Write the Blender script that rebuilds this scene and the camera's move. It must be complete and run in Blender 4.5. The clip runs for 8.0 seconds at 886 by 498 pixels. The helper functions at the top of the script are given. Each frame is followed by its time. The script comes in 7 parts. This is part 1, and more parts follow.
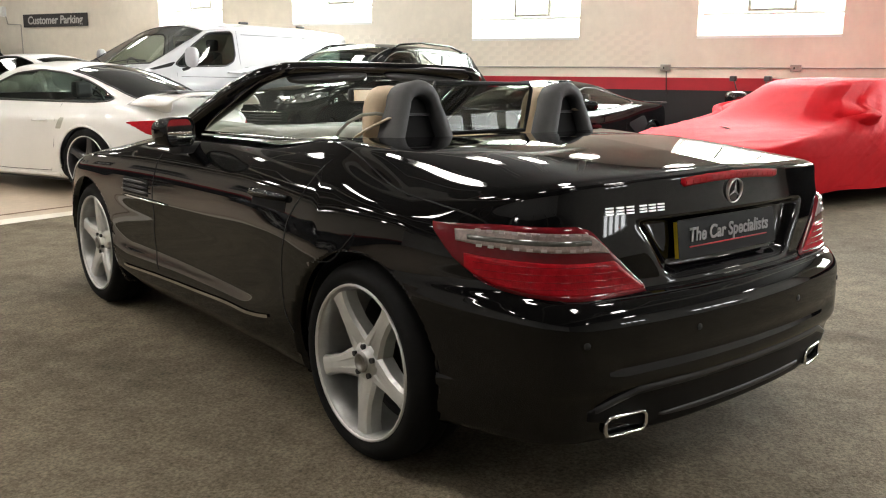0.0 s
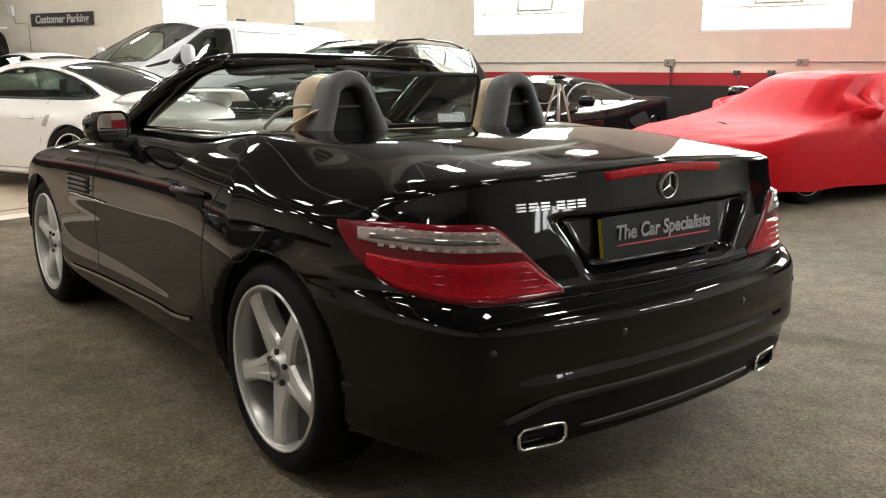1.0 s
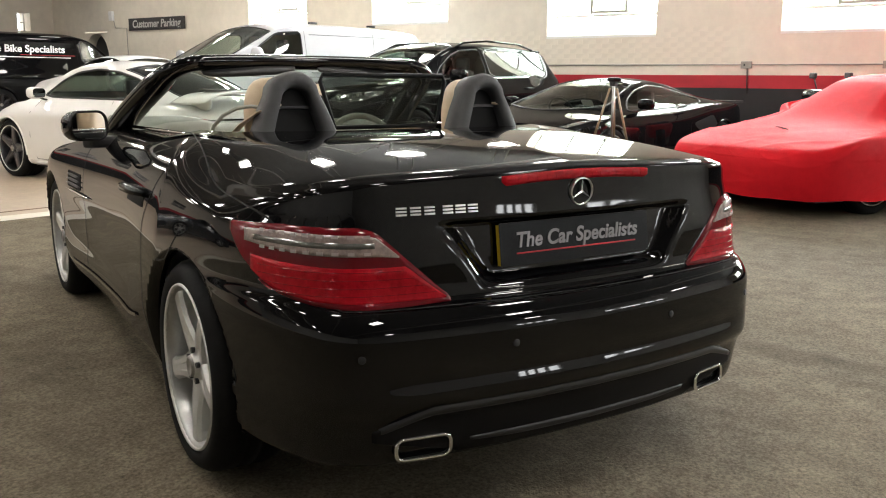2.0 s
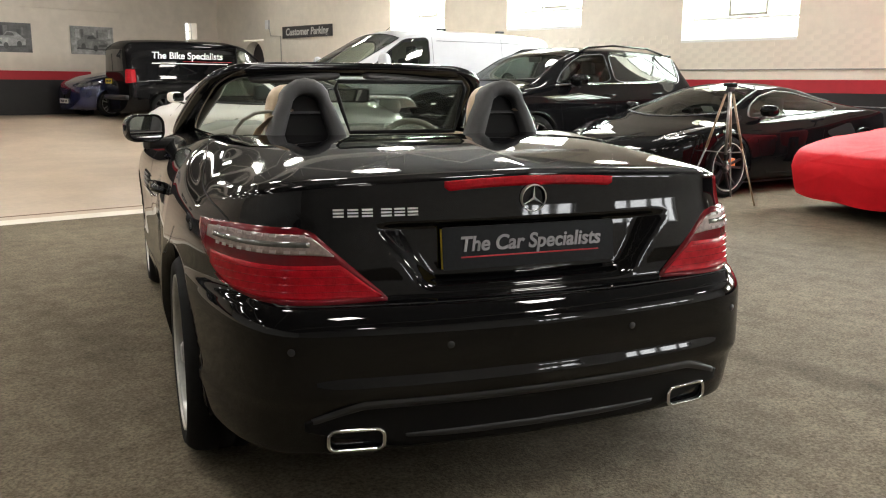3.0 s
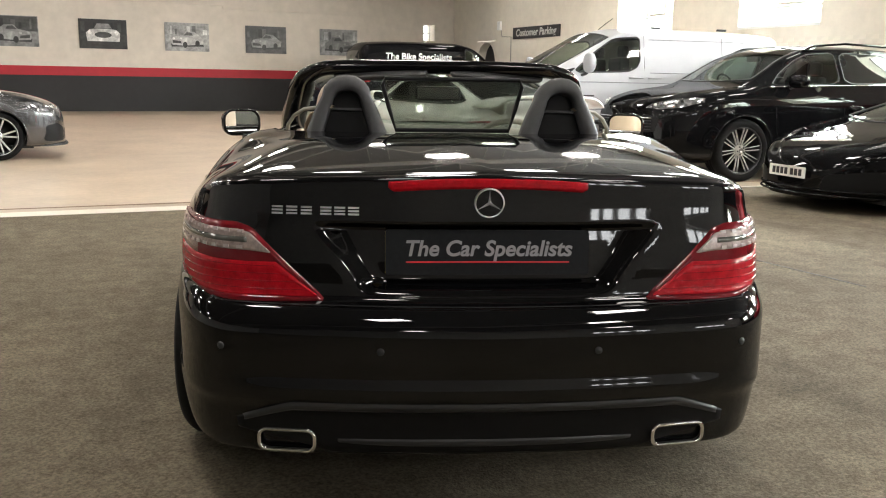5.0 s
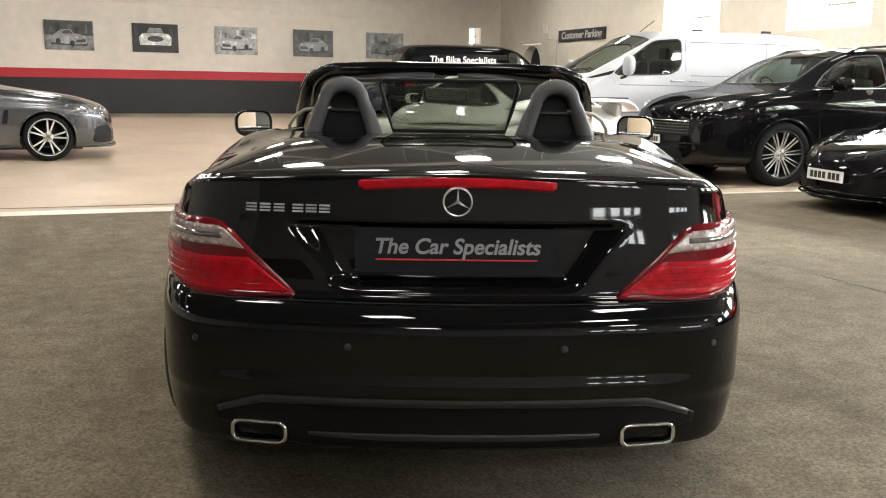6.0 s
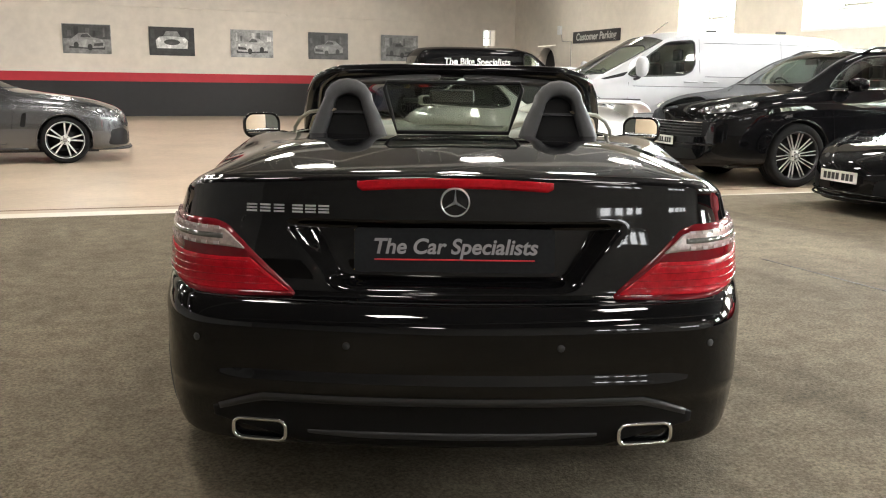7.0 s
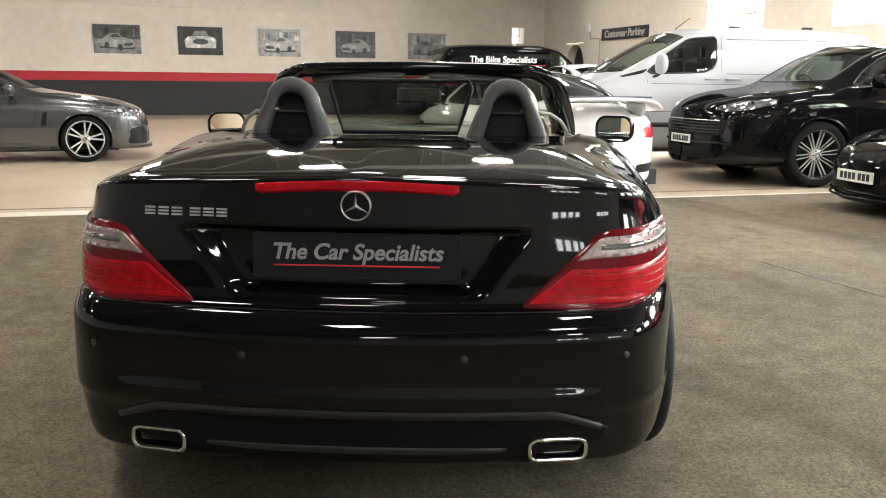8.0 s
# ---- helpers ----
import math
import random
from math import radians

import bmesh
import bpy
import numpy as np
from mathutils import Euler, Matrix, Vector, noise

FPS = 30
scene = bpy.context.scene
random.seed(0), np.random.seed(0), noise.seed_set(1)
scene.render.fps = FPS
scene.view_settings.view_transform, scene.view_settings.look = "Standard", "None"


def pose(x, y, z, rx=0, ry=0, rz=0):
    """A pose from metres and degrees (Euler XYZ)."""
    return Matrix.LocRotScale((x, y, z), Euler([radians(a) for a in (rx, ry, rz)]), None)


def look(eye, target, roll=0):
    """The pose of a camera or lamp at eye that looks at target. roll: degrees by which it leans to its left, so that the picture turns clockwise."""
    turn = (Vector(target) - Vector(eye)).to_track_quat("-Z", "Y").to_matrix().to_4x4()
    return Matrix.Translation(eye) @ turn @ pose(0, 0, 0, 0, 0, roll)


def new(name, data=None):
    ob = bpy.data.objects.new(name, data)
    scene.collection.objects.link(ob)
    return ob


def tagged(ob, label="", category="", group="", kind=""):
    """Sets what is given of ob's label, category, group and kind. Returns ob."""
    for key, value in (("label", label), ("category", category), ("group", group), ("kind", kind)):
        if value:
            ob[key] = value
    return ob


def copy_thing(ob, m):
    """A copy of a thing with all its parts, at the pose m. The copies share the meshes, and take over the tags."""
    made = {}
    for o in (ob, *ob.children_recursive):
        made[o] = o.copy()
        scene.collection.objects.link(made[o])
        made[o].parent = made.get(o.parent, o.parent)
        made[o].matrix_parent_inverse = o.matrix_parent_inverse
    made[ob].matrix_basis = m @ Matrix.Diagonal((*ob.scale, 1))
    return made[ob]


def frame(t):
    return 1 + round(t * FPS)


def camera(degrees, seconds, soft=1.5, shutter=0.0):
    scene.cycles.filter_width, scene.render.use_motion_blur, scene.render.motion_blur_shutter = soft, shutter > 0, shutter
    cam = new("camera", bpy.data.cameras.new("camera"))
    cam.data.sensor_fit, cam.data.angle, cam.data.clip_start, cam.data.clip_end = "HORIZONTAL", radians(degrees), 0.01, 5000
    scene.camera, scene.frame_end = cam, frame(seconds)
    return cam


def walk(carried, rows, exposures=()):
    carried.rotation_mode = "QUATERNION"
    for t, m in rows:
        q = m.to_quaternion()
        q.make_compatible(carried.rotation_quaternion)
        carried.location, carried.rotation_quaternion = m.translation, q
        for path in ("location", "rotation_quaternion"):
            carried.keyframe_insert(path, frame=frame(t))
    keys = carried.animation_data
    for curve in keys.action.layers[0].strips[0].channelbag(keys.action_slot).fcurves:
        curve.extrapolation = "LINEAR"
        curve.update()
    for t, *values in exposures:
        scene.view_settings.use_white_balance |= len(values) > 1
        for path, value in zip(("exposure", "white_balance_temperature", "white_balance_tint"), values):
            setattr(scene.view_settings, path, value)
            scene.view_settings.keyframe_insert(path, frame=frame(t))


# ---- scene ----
cam = camera(54.7, 8.0, soft=1.1)
PATH = [
    (0, (-2.268, -1.427, 1.17), (-1.032, 0.096, 0.784), 0.7),
    (0.5, (-2.16, -1.45, 1.144), (-0.932, 0.08, 0.755), 0.4),
    (1, (-1.939, -1.491, 1.146), (-0.739, 0.061, 0.755), 0.4),
    (2.5, (-1.246, -1.902, 1.144), (-0.383, -0.138, 0.761), 0.5),
    (3, (-1.016, -2.038, 1.156), (-0.329, -0.199, 0.777), 0.5),
    (3.5, (-0.814, -2.14, 1.171), (-0.314, -0.24, 0.794), 0.6),
    (4, (-0.606, -2.093, 1.155), (-0.254, -0.162, 0.771), 0.7),
    (4.5, (-0.428, -2.062, 1.149), (-0.197, -0.112, 0.766), 0.7),
    (5.8, (-0.059, -2.133, 1.158), (-0.035, -0.17, 0.774), 1.0),
    (6, (-0.047, -2.125, 1.148), (-0.036, -0.161, 0.77), 0.9),
    (6.5, (-0.031, -2.125, 1.144), (-0.041, -0.161, 0.768), 0.9),
    (7, (0.0, -2.146, 1.148), (-0.027, -0.182, 0.774), 0.7),
    (7.5, (0.113, -2.136, 1.141), (0.061, -0.172, 0.765), 0.5),
    (8, (0.334, -2.036, 1.151), (0.216, -0.075, 0.772), 0.5),
]
walk(cam, [(t, look(eye, target, roll)) for t, eye, target, roll in PATH], [(0.0, -0.03), (4.5, 0.02), (5.8, 0.20), (8.0, 0.18)])

# ---------------------------------------------------------------- light
world = bpy.data.worlds.new("world")
scene.world = world
world.use_nodes = True
wn = world.node_tree.nodes
sky = wn.new("ShaderNodeTexSky")
sky.sky_type, sky.sun_disc = "NISHITA", False
sky.sun_elevation, sky.sun_rotation = radians(40), radians(70)
world.node_tree.links.new(sky.outputs[0], wn["Background"].inputs[0])
wn["Background"].inputs[1].default_value = 0.12

ROOM_TURN = 23.7          # the hall is turned against the parked convertible
WALL_U, WALL_V = 10.80, 20.53   # window wall and picture wall
U0, V0 = -13.0, -9.0      # the two walls behind the camera
CEIL = 4.6
WINDOW_WATTS = 740.0
RM = pose(0, 0, 0, 0, 0, ROOM_TURN)


def uv(u, v, z=0.0, turn=0.0):
    """A pose in the hall's own axes."""
    return RM @ pose(u, v, z, 0, 0, turn)


# ---------------------------------------------------------------- materials
def material(name, base, rough=0.5, metal=0.0, coat=0.0, grain=None, amount=0.15, bump=0.0, bump_scale=200.0,
             stain=None, stain_amount=None, transmission=0.0, spec=0.5, emit=None, strength=0.0, coat_rough=0.02):
    """grain: noise scale per metre; stain: a second, larger noise scale."""
    m = bpy.data.materials.new(name)
    m.use_nodes = True
    n, l = m.node_tree.nodes, m.node_tree.links
    b = n["Principled BSDF"]
    b.inputs["Base Color"].default_value = (*base, 1)
    b.inputs["Roughness"].default_value = rough
    b.inputs["Metallic"].default_value = metal
    b.inputs["Coat Weight"].default_value = coat
    b.inputs["Coat Roughness"].default_value = coat_rough
    b.inputs["Specular IOR Level"].default_value = spec
    b.inputs["Transmission Weight"].default_value = transmission
    if emit:
        b.inputs["Emission Color"].default_value = (*emit, 1)
        b.inputs["Emission Strength"].default_value = strength
    if grain or stain or bump:
        co = n.new("ShaderNodeTexCoord")
    last = None
    for scale, part_amount in ((grain, amount), (stain, amount * 1.3 if stain_amount is None else stain_amount)):
        if not scale:
            continue
        t = n.new("ShaderNodeTexNoise")
        t.inputs["Scale"].default_value, t.inputs["Detail"].default_value = scale, 5
        t.inputs["Roughness"].default_value = 0.65
        l.new(co.outputs["Object"], t.inputs["Vector"])
        r = n.new("ShaderNodeMapRange")
        r.inputs[1].default_value, r.inputs[2].default_value = 0.3, 0.7
        r.inputs[3].default_value, r.inputs[4].default_value = 1 - part_amount, 1 + part_amount
        l.new(t.outputs[0], r.inputs[0])
        mix = n.new("ShaderNodeVectorMath")
        mix.operation = "SCALE"
        if last is None:
            mix.inputs[0].default_value = base
        else:
            l.new(last, mix.inputs[0])
        l.new(r.outputs[0], mix.inputs["Scale"])
        last = mix.outputs[0]
    if last is not None:
        l.new(last, b.inputs["Base Color"])
    if bump:
        t = n.new("ShaderNodeTexNoise")
        t.inputs["Scale"].default_value, t.inputs["Detail"].default_value = bump_scale, 3
        l.new(co.outputs["Object"], t.inputs["Vector"])
        bp = n.new("ShaderNodeBump")
        bp.inputs["Strength"].default_value, bp.inputs["Distance"].default_value = bump, 0.004
        l.new(t.outputs[0], bp.inputs["Height"])
        l.new(bp.outputs[0], b.inputs["Normal"])
    return m


def glass_material(name, colour, rough=0.0, sheen=0.07, graze=0.9):
    """Thin tinted pane: mostly see-through, with a mirror sheen."""
    m = bpy.data.materials.new(name)
    m.use_nodes = True
    n, l = m.node_tree.nodes, m.node_tree.links
    n.remove(n["Principled BSDF"])
    tr, gl, mx, lw, pw, mr = (n.new(k) for k in ("ShaderNodeBsdfTransparent", "ShaderNodeBsdfGlossy", "ShaderNodeMixShader", "ShaderNodeLayerWeight", "ShaderNodeMath", "ShaderNodeMapRange"))
    tr.inputs[0].default_value = (*colour, 1)
    gl.inputs["Roughness"].default_value = rough
    pw.operation, pw.inputs[1].default_value = "POWER", 4.0
    mr.inputs[3].default_value, mr.inputs[4].default_value = sheen, graze
    l.new(lw.outputs["Facing"], pw.inputs[0])
    l.new(pw.outputs[0], mr.inputs[0])
    l.new(mr.outputs[0], mx.inputs[0])
    l.new(tr.outputs[0], mx.inputs[1])
    l.new(gl.outputs[0], mx.inputs[2])
    l.new(mx.outputs[0], n["Material Output"].inputs[0])
    return m


PAINT_BLACK = material("black paint", (0.003, 0.003, 0.0034), 0.35, 0.0, 0.85, stain=3, amount=0.15, spec=0.0, coat_rough=0.035)
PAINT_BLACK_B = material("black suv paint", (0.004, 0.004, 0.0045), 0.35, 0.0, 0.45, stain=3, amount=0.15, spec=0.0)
PAINT_WHITE = material("white paint", (0.78, 0.77, 0.74), 0.3, 0.0, 0.8, stain=3, amount=0.02)
PAINT_VAN = material("white van paint", (0.42, 0.43, 0.45), 0.35, 0.0, 0.6, stain=3, amount=0.03)
PAINT_GREY = material("grey metallic paint", (0.085, 0.087, 0.092), 0.26, 0.8, 1.0, stain=3, amount=0.04)
PAINT_BLUE = material("blue paint", (0.006, 0.010, 0.055), 0.25, 0.2, 1.0, stain=3, amount=0.05)
BLACK_PLASTIC = material("black plastic", (0.018, 0.018, 0.019), 0.5, grain=60, amount=0.1, bump=0.15, bump_scale=900)
SATIN_PLASTIC = material("satin grey plastic", (0.020, 0.021, 0.023), 0.38, grain=60, amount=0.08)
VALANCE = material("matte bumper plastic", (0.006, 0.006, 0.0065), 0.50, grain=60, amount=0.1, spec=0.16)
GREY_PLASTIC = material("grey leather", (0.044, 0.044, 0.045), 0.55, grain=40, amount=0.08, bump=0.3, bump_scale=600)
RUBBER = material("tyre rubber", (0.006, 0.006, 0.006), 0.75, grain=50, amount=0.25, spec=0.15)
BARREL = material("silver rim", (0.40, 0.40, 0.385), 0.32, 0.5, 0.2, grain=30, amount=0.1)
ALLOY = material("silver alloy", (0.60, 0.60, 0.575), 0.30, 0.35, 0.4, grain=30, amount=0.05)
DARK_ALLOY = material("dark alloy", (0.03, 0.03, 0.033), 0.35, 0.3, 0.4, grain=30, amount=0.1)
CHROME = material("chrome", (0.8, 0.8, 0.8), 0.08, 1.0, grain=20, amount=0.03)
BADGE = material("bright badge chrome", (0.85, 0.85, 0.85), 0.32, 1.0, grain=40, amount=0.1)
LED_CELL = material("lamp cells", (0.38, 0.32, 0.30), 0.25, 0.0, 0.3)
DISC_SHADE = material("shaded brake disc", (0.016, 0.0155, 0.015), 0.5, 0.6, grain=40, amount=0.2)
STEEL = material("brake steel", (0.3, 0.29, 0.28), 0.4, 1.0, grain=40, amount=0.2)
GAP = material("panel gap", (0.002, 0.002, 0.002), 0.9)
BEIGE = material("beige leather", (0.52, 0.41, 0.28), 0.5, grain=25, amount=0.06, bump=0.25, bump_scale=500)
TRIM_GREY = material("pale trim", (0.34, 0.34, 0.29), 0.6, grain=25, amount=0.06)
DASH = material("grey-green dashboard", (0.17, 0.17, 0.14), 0.65, grain=25, amount=0.06, bump=0.2, bump_scale=600)
LAMP_RED = material("red lamp lens", (0.38, 0.005, 0.012), 0.25, 0.0, 0.12, grain=45, amount=0.28, spec=0.15, bump=0.15, bump_scale=260)
LAMP_DARK_RED = material("dark red lamp lens", (0.13, 0.005, 0.009), 0.15, 0.0, 0.18, grain=30, amount=0.12, spec=0.2)
LAMP_CLEAR = material("clear lamp lens", (0.30, 0.235, 0.215), 0.25, 0.1, 0.35, grain=60, amount=0.3)
LAMP_GREY = material("smoked lamp lens", (0.12, 0.12, 0.11), 0.1, 0.3, 1.0, grain=60, amount=0.2)
HEADLAMP = material("headlamp lens", (0.20, 0.20, 0.205), 0.10, 0.6, 1.0, grain=14, amount=0.9)
ORANGE = material("orange caliper", (0.75, 0.2, 0.02), 0.4)
GLASS_DARK = material("tinted glass", (0.008, 0.009, 0.009), 0.03, 0.0, 0.0, spec=0.55)
GLASS_CLEAR = glass_material("clear pane", (0.80, 0.86, 0.80))
GLASS_TINT = glass_material("tinted pane", (0.55, 0.57, 0.54), 0.0, 0.02, 0.22)
GLASS_WIND = glass_material("laminated windscreen", (0.70, 0.76, 0.71), 0.0, 0.03, 0.35)
GLASS_CAR = glass_material("car glass", (0.36, 0.42, 0.375), 0.0, 0.06, 0.6)
GLASS_SMOKE = glass_material("smoked car glass", (0.10, 0.11, 0.105), 0.0, 0.05, 0.6)
MIRROR = material("mirror glass", (0.85, 0.86, 0.86), 0.02, 1.0)
RED_CLOTH = material("red car cover", (0.58, 0.010, 0.018), 0.75, spec=0.12, grain=9, amount=0.06, bump=0.2, bump_scale=700)
PLATE_WHITE = material("plate white", (0.75, 0.74, 0.68), 0.4)
PLATE_YELLOW = material("plate yellow", (0.75, 0.55, 0.03), 0.4)
PLATE_DARK = material("dark plate", (0.013, 0.014, 0.016), 0.30, 0.0, 0.05, grain=80, amount=0.15, spec=0.12)
INK = material("black ink", (0.012, 0.012, 0.012), 0.5)
LETTER = material("silver letters", (0.30, 0.30, 0.31), 0.4)
LETTER_WHITE = material("white letters", (0.85, 0.85, 0.85), 0.4)
SIGN_TEXT = material("pale sign letters", (0.50, 0.50, 0.48), 0.5)
SIGN_RED = material("sign red", (0.55, 0.02, 0.03), 0.4)
SIGN_DARK = material("sign board", (0.028, 0.026, 0.028), 0.4, grain=6, amount=0.15)


def carpet_material():
    """Short speckled pile, trodden lighter and darker, with a few dragged tyre marks."""
    m = material("carpet", (0.142, 0.120, 0.085), 0.95, grain=85, amount=0.50, bump=0.7, bump_scale=150, stain=7.0, stain_amount=0.22, spec=0.1)
    n, l = m.node_tree.nodes, m.node_tree.links
    b = n["Principled BSDF"]
    co = next(k for k in n if k.bl_idname == "ShaderNodeTexCoord")
    last = b.inputs["Base Color"].links[0].from_socket
    for scale, turn, stretch, low, high, dark, light in ((0.55, 0.0, 1.0, 0.30, 0.72, 0.78, 1.20), (1.6, 0.6, 5.0, 0.56, 0.68, 1.0, 0.74), (2.3, -0.5, 4.0, 0.60, 0.70, 1.0, 0.80)):
        mp, t, r, mix = (n.new(k) for k in ("ShaderNodeMapping", "ShaderNodeTexNoise", "ShaderNodeMapRange", "ShaderNodeVectorMath"))
        mp.inputs["Rotation"].default_value = (0, 0, turn)
        mp.inputs["Scale"].default_value = (1.0, 1.0 / stretch, 1.0)
        t.inputs["Scale"].default_value, t.inputs["Detail"].default_value = scale, 3
        for i, v in zip((1, 2, 3, 4), (low, high, dark, light)):
            r.inputs[i].default_value = v
        mix.operation = "SCALE"
        l.new(co.outputs["Object"], mp.inputs["Vector"])
        l.new(mp.outputs[0], t.inputs["Vector"])
        l.new(t.outputs[0], r.inputs[0])
        l.new(last, mix.inputs[0])
        l.new(r.outputs[0], mix.inputs["Scale"])
        last = mix.outputs[0]
    l.new(last, b.inputs["Base Color"])
    return m


CARPET = carpet_material()
CONCRETE = material("tan painted concrete", (0.60, 0.485, 0.36), 0.33, 0.0, 0.5, grain=14, amount=0.10, stain=0.9, stain_amount=0.16, bump=0.25, bump_scale=22, spec=0.6, coat_rough=0.22)
LINE_WHITE = material("white line paint", (0.70, 0.66, 0.58), 0.3, grain=10, amount=0.1)
LINE_BROWN = material("floor joint", (0.16, 0.10, 0.06), 0.7)
WALL_CREAM = material("cream wall paint", (0.74, 0.685, 0.585), 0.75, grain=5, amount=0.05, stain=0.6, bump=0.3, bump_scale=18)
WALL_PICT = material("off-white wall paint", (0.66, 0.60, 0.52), 0.8, grain=4, amount=0.05, stain=0.5, bump=0.3, bump_scale=14)
WALL_DIM = material("grey wall paint", (0.42, 0.40, 0.37), 0.7, grain=4, amount=0.1, stain=0.5)
WALL_RED = material("red wall band", (0.40, 0.014, 0.026), 0.6, grain=6, amount=0.08)
WALL_BLACK = material("black wall paint", (0.012, 0.0115, 0.0125), 0.6, grain=6, amount=0.15)
CEILING_PAINT = material("ceiling boards", (0.12, 0.115, 0.105), 0.8, grain=3, amount=0.1)
BEAM_PAINT = material("pale beam", (0.42, 0.40, 0.36), 0.6, grain=3, amount=0.1)
WHITE_PAINT = material("white joinery", (0.80, 0.80, 0.78), 0.5, grain=8, amount=0.03)
CABLE = material("grey conduit", (0.35, 0.33, 0.29), 0.5)
SKY_GLOW = material("bright sky backdrop", (0.9, 0.9, 0.9), 0.8, emit=(0.95, 0.98, 1.0), strength=5.0)
SKY_BRIGHT = material("bright sky in the rear windows", (0.9, 0.9, 0.9), 0.8, emit=(0.95, 0.98, 1.0), strength=12.0)
TUBE_GLOW = material("lamp diffuser", (0.9, 0.9, 0.9), 0.5, emit=(1.0, 0.95, 0.88), strength=58.0)
WOOD_LEG = material("pale wood", (0.26, 0.18, 0.11), 0.5, grain=30, amount=0.2)


# ---------------------------------------------------------------- mesh helpers
def mesh_of(name, verts, faces, smooth=True):
    me = bpy.data.meshes.new(name)
    me.from_pydata([tuple(map(float, v)) for v in verts], [], [tuple(map(int, f)) for f in faces])
    bm = bmesh.new()
    bm.from_mesh(me)
    bmesh.ops.recalc_face_normals(bm, faces=bm.faces)
    bm.to_mesh(me)
    bm.free()
    if smooth:
        me.polygons.foreach_set("use_smooth", [True] * len(me.polygons))
    return me


def mesh_bm(name, bm, smooth=False):
    me = bpy.data.meshes.new(name)
    bm.to_mesh(me)
    bm.free()
    if smooth:
        me.polygons.foreach_set("use_smooth", [True] * len(me.polygons))
    return me


def part(name, me, mat, parent=None, label="", m=None):
    """One mesh object under a thing or under a part."""
    if isinstance(me, bmesh.types.BMesh):
        me = mesh_bm(name, me)
    if mat and not me.materials:
        me.materials.append(mat)
    ob = new(name, me)
    ob.parent = parent
    if m is not None:
        ob.matrix_basis = m
    return tagged(ob, label)


def thing(name, m, label, category, group="", kind=""):
    ob = new(name)
    ob.matrix_basis = m
    return tagged(ob, label, category, group, kind)


def box(bm, x0, x1, y0, y1, z0, z1, bevel=0.0):
    made = bmesh.ops.create_cube(bm, size=1)["verts"]
    for v in made:
        v.co = Vector(((x0 + x1) / 2 + v.co.x * (x1 - x0), (y0 + y1) / 2 + v.co.y * (y1 - y0), (z0 + z1) / 2 + v.co.z * (z1 - z0)))
    if bevel:
        edges = list({e for v in made for e in v.link_edges})
        bmesh.ops.bevel(bm, geom=edges, offset=bevel, segments=2, affect="EDGES", profile=0.6)
    return bm


def boxed(*a, bevel=0.0):
    return box(bmesh.new(), *a, bevel=bevel)


def tube(points, radius, sides=8, closed=False, flat=1.0):
    """Mesh data of a round or flattened tube along points."""
    pts = [Vector(p) for p in points]
    verts, faces = [], []
    n = len(pts)
    side = None
    for i, p in enumerate(pts):
        a = pts[(i - 1) % n] if closed or i else p
        b = pts[(i + 1) % n] if closed or i < n - 1 else p
        d = (b - a).normalized()
        if side is None:
            side = d.cross(Vector((0, 0, 1))) if abs(d.z) < 0.95 else d.cross(Vector((1, 0, 0)))
        side = (side - d * side.dot(d)).normalized()
        up = side.cross(d)
        r = radius[i] if isinstance(radius, (list, tuple)) else radius
        for k in range(sides):
            w = 2 * math.pi * k / sides
            verts.append(p + side * math.cos(w) * r + up * math.sin(w) * r * flat)
    rings = n if closed else n - 1
    for i in range(rings):
        for k in range(sides):
            a, b = i * sides + k, i * sides + (k + 1) % sides
            c, d2 = ((i + 1) % n) * sides + (k + 1) % sides, ((i + 1) % n) * sides + k
            faces.append((a, b, c, d2))
    if not closed:
        faces.append(tuple(range(sides - 1, -1, -1)))
        faces.append(tuple((n - 1) * sides + k for k in range(sides)))
    return mesh_of("tube", verts, faces)


def revolve(profile, steps=48, axis="x", arc=2 * math.pi):
    """Turn (radius, along) pairs round an axis."""
    verts, faces = [], []
    n = len(profile)
    full = abs(arc - 2 * math.pi) < 1e-6
    count = steps if full else steps + 1
    for i in range(count):
        w = arc * i / steps
        for r, a in profile:
            c, s = r * math.cos(w), r * math.sin(w)
            verts.append((a, c, s) if axis == "x" else (c, s, a) if axis == "z" else (c, a, s))
    for i in range(steps):
        j = (i + 1) % count
        for k in range(n - 1):
            faces.append((i * n + k, i * n + k + 1, j * n + k + 1, j * n + k))
    return mesh_of("turned", verts, faces)


def slab(outline, depth, axis="y"):
    """A plate from an outline in the x-z plane, depth along y."""
    n = len(outline)
    verts = [(x, 0, z) for x, z in outline] + [(x, depth, z) for x, z in outline]
    faces = [tuple(range(n)), tuple(range(2 * n - 1, n - 1, -1))]
    faces += [(i, (i + 1) % n, n + (i + 1) % n, n + i) for i in range(n)]
    return mesh_of("slab", verts, faces, smooth=False)


def rounded(w, h, r, n=6, skew=0.0):
    """Rounded rectangle outline, centred."""
    pts = []
    for cx, cz, a0 in ((w / 2 - r, h / 2 - r, 0), (-w / 2 + r, h / 2 - r, 90), (-w / 2 + r, -h / 2 + r, 180), (w / 2 - r, -h / 2 + r, 270)):
        for i in range(n + 1):
            a = radians(a0 + 90 * i / n)
            x, z = cx + r * math.cos(a), cz + r * math.sin(a)
            pts.append((x + skew * z, z))
    return pts


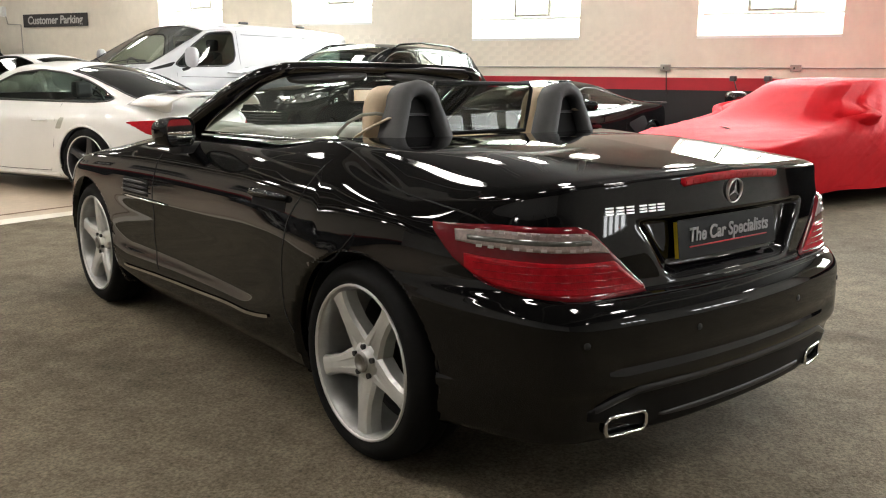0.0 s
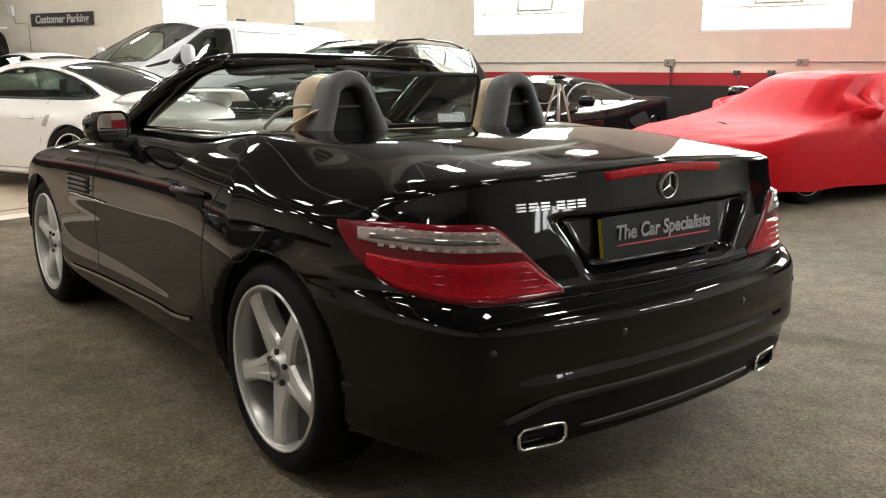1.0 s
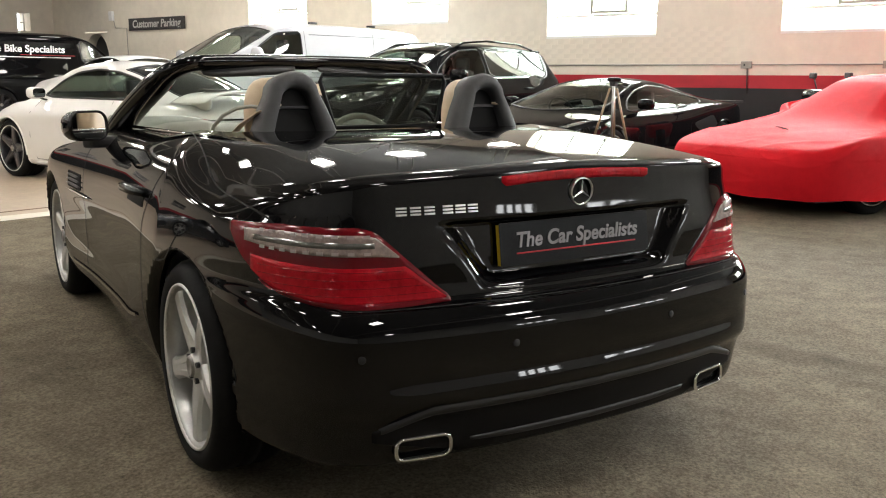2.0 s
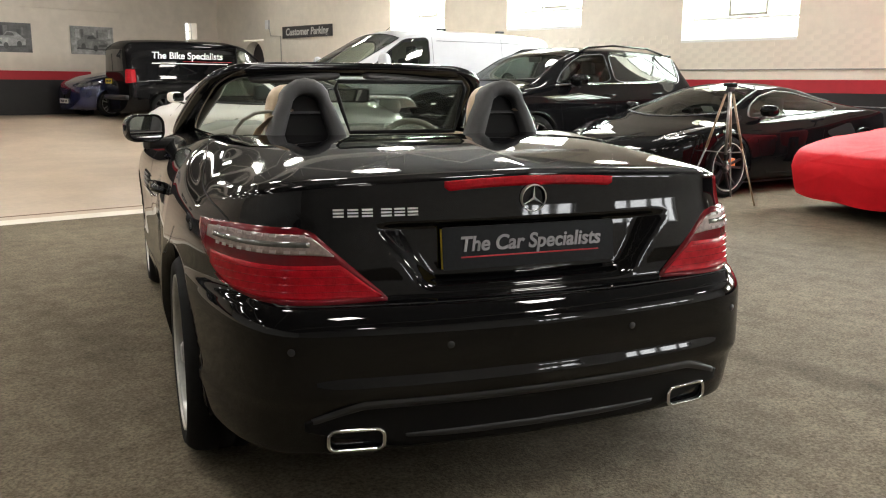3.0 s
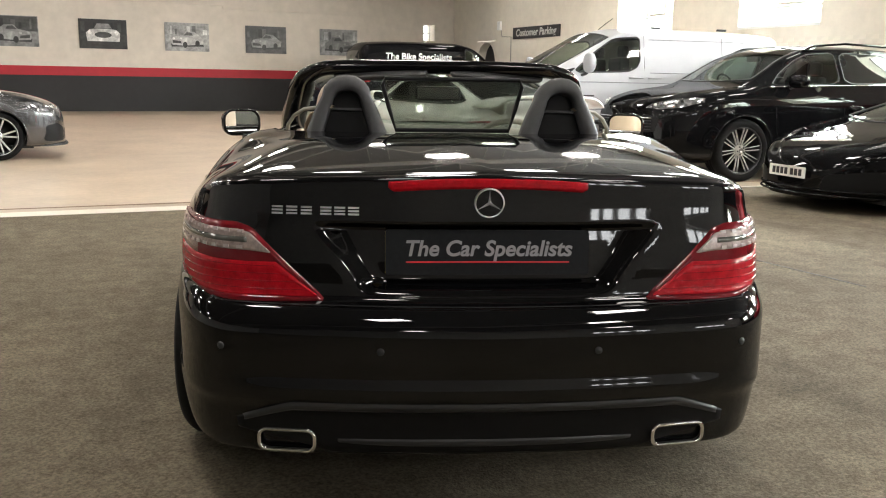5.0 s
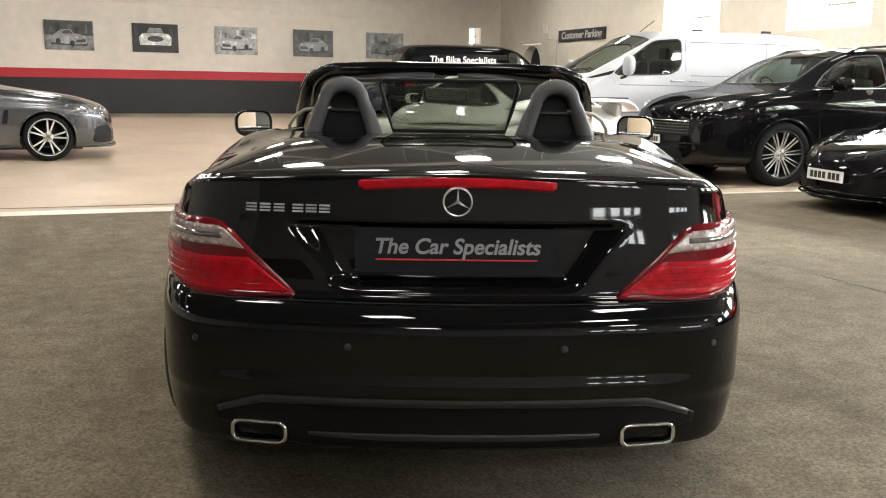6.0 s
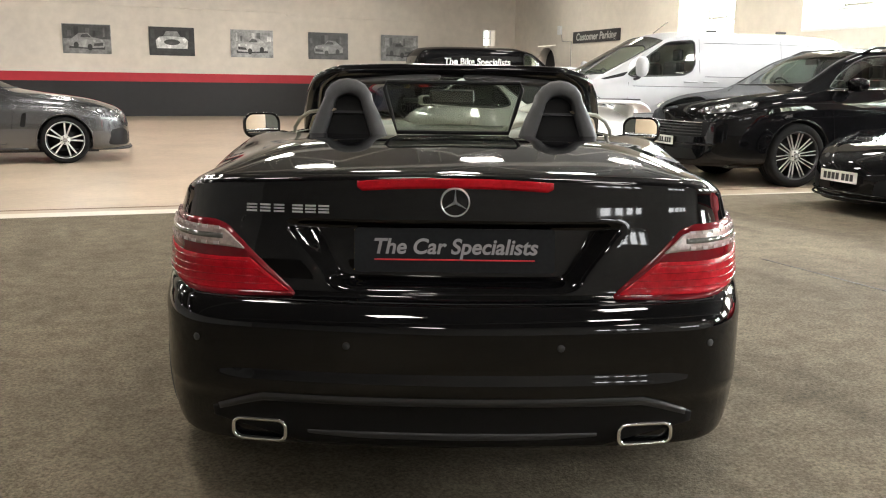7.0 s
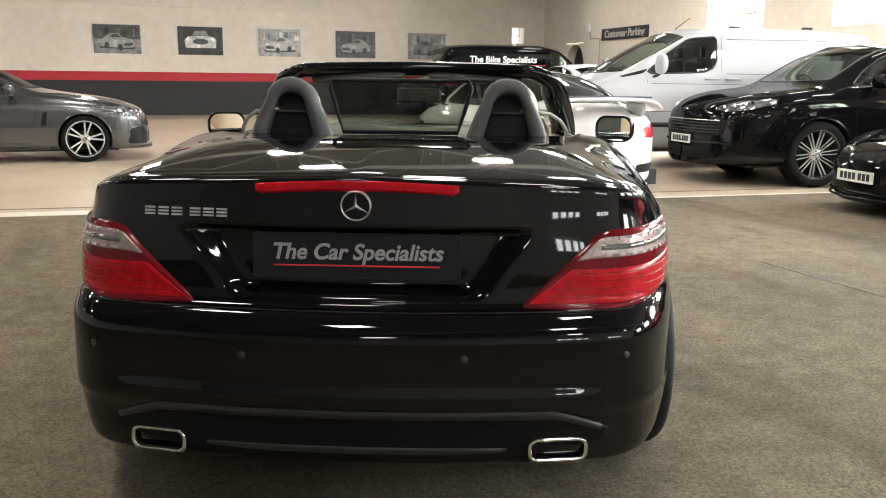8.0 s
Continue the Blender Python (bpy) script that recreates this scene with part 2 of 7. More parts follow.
def words(name, text, size, mat, parent, m, depth=0.002, label="", shear=0.0, spacing=1.0):
    cu = bpy.data.curves.new(name, "FONT")
    cu.body, cu.size, cu.extrude, cu.align_x, cu.align_y = text, size, depth, "CENTER", "CENTER"
    cu.shear, cu.space_character, cu.offset = shear, spacing, size * 0.022
    ob = new("tmp_words", cu)
    me = bpy.data.meshes.new_from_object(ob.evaluated_get(bpy.context.evaluated_depsgraph_get()))
    bpy.data.objects.remove(ob)
    me.materials.clear()
    return part(name, me, mat, parent, label, m)


def puff(x0, x1, y0, y1, z0, z1, n=3.2, steps=24):
    """A soft upholstered block: a superellipsoid that fills the box."""
    verts, faces = [], []
    pw = lambda v: math.copysign(abs(v) ** (2 / n), v)
    c = Vector(((x0 + x1) / 2, (y0 + y1) / 2, (z0 + z1) / 2))
    h = Vector(((x1 - x0) / 2, (y1 - y0) / 2, (z1 - z0) / 2))
    for i in range(steps // 2 + 1):
        a = math.pi * (i / (steps // 2) - 0.5)
        for j in range(steps):
            b = 2 * math.pi * j / steps
            verts.append((c.x + h.x * pw(math.cos(a)) * pw(math.cos(b)), c.y + h.y * pw(math.cos(a)) * pw(math.sin(b)), c.z + h.z * pw(math.sin(a))))
    for i in range(steps // 2):
        for j in range(steps):
            k = (j + 1) % steps
            faces.append((i * steps + j, i * steps + k, (i + 1) * steps + k, (i + 1) * steps + j))
    return mesh_of("puff", verts, faces)


# ---------------------------------------------------------------- car surfaces
def pchip(xs, ys, q):
    """Monotone cubic through (xs, ys); ys may have columns."""
    xs, ys, q = np.asarray(xs, float), np.asarray(ys, float), np.atleast_1d(np.asarray(q, float))
    if ys.ndim == 1:
        ys = ys[:, None]
    h = np.diff(xs)[:, None]
    d = np.diff(ys, axis=0) / h
    s = np.zeros_like(ys)
    s[0], s[-1] = d[0], d[-1]
    if len(xs) > 2:
        w1, w2 = 2 * h[1:] + h[:-1], h[1:] + 2 * h[:-1]
        good = d[:-1] * d[1:] > 0
        safe0, safe1 = np.where(good, d[:-1], 1), np.where(good, d[1:], 1)
        s[1:-1] = np.where(good, (w1 + w2) / (w1 / safe0 + w2 / safe1), 0)
    i = np.clip(np.searchsorted(xs, q, side="right") - 1, 0, len(xs) - 2)
    t = ((q - xs[i]) / (xs[i + 1] - xs[i]))[:, None]
    hh = h[i]
    return ys[i] * (1 + 2 * t) * (1 - t) ** 2 + s[i] * hh * t * (1 - t) ** 2 + ys[i + 1] * t * t * (3 - 2 * t) - s[i + 1] * hh * t * t * (1 - t)


def half_ring(a, rear, rear_len, rear_n, front, front_len, front_n, waist=0.0, tail=()):
    """Half of a plan outline from the rear centre round one side to the front centre, as a function of p in 0..1.
    The rear round takes p up to 0.3, the straight side up to 0.7."""
    def quarter(n):
        w = np.linspace(0, np.pi / 2, 400)
        x, y = np.sin(w) ** (2 / n), 1 - np.cos(w) ** (2 / n)
        return x, y
    xr, yr = quarter(rear_n)
    xf, yf = quarter(front_n)
    rx, ry = -a * xr, rear + rear_len * yr
    if tail:
        q = np.array(tail)
        s = np.concatenate([[0], np.cumsum(np.hypot(*np.diff(q, axis=0).T))])
        q = pchip(s, q, np.linspace(0, s[-1], 400))
        for _ in range(60):
            q[1:-1] = (q[:-2] + 2 * q[1:-1] + q[2:]) / 4
            q[0, 1] = q[1, 1]
        rx, ry = -q[:, 0], q[:, 1]
    fx, fy = -a * xf[::-1], front - front_len * yf[::-1]

    def along(x, y):
        s = np.concatenate([[0], np.cumsum(np.hypot(np.diff(x), np.diff(y)))])
        return s / s[-1]
    sr, sf = along(rx, ry), along(fx, fy)

    def ring(p):
        p = np.atleast_1d(np.asarray(p, float))
        x, y = np.empty_like(p), np.empty_like(p)
        k = p <= 0.3
        x[k], y[k] = np.interp(p[k] / 0.3, sr, rx), np.interp(p[k] / 0.3, sr, ry)
        k = p >= 0.7
        x[k], y[k] = np.interp((p[k] - 0.7) / 0.3, sf, fx), np.interp((p[k] - 0.7) / 0.3, sf, fy)
        k = (p > 0.3) & (p < 0.7)
        f = (p[k] - 0.3) / 0.4
        y[k] = (rear + rear_len) + f * (front - front_len - rear - rear_len)
        x[k] = -a + waist * np.sin(np.pi * f) ** 2
        return np.stack([x, y], 1)
    return ring


class Shell:
    """A body drawn as profiles round a plan outline: knots of (how far in, height) at stations p."""

    def __init__(self, outer, inner, stations, dent=None):
        self.outer, self.inner = outer, inner
        self.ps = [s[0] for s in stations]
        self.table = np.array([[c for pair in s[1] for c in pair] for s in stations], float)
        self.knots = self.table.shape[1] // 2

        n = 1201
        self.P = np.linspace(0, 1, n)
        self.K = np.linspace(0, self.knots - 1, (self.knots - 1) * 24 + 1)
        tab = pchip(self.ps, self.table, self.P).reshape(n, self.knots, 2)
        fz = pchip(range(self.knots), tab.transpose(1, 0, 2).reshape(self.knots, -1), self.K).reshape(len(self.K), n, 2).transpose(1, 0, 2)
        o, q = outer(self.P)[:, None, :], inner(self.P)[:, None, :]
        self.G = np.concatenate([o + (q - o) * fz[:, :, :1], fz[:, :, 1:]], 2)
        if dent:
            dent(self.G)
        self.N = self.normals()

    def normals(self):
        nn = np.cross(np.gradient(self.G, axis=0), np.gradient(self.G, axis=1))
        nn /= np.maximum(np.linalg.norm(nn, axis=2, keepdims=True), 1e-12)
        out = self.outer(self.P) - self.inner(self.P)
        out = np.concatenate([out, np.full((len(out), 1), 0.4)], 1)[:, None, :]
        return nn * np.where((nn * out).sum(2, keepdims=True) < 0, -1, 1)

    def sample(self, field, p, k):
        """Bilinear look-up of arrays p, k."""
        p, k = np.asarray(p, float), np.clip(np.asarray(k, float), 0, self.knots - 1)
        flip = np.where((p < 0) | (p > 1), -1.0, 1.0)
        p = np.clip(np.where(p < 0, -p, np.where(p > 1, 2 - p, p)), 0, 1)
        a, b = p * (len(self.P) - 1), k * 24
        i, j = np.minimum(a.astype(int), len(self.P) - 2), np.minimum(b.astype(int), len(self.K) - 2)
        u, v = (a - i)[..., None], (b - j)[..., None]
        sign = np.stack([flip, np.ones_like(flip), np.ones_like(flip)], -1)
        return sign * ((field[i, j] * (1 - u) + field[i + 1, j] * u) * (1 - v) + (field[i, j + 1] * (1 - u) + field[i + 1, j + 1] * u) * v)

    def at(self, p, k):
        return Vector(self.sample(self.G, np.array([p]), np.array([k]))[0])

    def normal(self, p, k):
        return Vector(self.sample(self.N, np.array([p]), np.array([k]))[0]).normalized()

    def k_of(self, p, z):
        """The knot position at p where the profile first reaches the height z."""
        p = -p if p < 0 else 2 - p if p > 1 else p
        i = int(round(p * (len(self.P) - 1)))
        zs = np.maximum.accumulate(self.G[i, :, 2] + np.arange(len(self.K)) * 1e-7)
        return float(np.interp(z, zs, self.K))

    def p_of_x(self, x, z):
        """The station on the tail where the surface at height z lies x from the middle."""
        js = [abs(self.G[i, int(round(self.k_of(self.P[i], z) * 24)), 0]) for i in range(0, 361, 4)]
        return float(np.interp(x, np.maximum.accumulate(js), self.P[0:361:4]))

    def zpatch(self, p0, p1, low, high, off=0.004, side=1, n=32, rows=10, edge=True):
        """As patch, with heights in place of knots."""
        ps = np.linspace(0, 1, n)
        lo = [self.k_of(p0 + (p1 - p0) * f, low(f)) for f in ps]
        hi = [self.k_of(p0 + (p1 - p0) * f, high(f)) for f in ps]
        return self.patch(p0, p1, lambda f: float(np.interp(f, ps, lo)), lambda f: float(np.interp(f, ps, hi)), off, side, n, rows, edge)

    def body(self, np_, nk, arches=(), radius=0.35, k0=0.0, k1=None, skip=None, lip=0.05, tail_share=0.3):
        """The whole body, both sides, with round wheel openings."""
        k1 = self.knots - 1 if k1 is None else k1
        ps = np.concatenate([np.linspace(0, 0.3, int(np_ * tail_share)), np.linspace(0.3, 1, np_ - int(np_ * tail_share) + 1)[1:]])
        ks = np.linspace(k0, k1, nk)
        half = self.sample(self.G, np.repeat(ps[:, None], nk, 1), np.repeat(ks[None], np_, 0))
        bm = bmesh.new()
        for s in (1, -1):
            grid = [[bm.verts.new((s * c[0], c[1], c[2])) for c in col] for col in half]
            for i in range(np_ - 1):
                for j in range(nk - 1):
                    if skip and skip((ps[i] + ps[i + 1]) / 2, (ks[j] + ks[j + 1]) / 2, (half[i][j][1] + half[i + 1][j + 1][1]) / 2):
                        continue
                    q = (grid[i][j], grid[i + 1][j], grid[i + 1][j + 1], grid[i][j + 1])
                    bm.faces.new(q if s > 0 else q[::-1])
        bmesh.ops.remove_doubles(bm, verts=bm.verts, dist=0.0004)
        edge_x = abs(half[:, :, 0]).max() * 0.55
        for (yw, zw) in arches:
            inside = {v for v in bm.verts if abs(v.co.x) > edge_x and math.hypot(v.co.y - yw, v.co.z - zw) < radius}
            gone = [f for f in bm.faces if all(v in inside for v in f.verts)]
            bmesh.ops.delete(bm, geom=gone, context="FACES")
            rim = set()
            for v in list(bm.verts):
                if v in inside and v.is_valid:
                    d = Vector((0, v.co.y - yw, v.co.z - zw))
                    d = d.normalized() * radius if d.length > 1e-5 else Vector((0, 0, radius))
                    v.co.y, v.co.z = yw + d.y, zw + d.z
                    rim.add(v)
            edges = [e for e in bm.edges if e.is_boundary and e.verts[0] in rim and e.verts[1] in rim]
            if edges and lip:
                made = bmesh.ops.extrude_edge_only(bm, edges=edges)["geom"]
                for v in made:
                    if isinstance(v, bmesh.types.BMVert):
                        v.co.x -= math.copysign(lip, v.co.x)
        bmesh.ops.recalc_face_normals(bm, faces=bm.faces)
        return mesh_bm("body", bm, smooth=True)

    def patch(self, p0, p1, low, high, off=0.004, side=1, n=24, rows=10, edge=True):
        """A skin that lies on the body between two knot curves low(f) and high(f), f from 0 to 1 along p."""
        faces = []
        fs = np.linspace(0, 1, n)
        lo, hi = np.array([low(f) for f in fs]), np.array([high(f) for f in fs])
        kk = lo[:, None] + (hi - lo)[:, None] * np.linspace(0, 1, rows)[None]
        pp = np.repeat((p0 + (p1 - p0) * fs)[:, None], rows, 1)
        o = np.full((n, rows), float(off))
        if edge:
            o[0], o[-1], o[:, 0], o[:, -1] = -0.004, -0.004, -0.004, -0.004
        verts = (self.sample(self.G, pp, kk) + self.sample(self.N, pp, kk) * o[..., None]) * np.array([side, 1, 1])
        verts = verts.reshape(-1, 3)
        for i in range(n - 1):
            for j in range(rows - 1):
                a = i * rows + j
                faces.append((a, a + rows, a + rows + 1, a + 1))
        return mesh_of("skin", verts, faces)

    def p_of_y(self, y, k):
        """The station on the flank where the surface at knot k lies at y."""
        j = int(round(k * 24))
        lo, hi = int(0.2 * 1200), int(0.86 * 1200)
        ys = np.maximum.accumulate(self.G[lo:hi, j, 1] + np.arange(hi - lo) * 1e-7)
        return float(np.interp(y, ys, self.P[lo:hi]))

    def on_tail(self, x, z):
        """Place and outward normal on the tail at x from the middle and height z."""
        p = self.p_of_x(abs(x), z)
        k = self.k_of(p, z)
        c, nn = self.at(p, k), self.normal(p, k)
        if x > 0:
            c.x, nn.x = -c.x, -nn.x
        return c, nn

    def line(self, pk, width=0.004, side=1, off=0.0012, n=40):
        """A thin strip along points (p, k) on the body: a panel gap or a trim line."""
        t = np.linspace(0, 1, len(pk))
        q = pchip(t, np.array(pk), np.linspace(0, 1, n))
        pts = [(self.at(*c), self.normal(*c)) for c in q]
        verts, faces = [], []
        for i, (c, nn) in enumerate(pts):
            a, b = pts[max(i - 1, 0)][0], pts[min(i + 1, n - 1)][0]
            w = nn.cross(b - a)
            w = w.normalized() * width / 2 if w.length > 1e-9 else Vector((0, 0, width / 2))
            for e in (c - w + nn * off, c + w + nn * off):
                verts.append((side * e.x, e.y, e.z))
        faces = [(2 * i, 2 * i + 2, 2 * i + 3, 2 * i + 1) for i in range(n - 1)]
        return mesh_of("line", verts, faces)


# ---------------------------------------------------------------- the hall
def structure(name, me, mat, label, m=None, category=""):
    ob = part(name, me, mat, None, label, m)
    return tagged(ob, category=category or name.split("_")[0], kind="structure")


def floor_z(v):
    """The floor lies level, and climbs gently towards the picture wall."""
    return 0.0 if v < 12.0 else 0.33 * min(1.0, (v - 12.0) / 6.0) ** 1.2


EDGE_V, EDGE_TILT = 5.93, -0.085     # where the carpet ends


def edge_v(u):
    return EDGE_V + EDGE_TILT * u


us, vs = np.linspace(U0, WALL_U, 24), np.linspace(0, 1, 30)
verts, faces = [], []
for i, u in enumerate(us):
    for j, w in enumerate(vs):
        v = edge_v(u) + (WALL_V - edge_v(u)) * w
        verts.append((u, v, floor_z(v)))
for i in range(len(us) - 1):
    for j in range(len(vs) - 1):
        a = i * len(vs) + j
        faces.append((a, a + len(vs), a + len(vs) + 1, a + 1))
structure("floor", mesh_of("floor", verts, faces, smooth=False), CONCRETE, "tan painted concrete floor, worn and faintly patched", RM)
bm = bmesh.new()
ring = [bm.verts.new(c) for c in ((U0, V0, 0.004), (WALL_U, V0, 0.004), (WALL_U, edge_v(WALL_U), 0.004), (U0, edge_v(U0), 0.004))]
top = bm.faces.new(ring)
ext = bmesh.ops.extrude_face_region(bm, geom=[top])["geom"]
for v in ext:
    if isinstance(v, bmesh.types.BMVert):
        v.co.z = -0.15
bmesh.ops.recalc_face_normals(bm, faces=bm.faces)
structure("carpet_floor", bm, CARPET, "dark grey-brown speckled carpet with tyre marks", RM, "carpet")


def floor_band(name, d0, wide, narrow, mat, label, z=0.004):
    """A painted band along the carpet edge, narrower towards the window wall."""
    bm = bmesh.new()
    top, low = [], []
    for u in np.linspace(U0, WALL_U, 24):
        w = wide if u < 1.5 else narrow + (wide - narrow) * max(0, 1 - (u - 1.5) / 3)
        low.append(bm.verts.new((u, edge_v(u) + d0, z)))
        top.append(bm.verts.new((u, edge_v(u) + d0 + w, z)))
    for k in range(23):
        bm.faces.new((low[k], low[k + 1], top[k + 1], top[k]))
    structure(name, bm, mat, label, RM, "trim")


floor_band("floor_trim_white", 0.004, 0.26, 0.07, LINE_WHITE, "scuffed white painted line along the carpet edge")
floor_band("floor_trim_joint", 0.44, 0.06, 0.05, LINE_BROWN, "dark joint in the concrete floor")

THICK = 0.50
WINDOWS = [(11.47, 13.15, 2.16), (8.02, 9.76, 2.16), (4.14, 6.02, 1.85), (0.32, 2.30, 1.85), (-3.4, -1.45, 1.85), (-7.2, -5.2, 1.85)]
WIN_TOP = 3.7
DOORWAY = (18.2, 19.15, 2.25)
bm = bmesh.new()
cuts = sorted([(a, b, s, WIN_TOP) for a, b, s in WINDOWS] + [(DOORWAY[0], DOORWAY[1], None, DOORWAY[2])])
at = V0
for a, b, sill, head in cuts:
    box(bm, WALL_U, WALL_U + THICK, at, a, -0.1, CEIL)
    if sill:
        box(bm, WALL_U, WALL_U + THICK, a, b, -0.1, sill)
    box(bm, WALL_U, WALL_U + THICK, a, b, head, CEIL)
    at = b
box(bm, WALL_U, WALL_U + THICK, at, WALL_V + THICK, -0.1, CEIL)
wall_east = structure("wall_east", bm, WALL_CREAM, "cream painted brick wall with high windows", RM)
BACKWIN = (9.82, 10.18, 2.28, 2.72)
bm = bmesh.new()
a, b, s, h = BACKWIN
box(bm, U0 - THICK, a, WALL_V, WALL_V + THICK, -0.1, CEIL)
box(bm, a, b, WALL_V, WALL_V + THICK, -0.1, s)
box(bm, a, b, WALL_V, WALL_V + THICK, h, CEIL)
box(bm, b, WALL_U, WALL_V, WALL_V + THICK, -0.1, CEIL)
structure("wall_north", bm, WALL_PICT, "off-white plastered wall with a faint horizontal ledge", RM)
structure("wall_west", boxed(U0 - THICK, U0, V0 - THICK, WALL_V, -0.1, CEIL), WALL_DIM, "plain charcoal wall closing the hall", RM)
SOUTH = [(0.2, 1.7), (3.2, 5.6)]
SOUTH_Z = (1.72, 2.40)
bm = bmesh.new()
at = U0
for a, b in SOUTH:
    box(bm, at, a, V0 - THICK, V0, -0.1, CEIL)
    box(bm, a, b, V0 - THICK, V0, -0.1, SOUTH_Z[0])
    box(bm, a, b, V0 - THICK, V0, SOUTH_Z[1], CEIL)
    at = b
box(bm, at, WALL_U + THICK, V0 - THICK, V0, -0.1, CEIL)
structure("wall_south", bm, WALL_DIM, "plain grey wall with high barred windows", RM)
structure("ceiling", boxed(U0 - THICK, WALL_U + THICK, V0 - THICK, WALL_V + THICK, CEIL, CEIL + 0.12), CEILING_PAINT, "dim boarded ceiling of the hall", RM)

# painted bands
structure("trim_black_east", boxed(WALL_U - 0.012, WALL_U - 0.002, V0, 18.1, 0, 1.07), WALL_BLACK, "black painted dado of the brick wall", RM)
structure("trim_red_east", boxed(WALL_U - 0.014, WALL_U - 0.003, V0, 18.1, 1.07, 1.255), WALL_RED, "red painted band above the black dado", RM)
structure("trim_black_north", boxed(U0, 7.2, WALL_V - 0.012, WALL_V - 0.002, 0.2, 1.165), WALL_BLACK, "black painted dado below the pictures", RM)
structure("trim_red_north", boxed(U0, 7.2, WALL_V - 0.014, WALL_V - 0.003, 1.165, 1.375), WALL_RED, "red painted band below the pictures", RM)
bm = box(bmesh.new(), U0, 4.2, WALL_V - 0.05, WALL_V + 0.01, 2.93, 2.99)
box(bm, 4.2, 8.3, WALL_V - 0.035, WALL_V + 0.01, 2.86, 2.91)
structure("trim_ledge_north", bm, WALL_PICT, "shallow plaster ledge along the wall", RM)

# windows: sloping sills, frames, panes, and the bright sky outside
for i, (a, b, sill) in enumerate(WINDOWS):
    win = tagged(new(f"window_{i + 1}"), "tall whitewashed window with a sloping sill and metal frame", "window", kind="structure")
    win.matrix_basis = RM
    x0, x1 = WALL_U, WALL_U + THICK
    gz = sill + 0.33
    verts = [(x0 - 0.01, a, sill - 0.02), (x0 - 0.01, b, sill - 0.02), (x0 - 0.01, b, sill + 0.02), (x0 - 0.01, a, sill + 0.02),
             (x1 - 0.1, a, gz), (x1 - 0.1, b, gz), (x1 - 0.1, a, sill - 0.02), (x1 - 0.1, b, sill - 0.02)]
    part("sill", mesh_of("sill", verts, [(0, 1, 2, 3), (3, 2, 5, 4), (0, 3, 4, 6), (1, 7, 5, 2), (6, 4, 5, 7), (0, 6, 7, 1)], False), WHITE_PAINT, win, "sloping white sill")
    xf = x1 - 0.14
    n = 3
    bm = bmesh.new()
    for k in range(n + 1):
        y = a + (b - a) * k / n
        box(bm, xf - 0.02, xf + 0.02, y - 0.022, y + 0.022, gz, WIN_TOP)
    for z in (gz + 0.02, gz + 0.75, WIN_TOP - 0.02):
        box(bm, xf - 0.018, xf + 0.018, a, b, z - 0.02, z + 0.02)
    part("window_frame", bm, WHITE_PAINT, win)
    y0, y1 = a + (b - a) / n, a + 2 * (b - a) / n
    bm = box(bmesh.new(), xf - 0.05, xf - 0.024, y0, y1, gz + 0.05, gz + 0.09)
    box(bm, xf - 0.05, xf - 0.024, y0, y0 + 0.035, gz + 0.09, gz + 0.7)
    box(bm, xf - 0.05, xf - 0.024, y1 - 0.035, y1, gz + 0.09, gz + 0.7)
    part("opening_light", bm, CABLE, win, "small grey opening light frame")
    pane = part("pane", boxed(xf - 0.003, xf + 0.003, a, b, gz, WIN_TOP), GLASS_CLEAR, win)
    pane.visible_shadow = False
    light = bpy.data.lights.new("window_light", "AREA")
    light.shape, light.size, light.size_y, light.energy, light.color = "RECTANGLE", b - a, WIN_TOP - gz, WINDOW_WATTS, (0.97, 0.98, 1.0)
    lamp = new("window_light", light)
    lamp.matrix_basis = RM @ look((x1 + 0.05, (a + b) / 2, (gz + WIN_TOP) / 2), (x1 - 1, (a + b) / 2, (gz + WIN_TOP) / 2 - 0.25))
for i, (a, b) in enumerate(SOUTH):
    win = tagged(new(f"window_{i + 8}"), "high barred window behind the parked convertible", "window", kind="structure")
    win.matrix_basis = RM
    bm = bmesh.new()
    for k in range(5):
        x = a + (b - a) * k / 4
        box(bm, x - 0.07, x + 0.07, V0 - 0.30, V0 - 0.26, *SOUTH_Z)
    for z in SOUTH_Z:
        box(bm, a, b, V0 - 0.295, V0 - 0.255, z - 0.05, z + 0.05)
    part("window_frame", bm, WHITE_PAINT, win)
win = tagged(new("window_7"), "small deep-set window with white reveals", "window", kind="structure")
win.matrix_basis = RM
a, b, s, h = BACKWIN
bm = bmesh.new()
for x in (a, b):
    box(bm, x - 0.015, x + 0.015, WALL_V + 0.3, WALL_V + 0.34, s, h)
box(bm, (a + b) / 2 - 0.01, (a + b) / 2 + 0.01, WALL_V + 0.3, WALL_V + 0.34, s, h)
box(bm, a, b, WALL_V + 0.3, WALL_V + 0.34, (s + h) / 2 - 0.01, (s + h) / 2 + 0.01)
part("window_frame", bm, CABLE, win)
structure("backdrop_east", boxed(WALL_U + 2.2, WALL_U + 2.25, V0, WALL_V, 0, 9), SKY_GLOW, "bright overcast sky outside the windows", RM, "backdrop")
structure("trim_carpet_seam", boxed(3.405, 3.416, 1.4, 2.5, 0.0, 0.0065), VALANCE, "dark seam tape between two carpet widths", RM, "carpet seam")
structure("backdrop_south", boxed(U0, WALL_U, V0 - 2.05, V0 - 2.0, 0, 6), SKY_BRIGHT, "bright overcast sky outside the rear windows", RM, "backdrop")
structure("backdrop_north", boxed(8, 12, WALL_V + 2.0, WALL_V + 2.05, 1, 6), SKY_GLOW, "bright overcast sky outside the small window", RM, "backdrop")

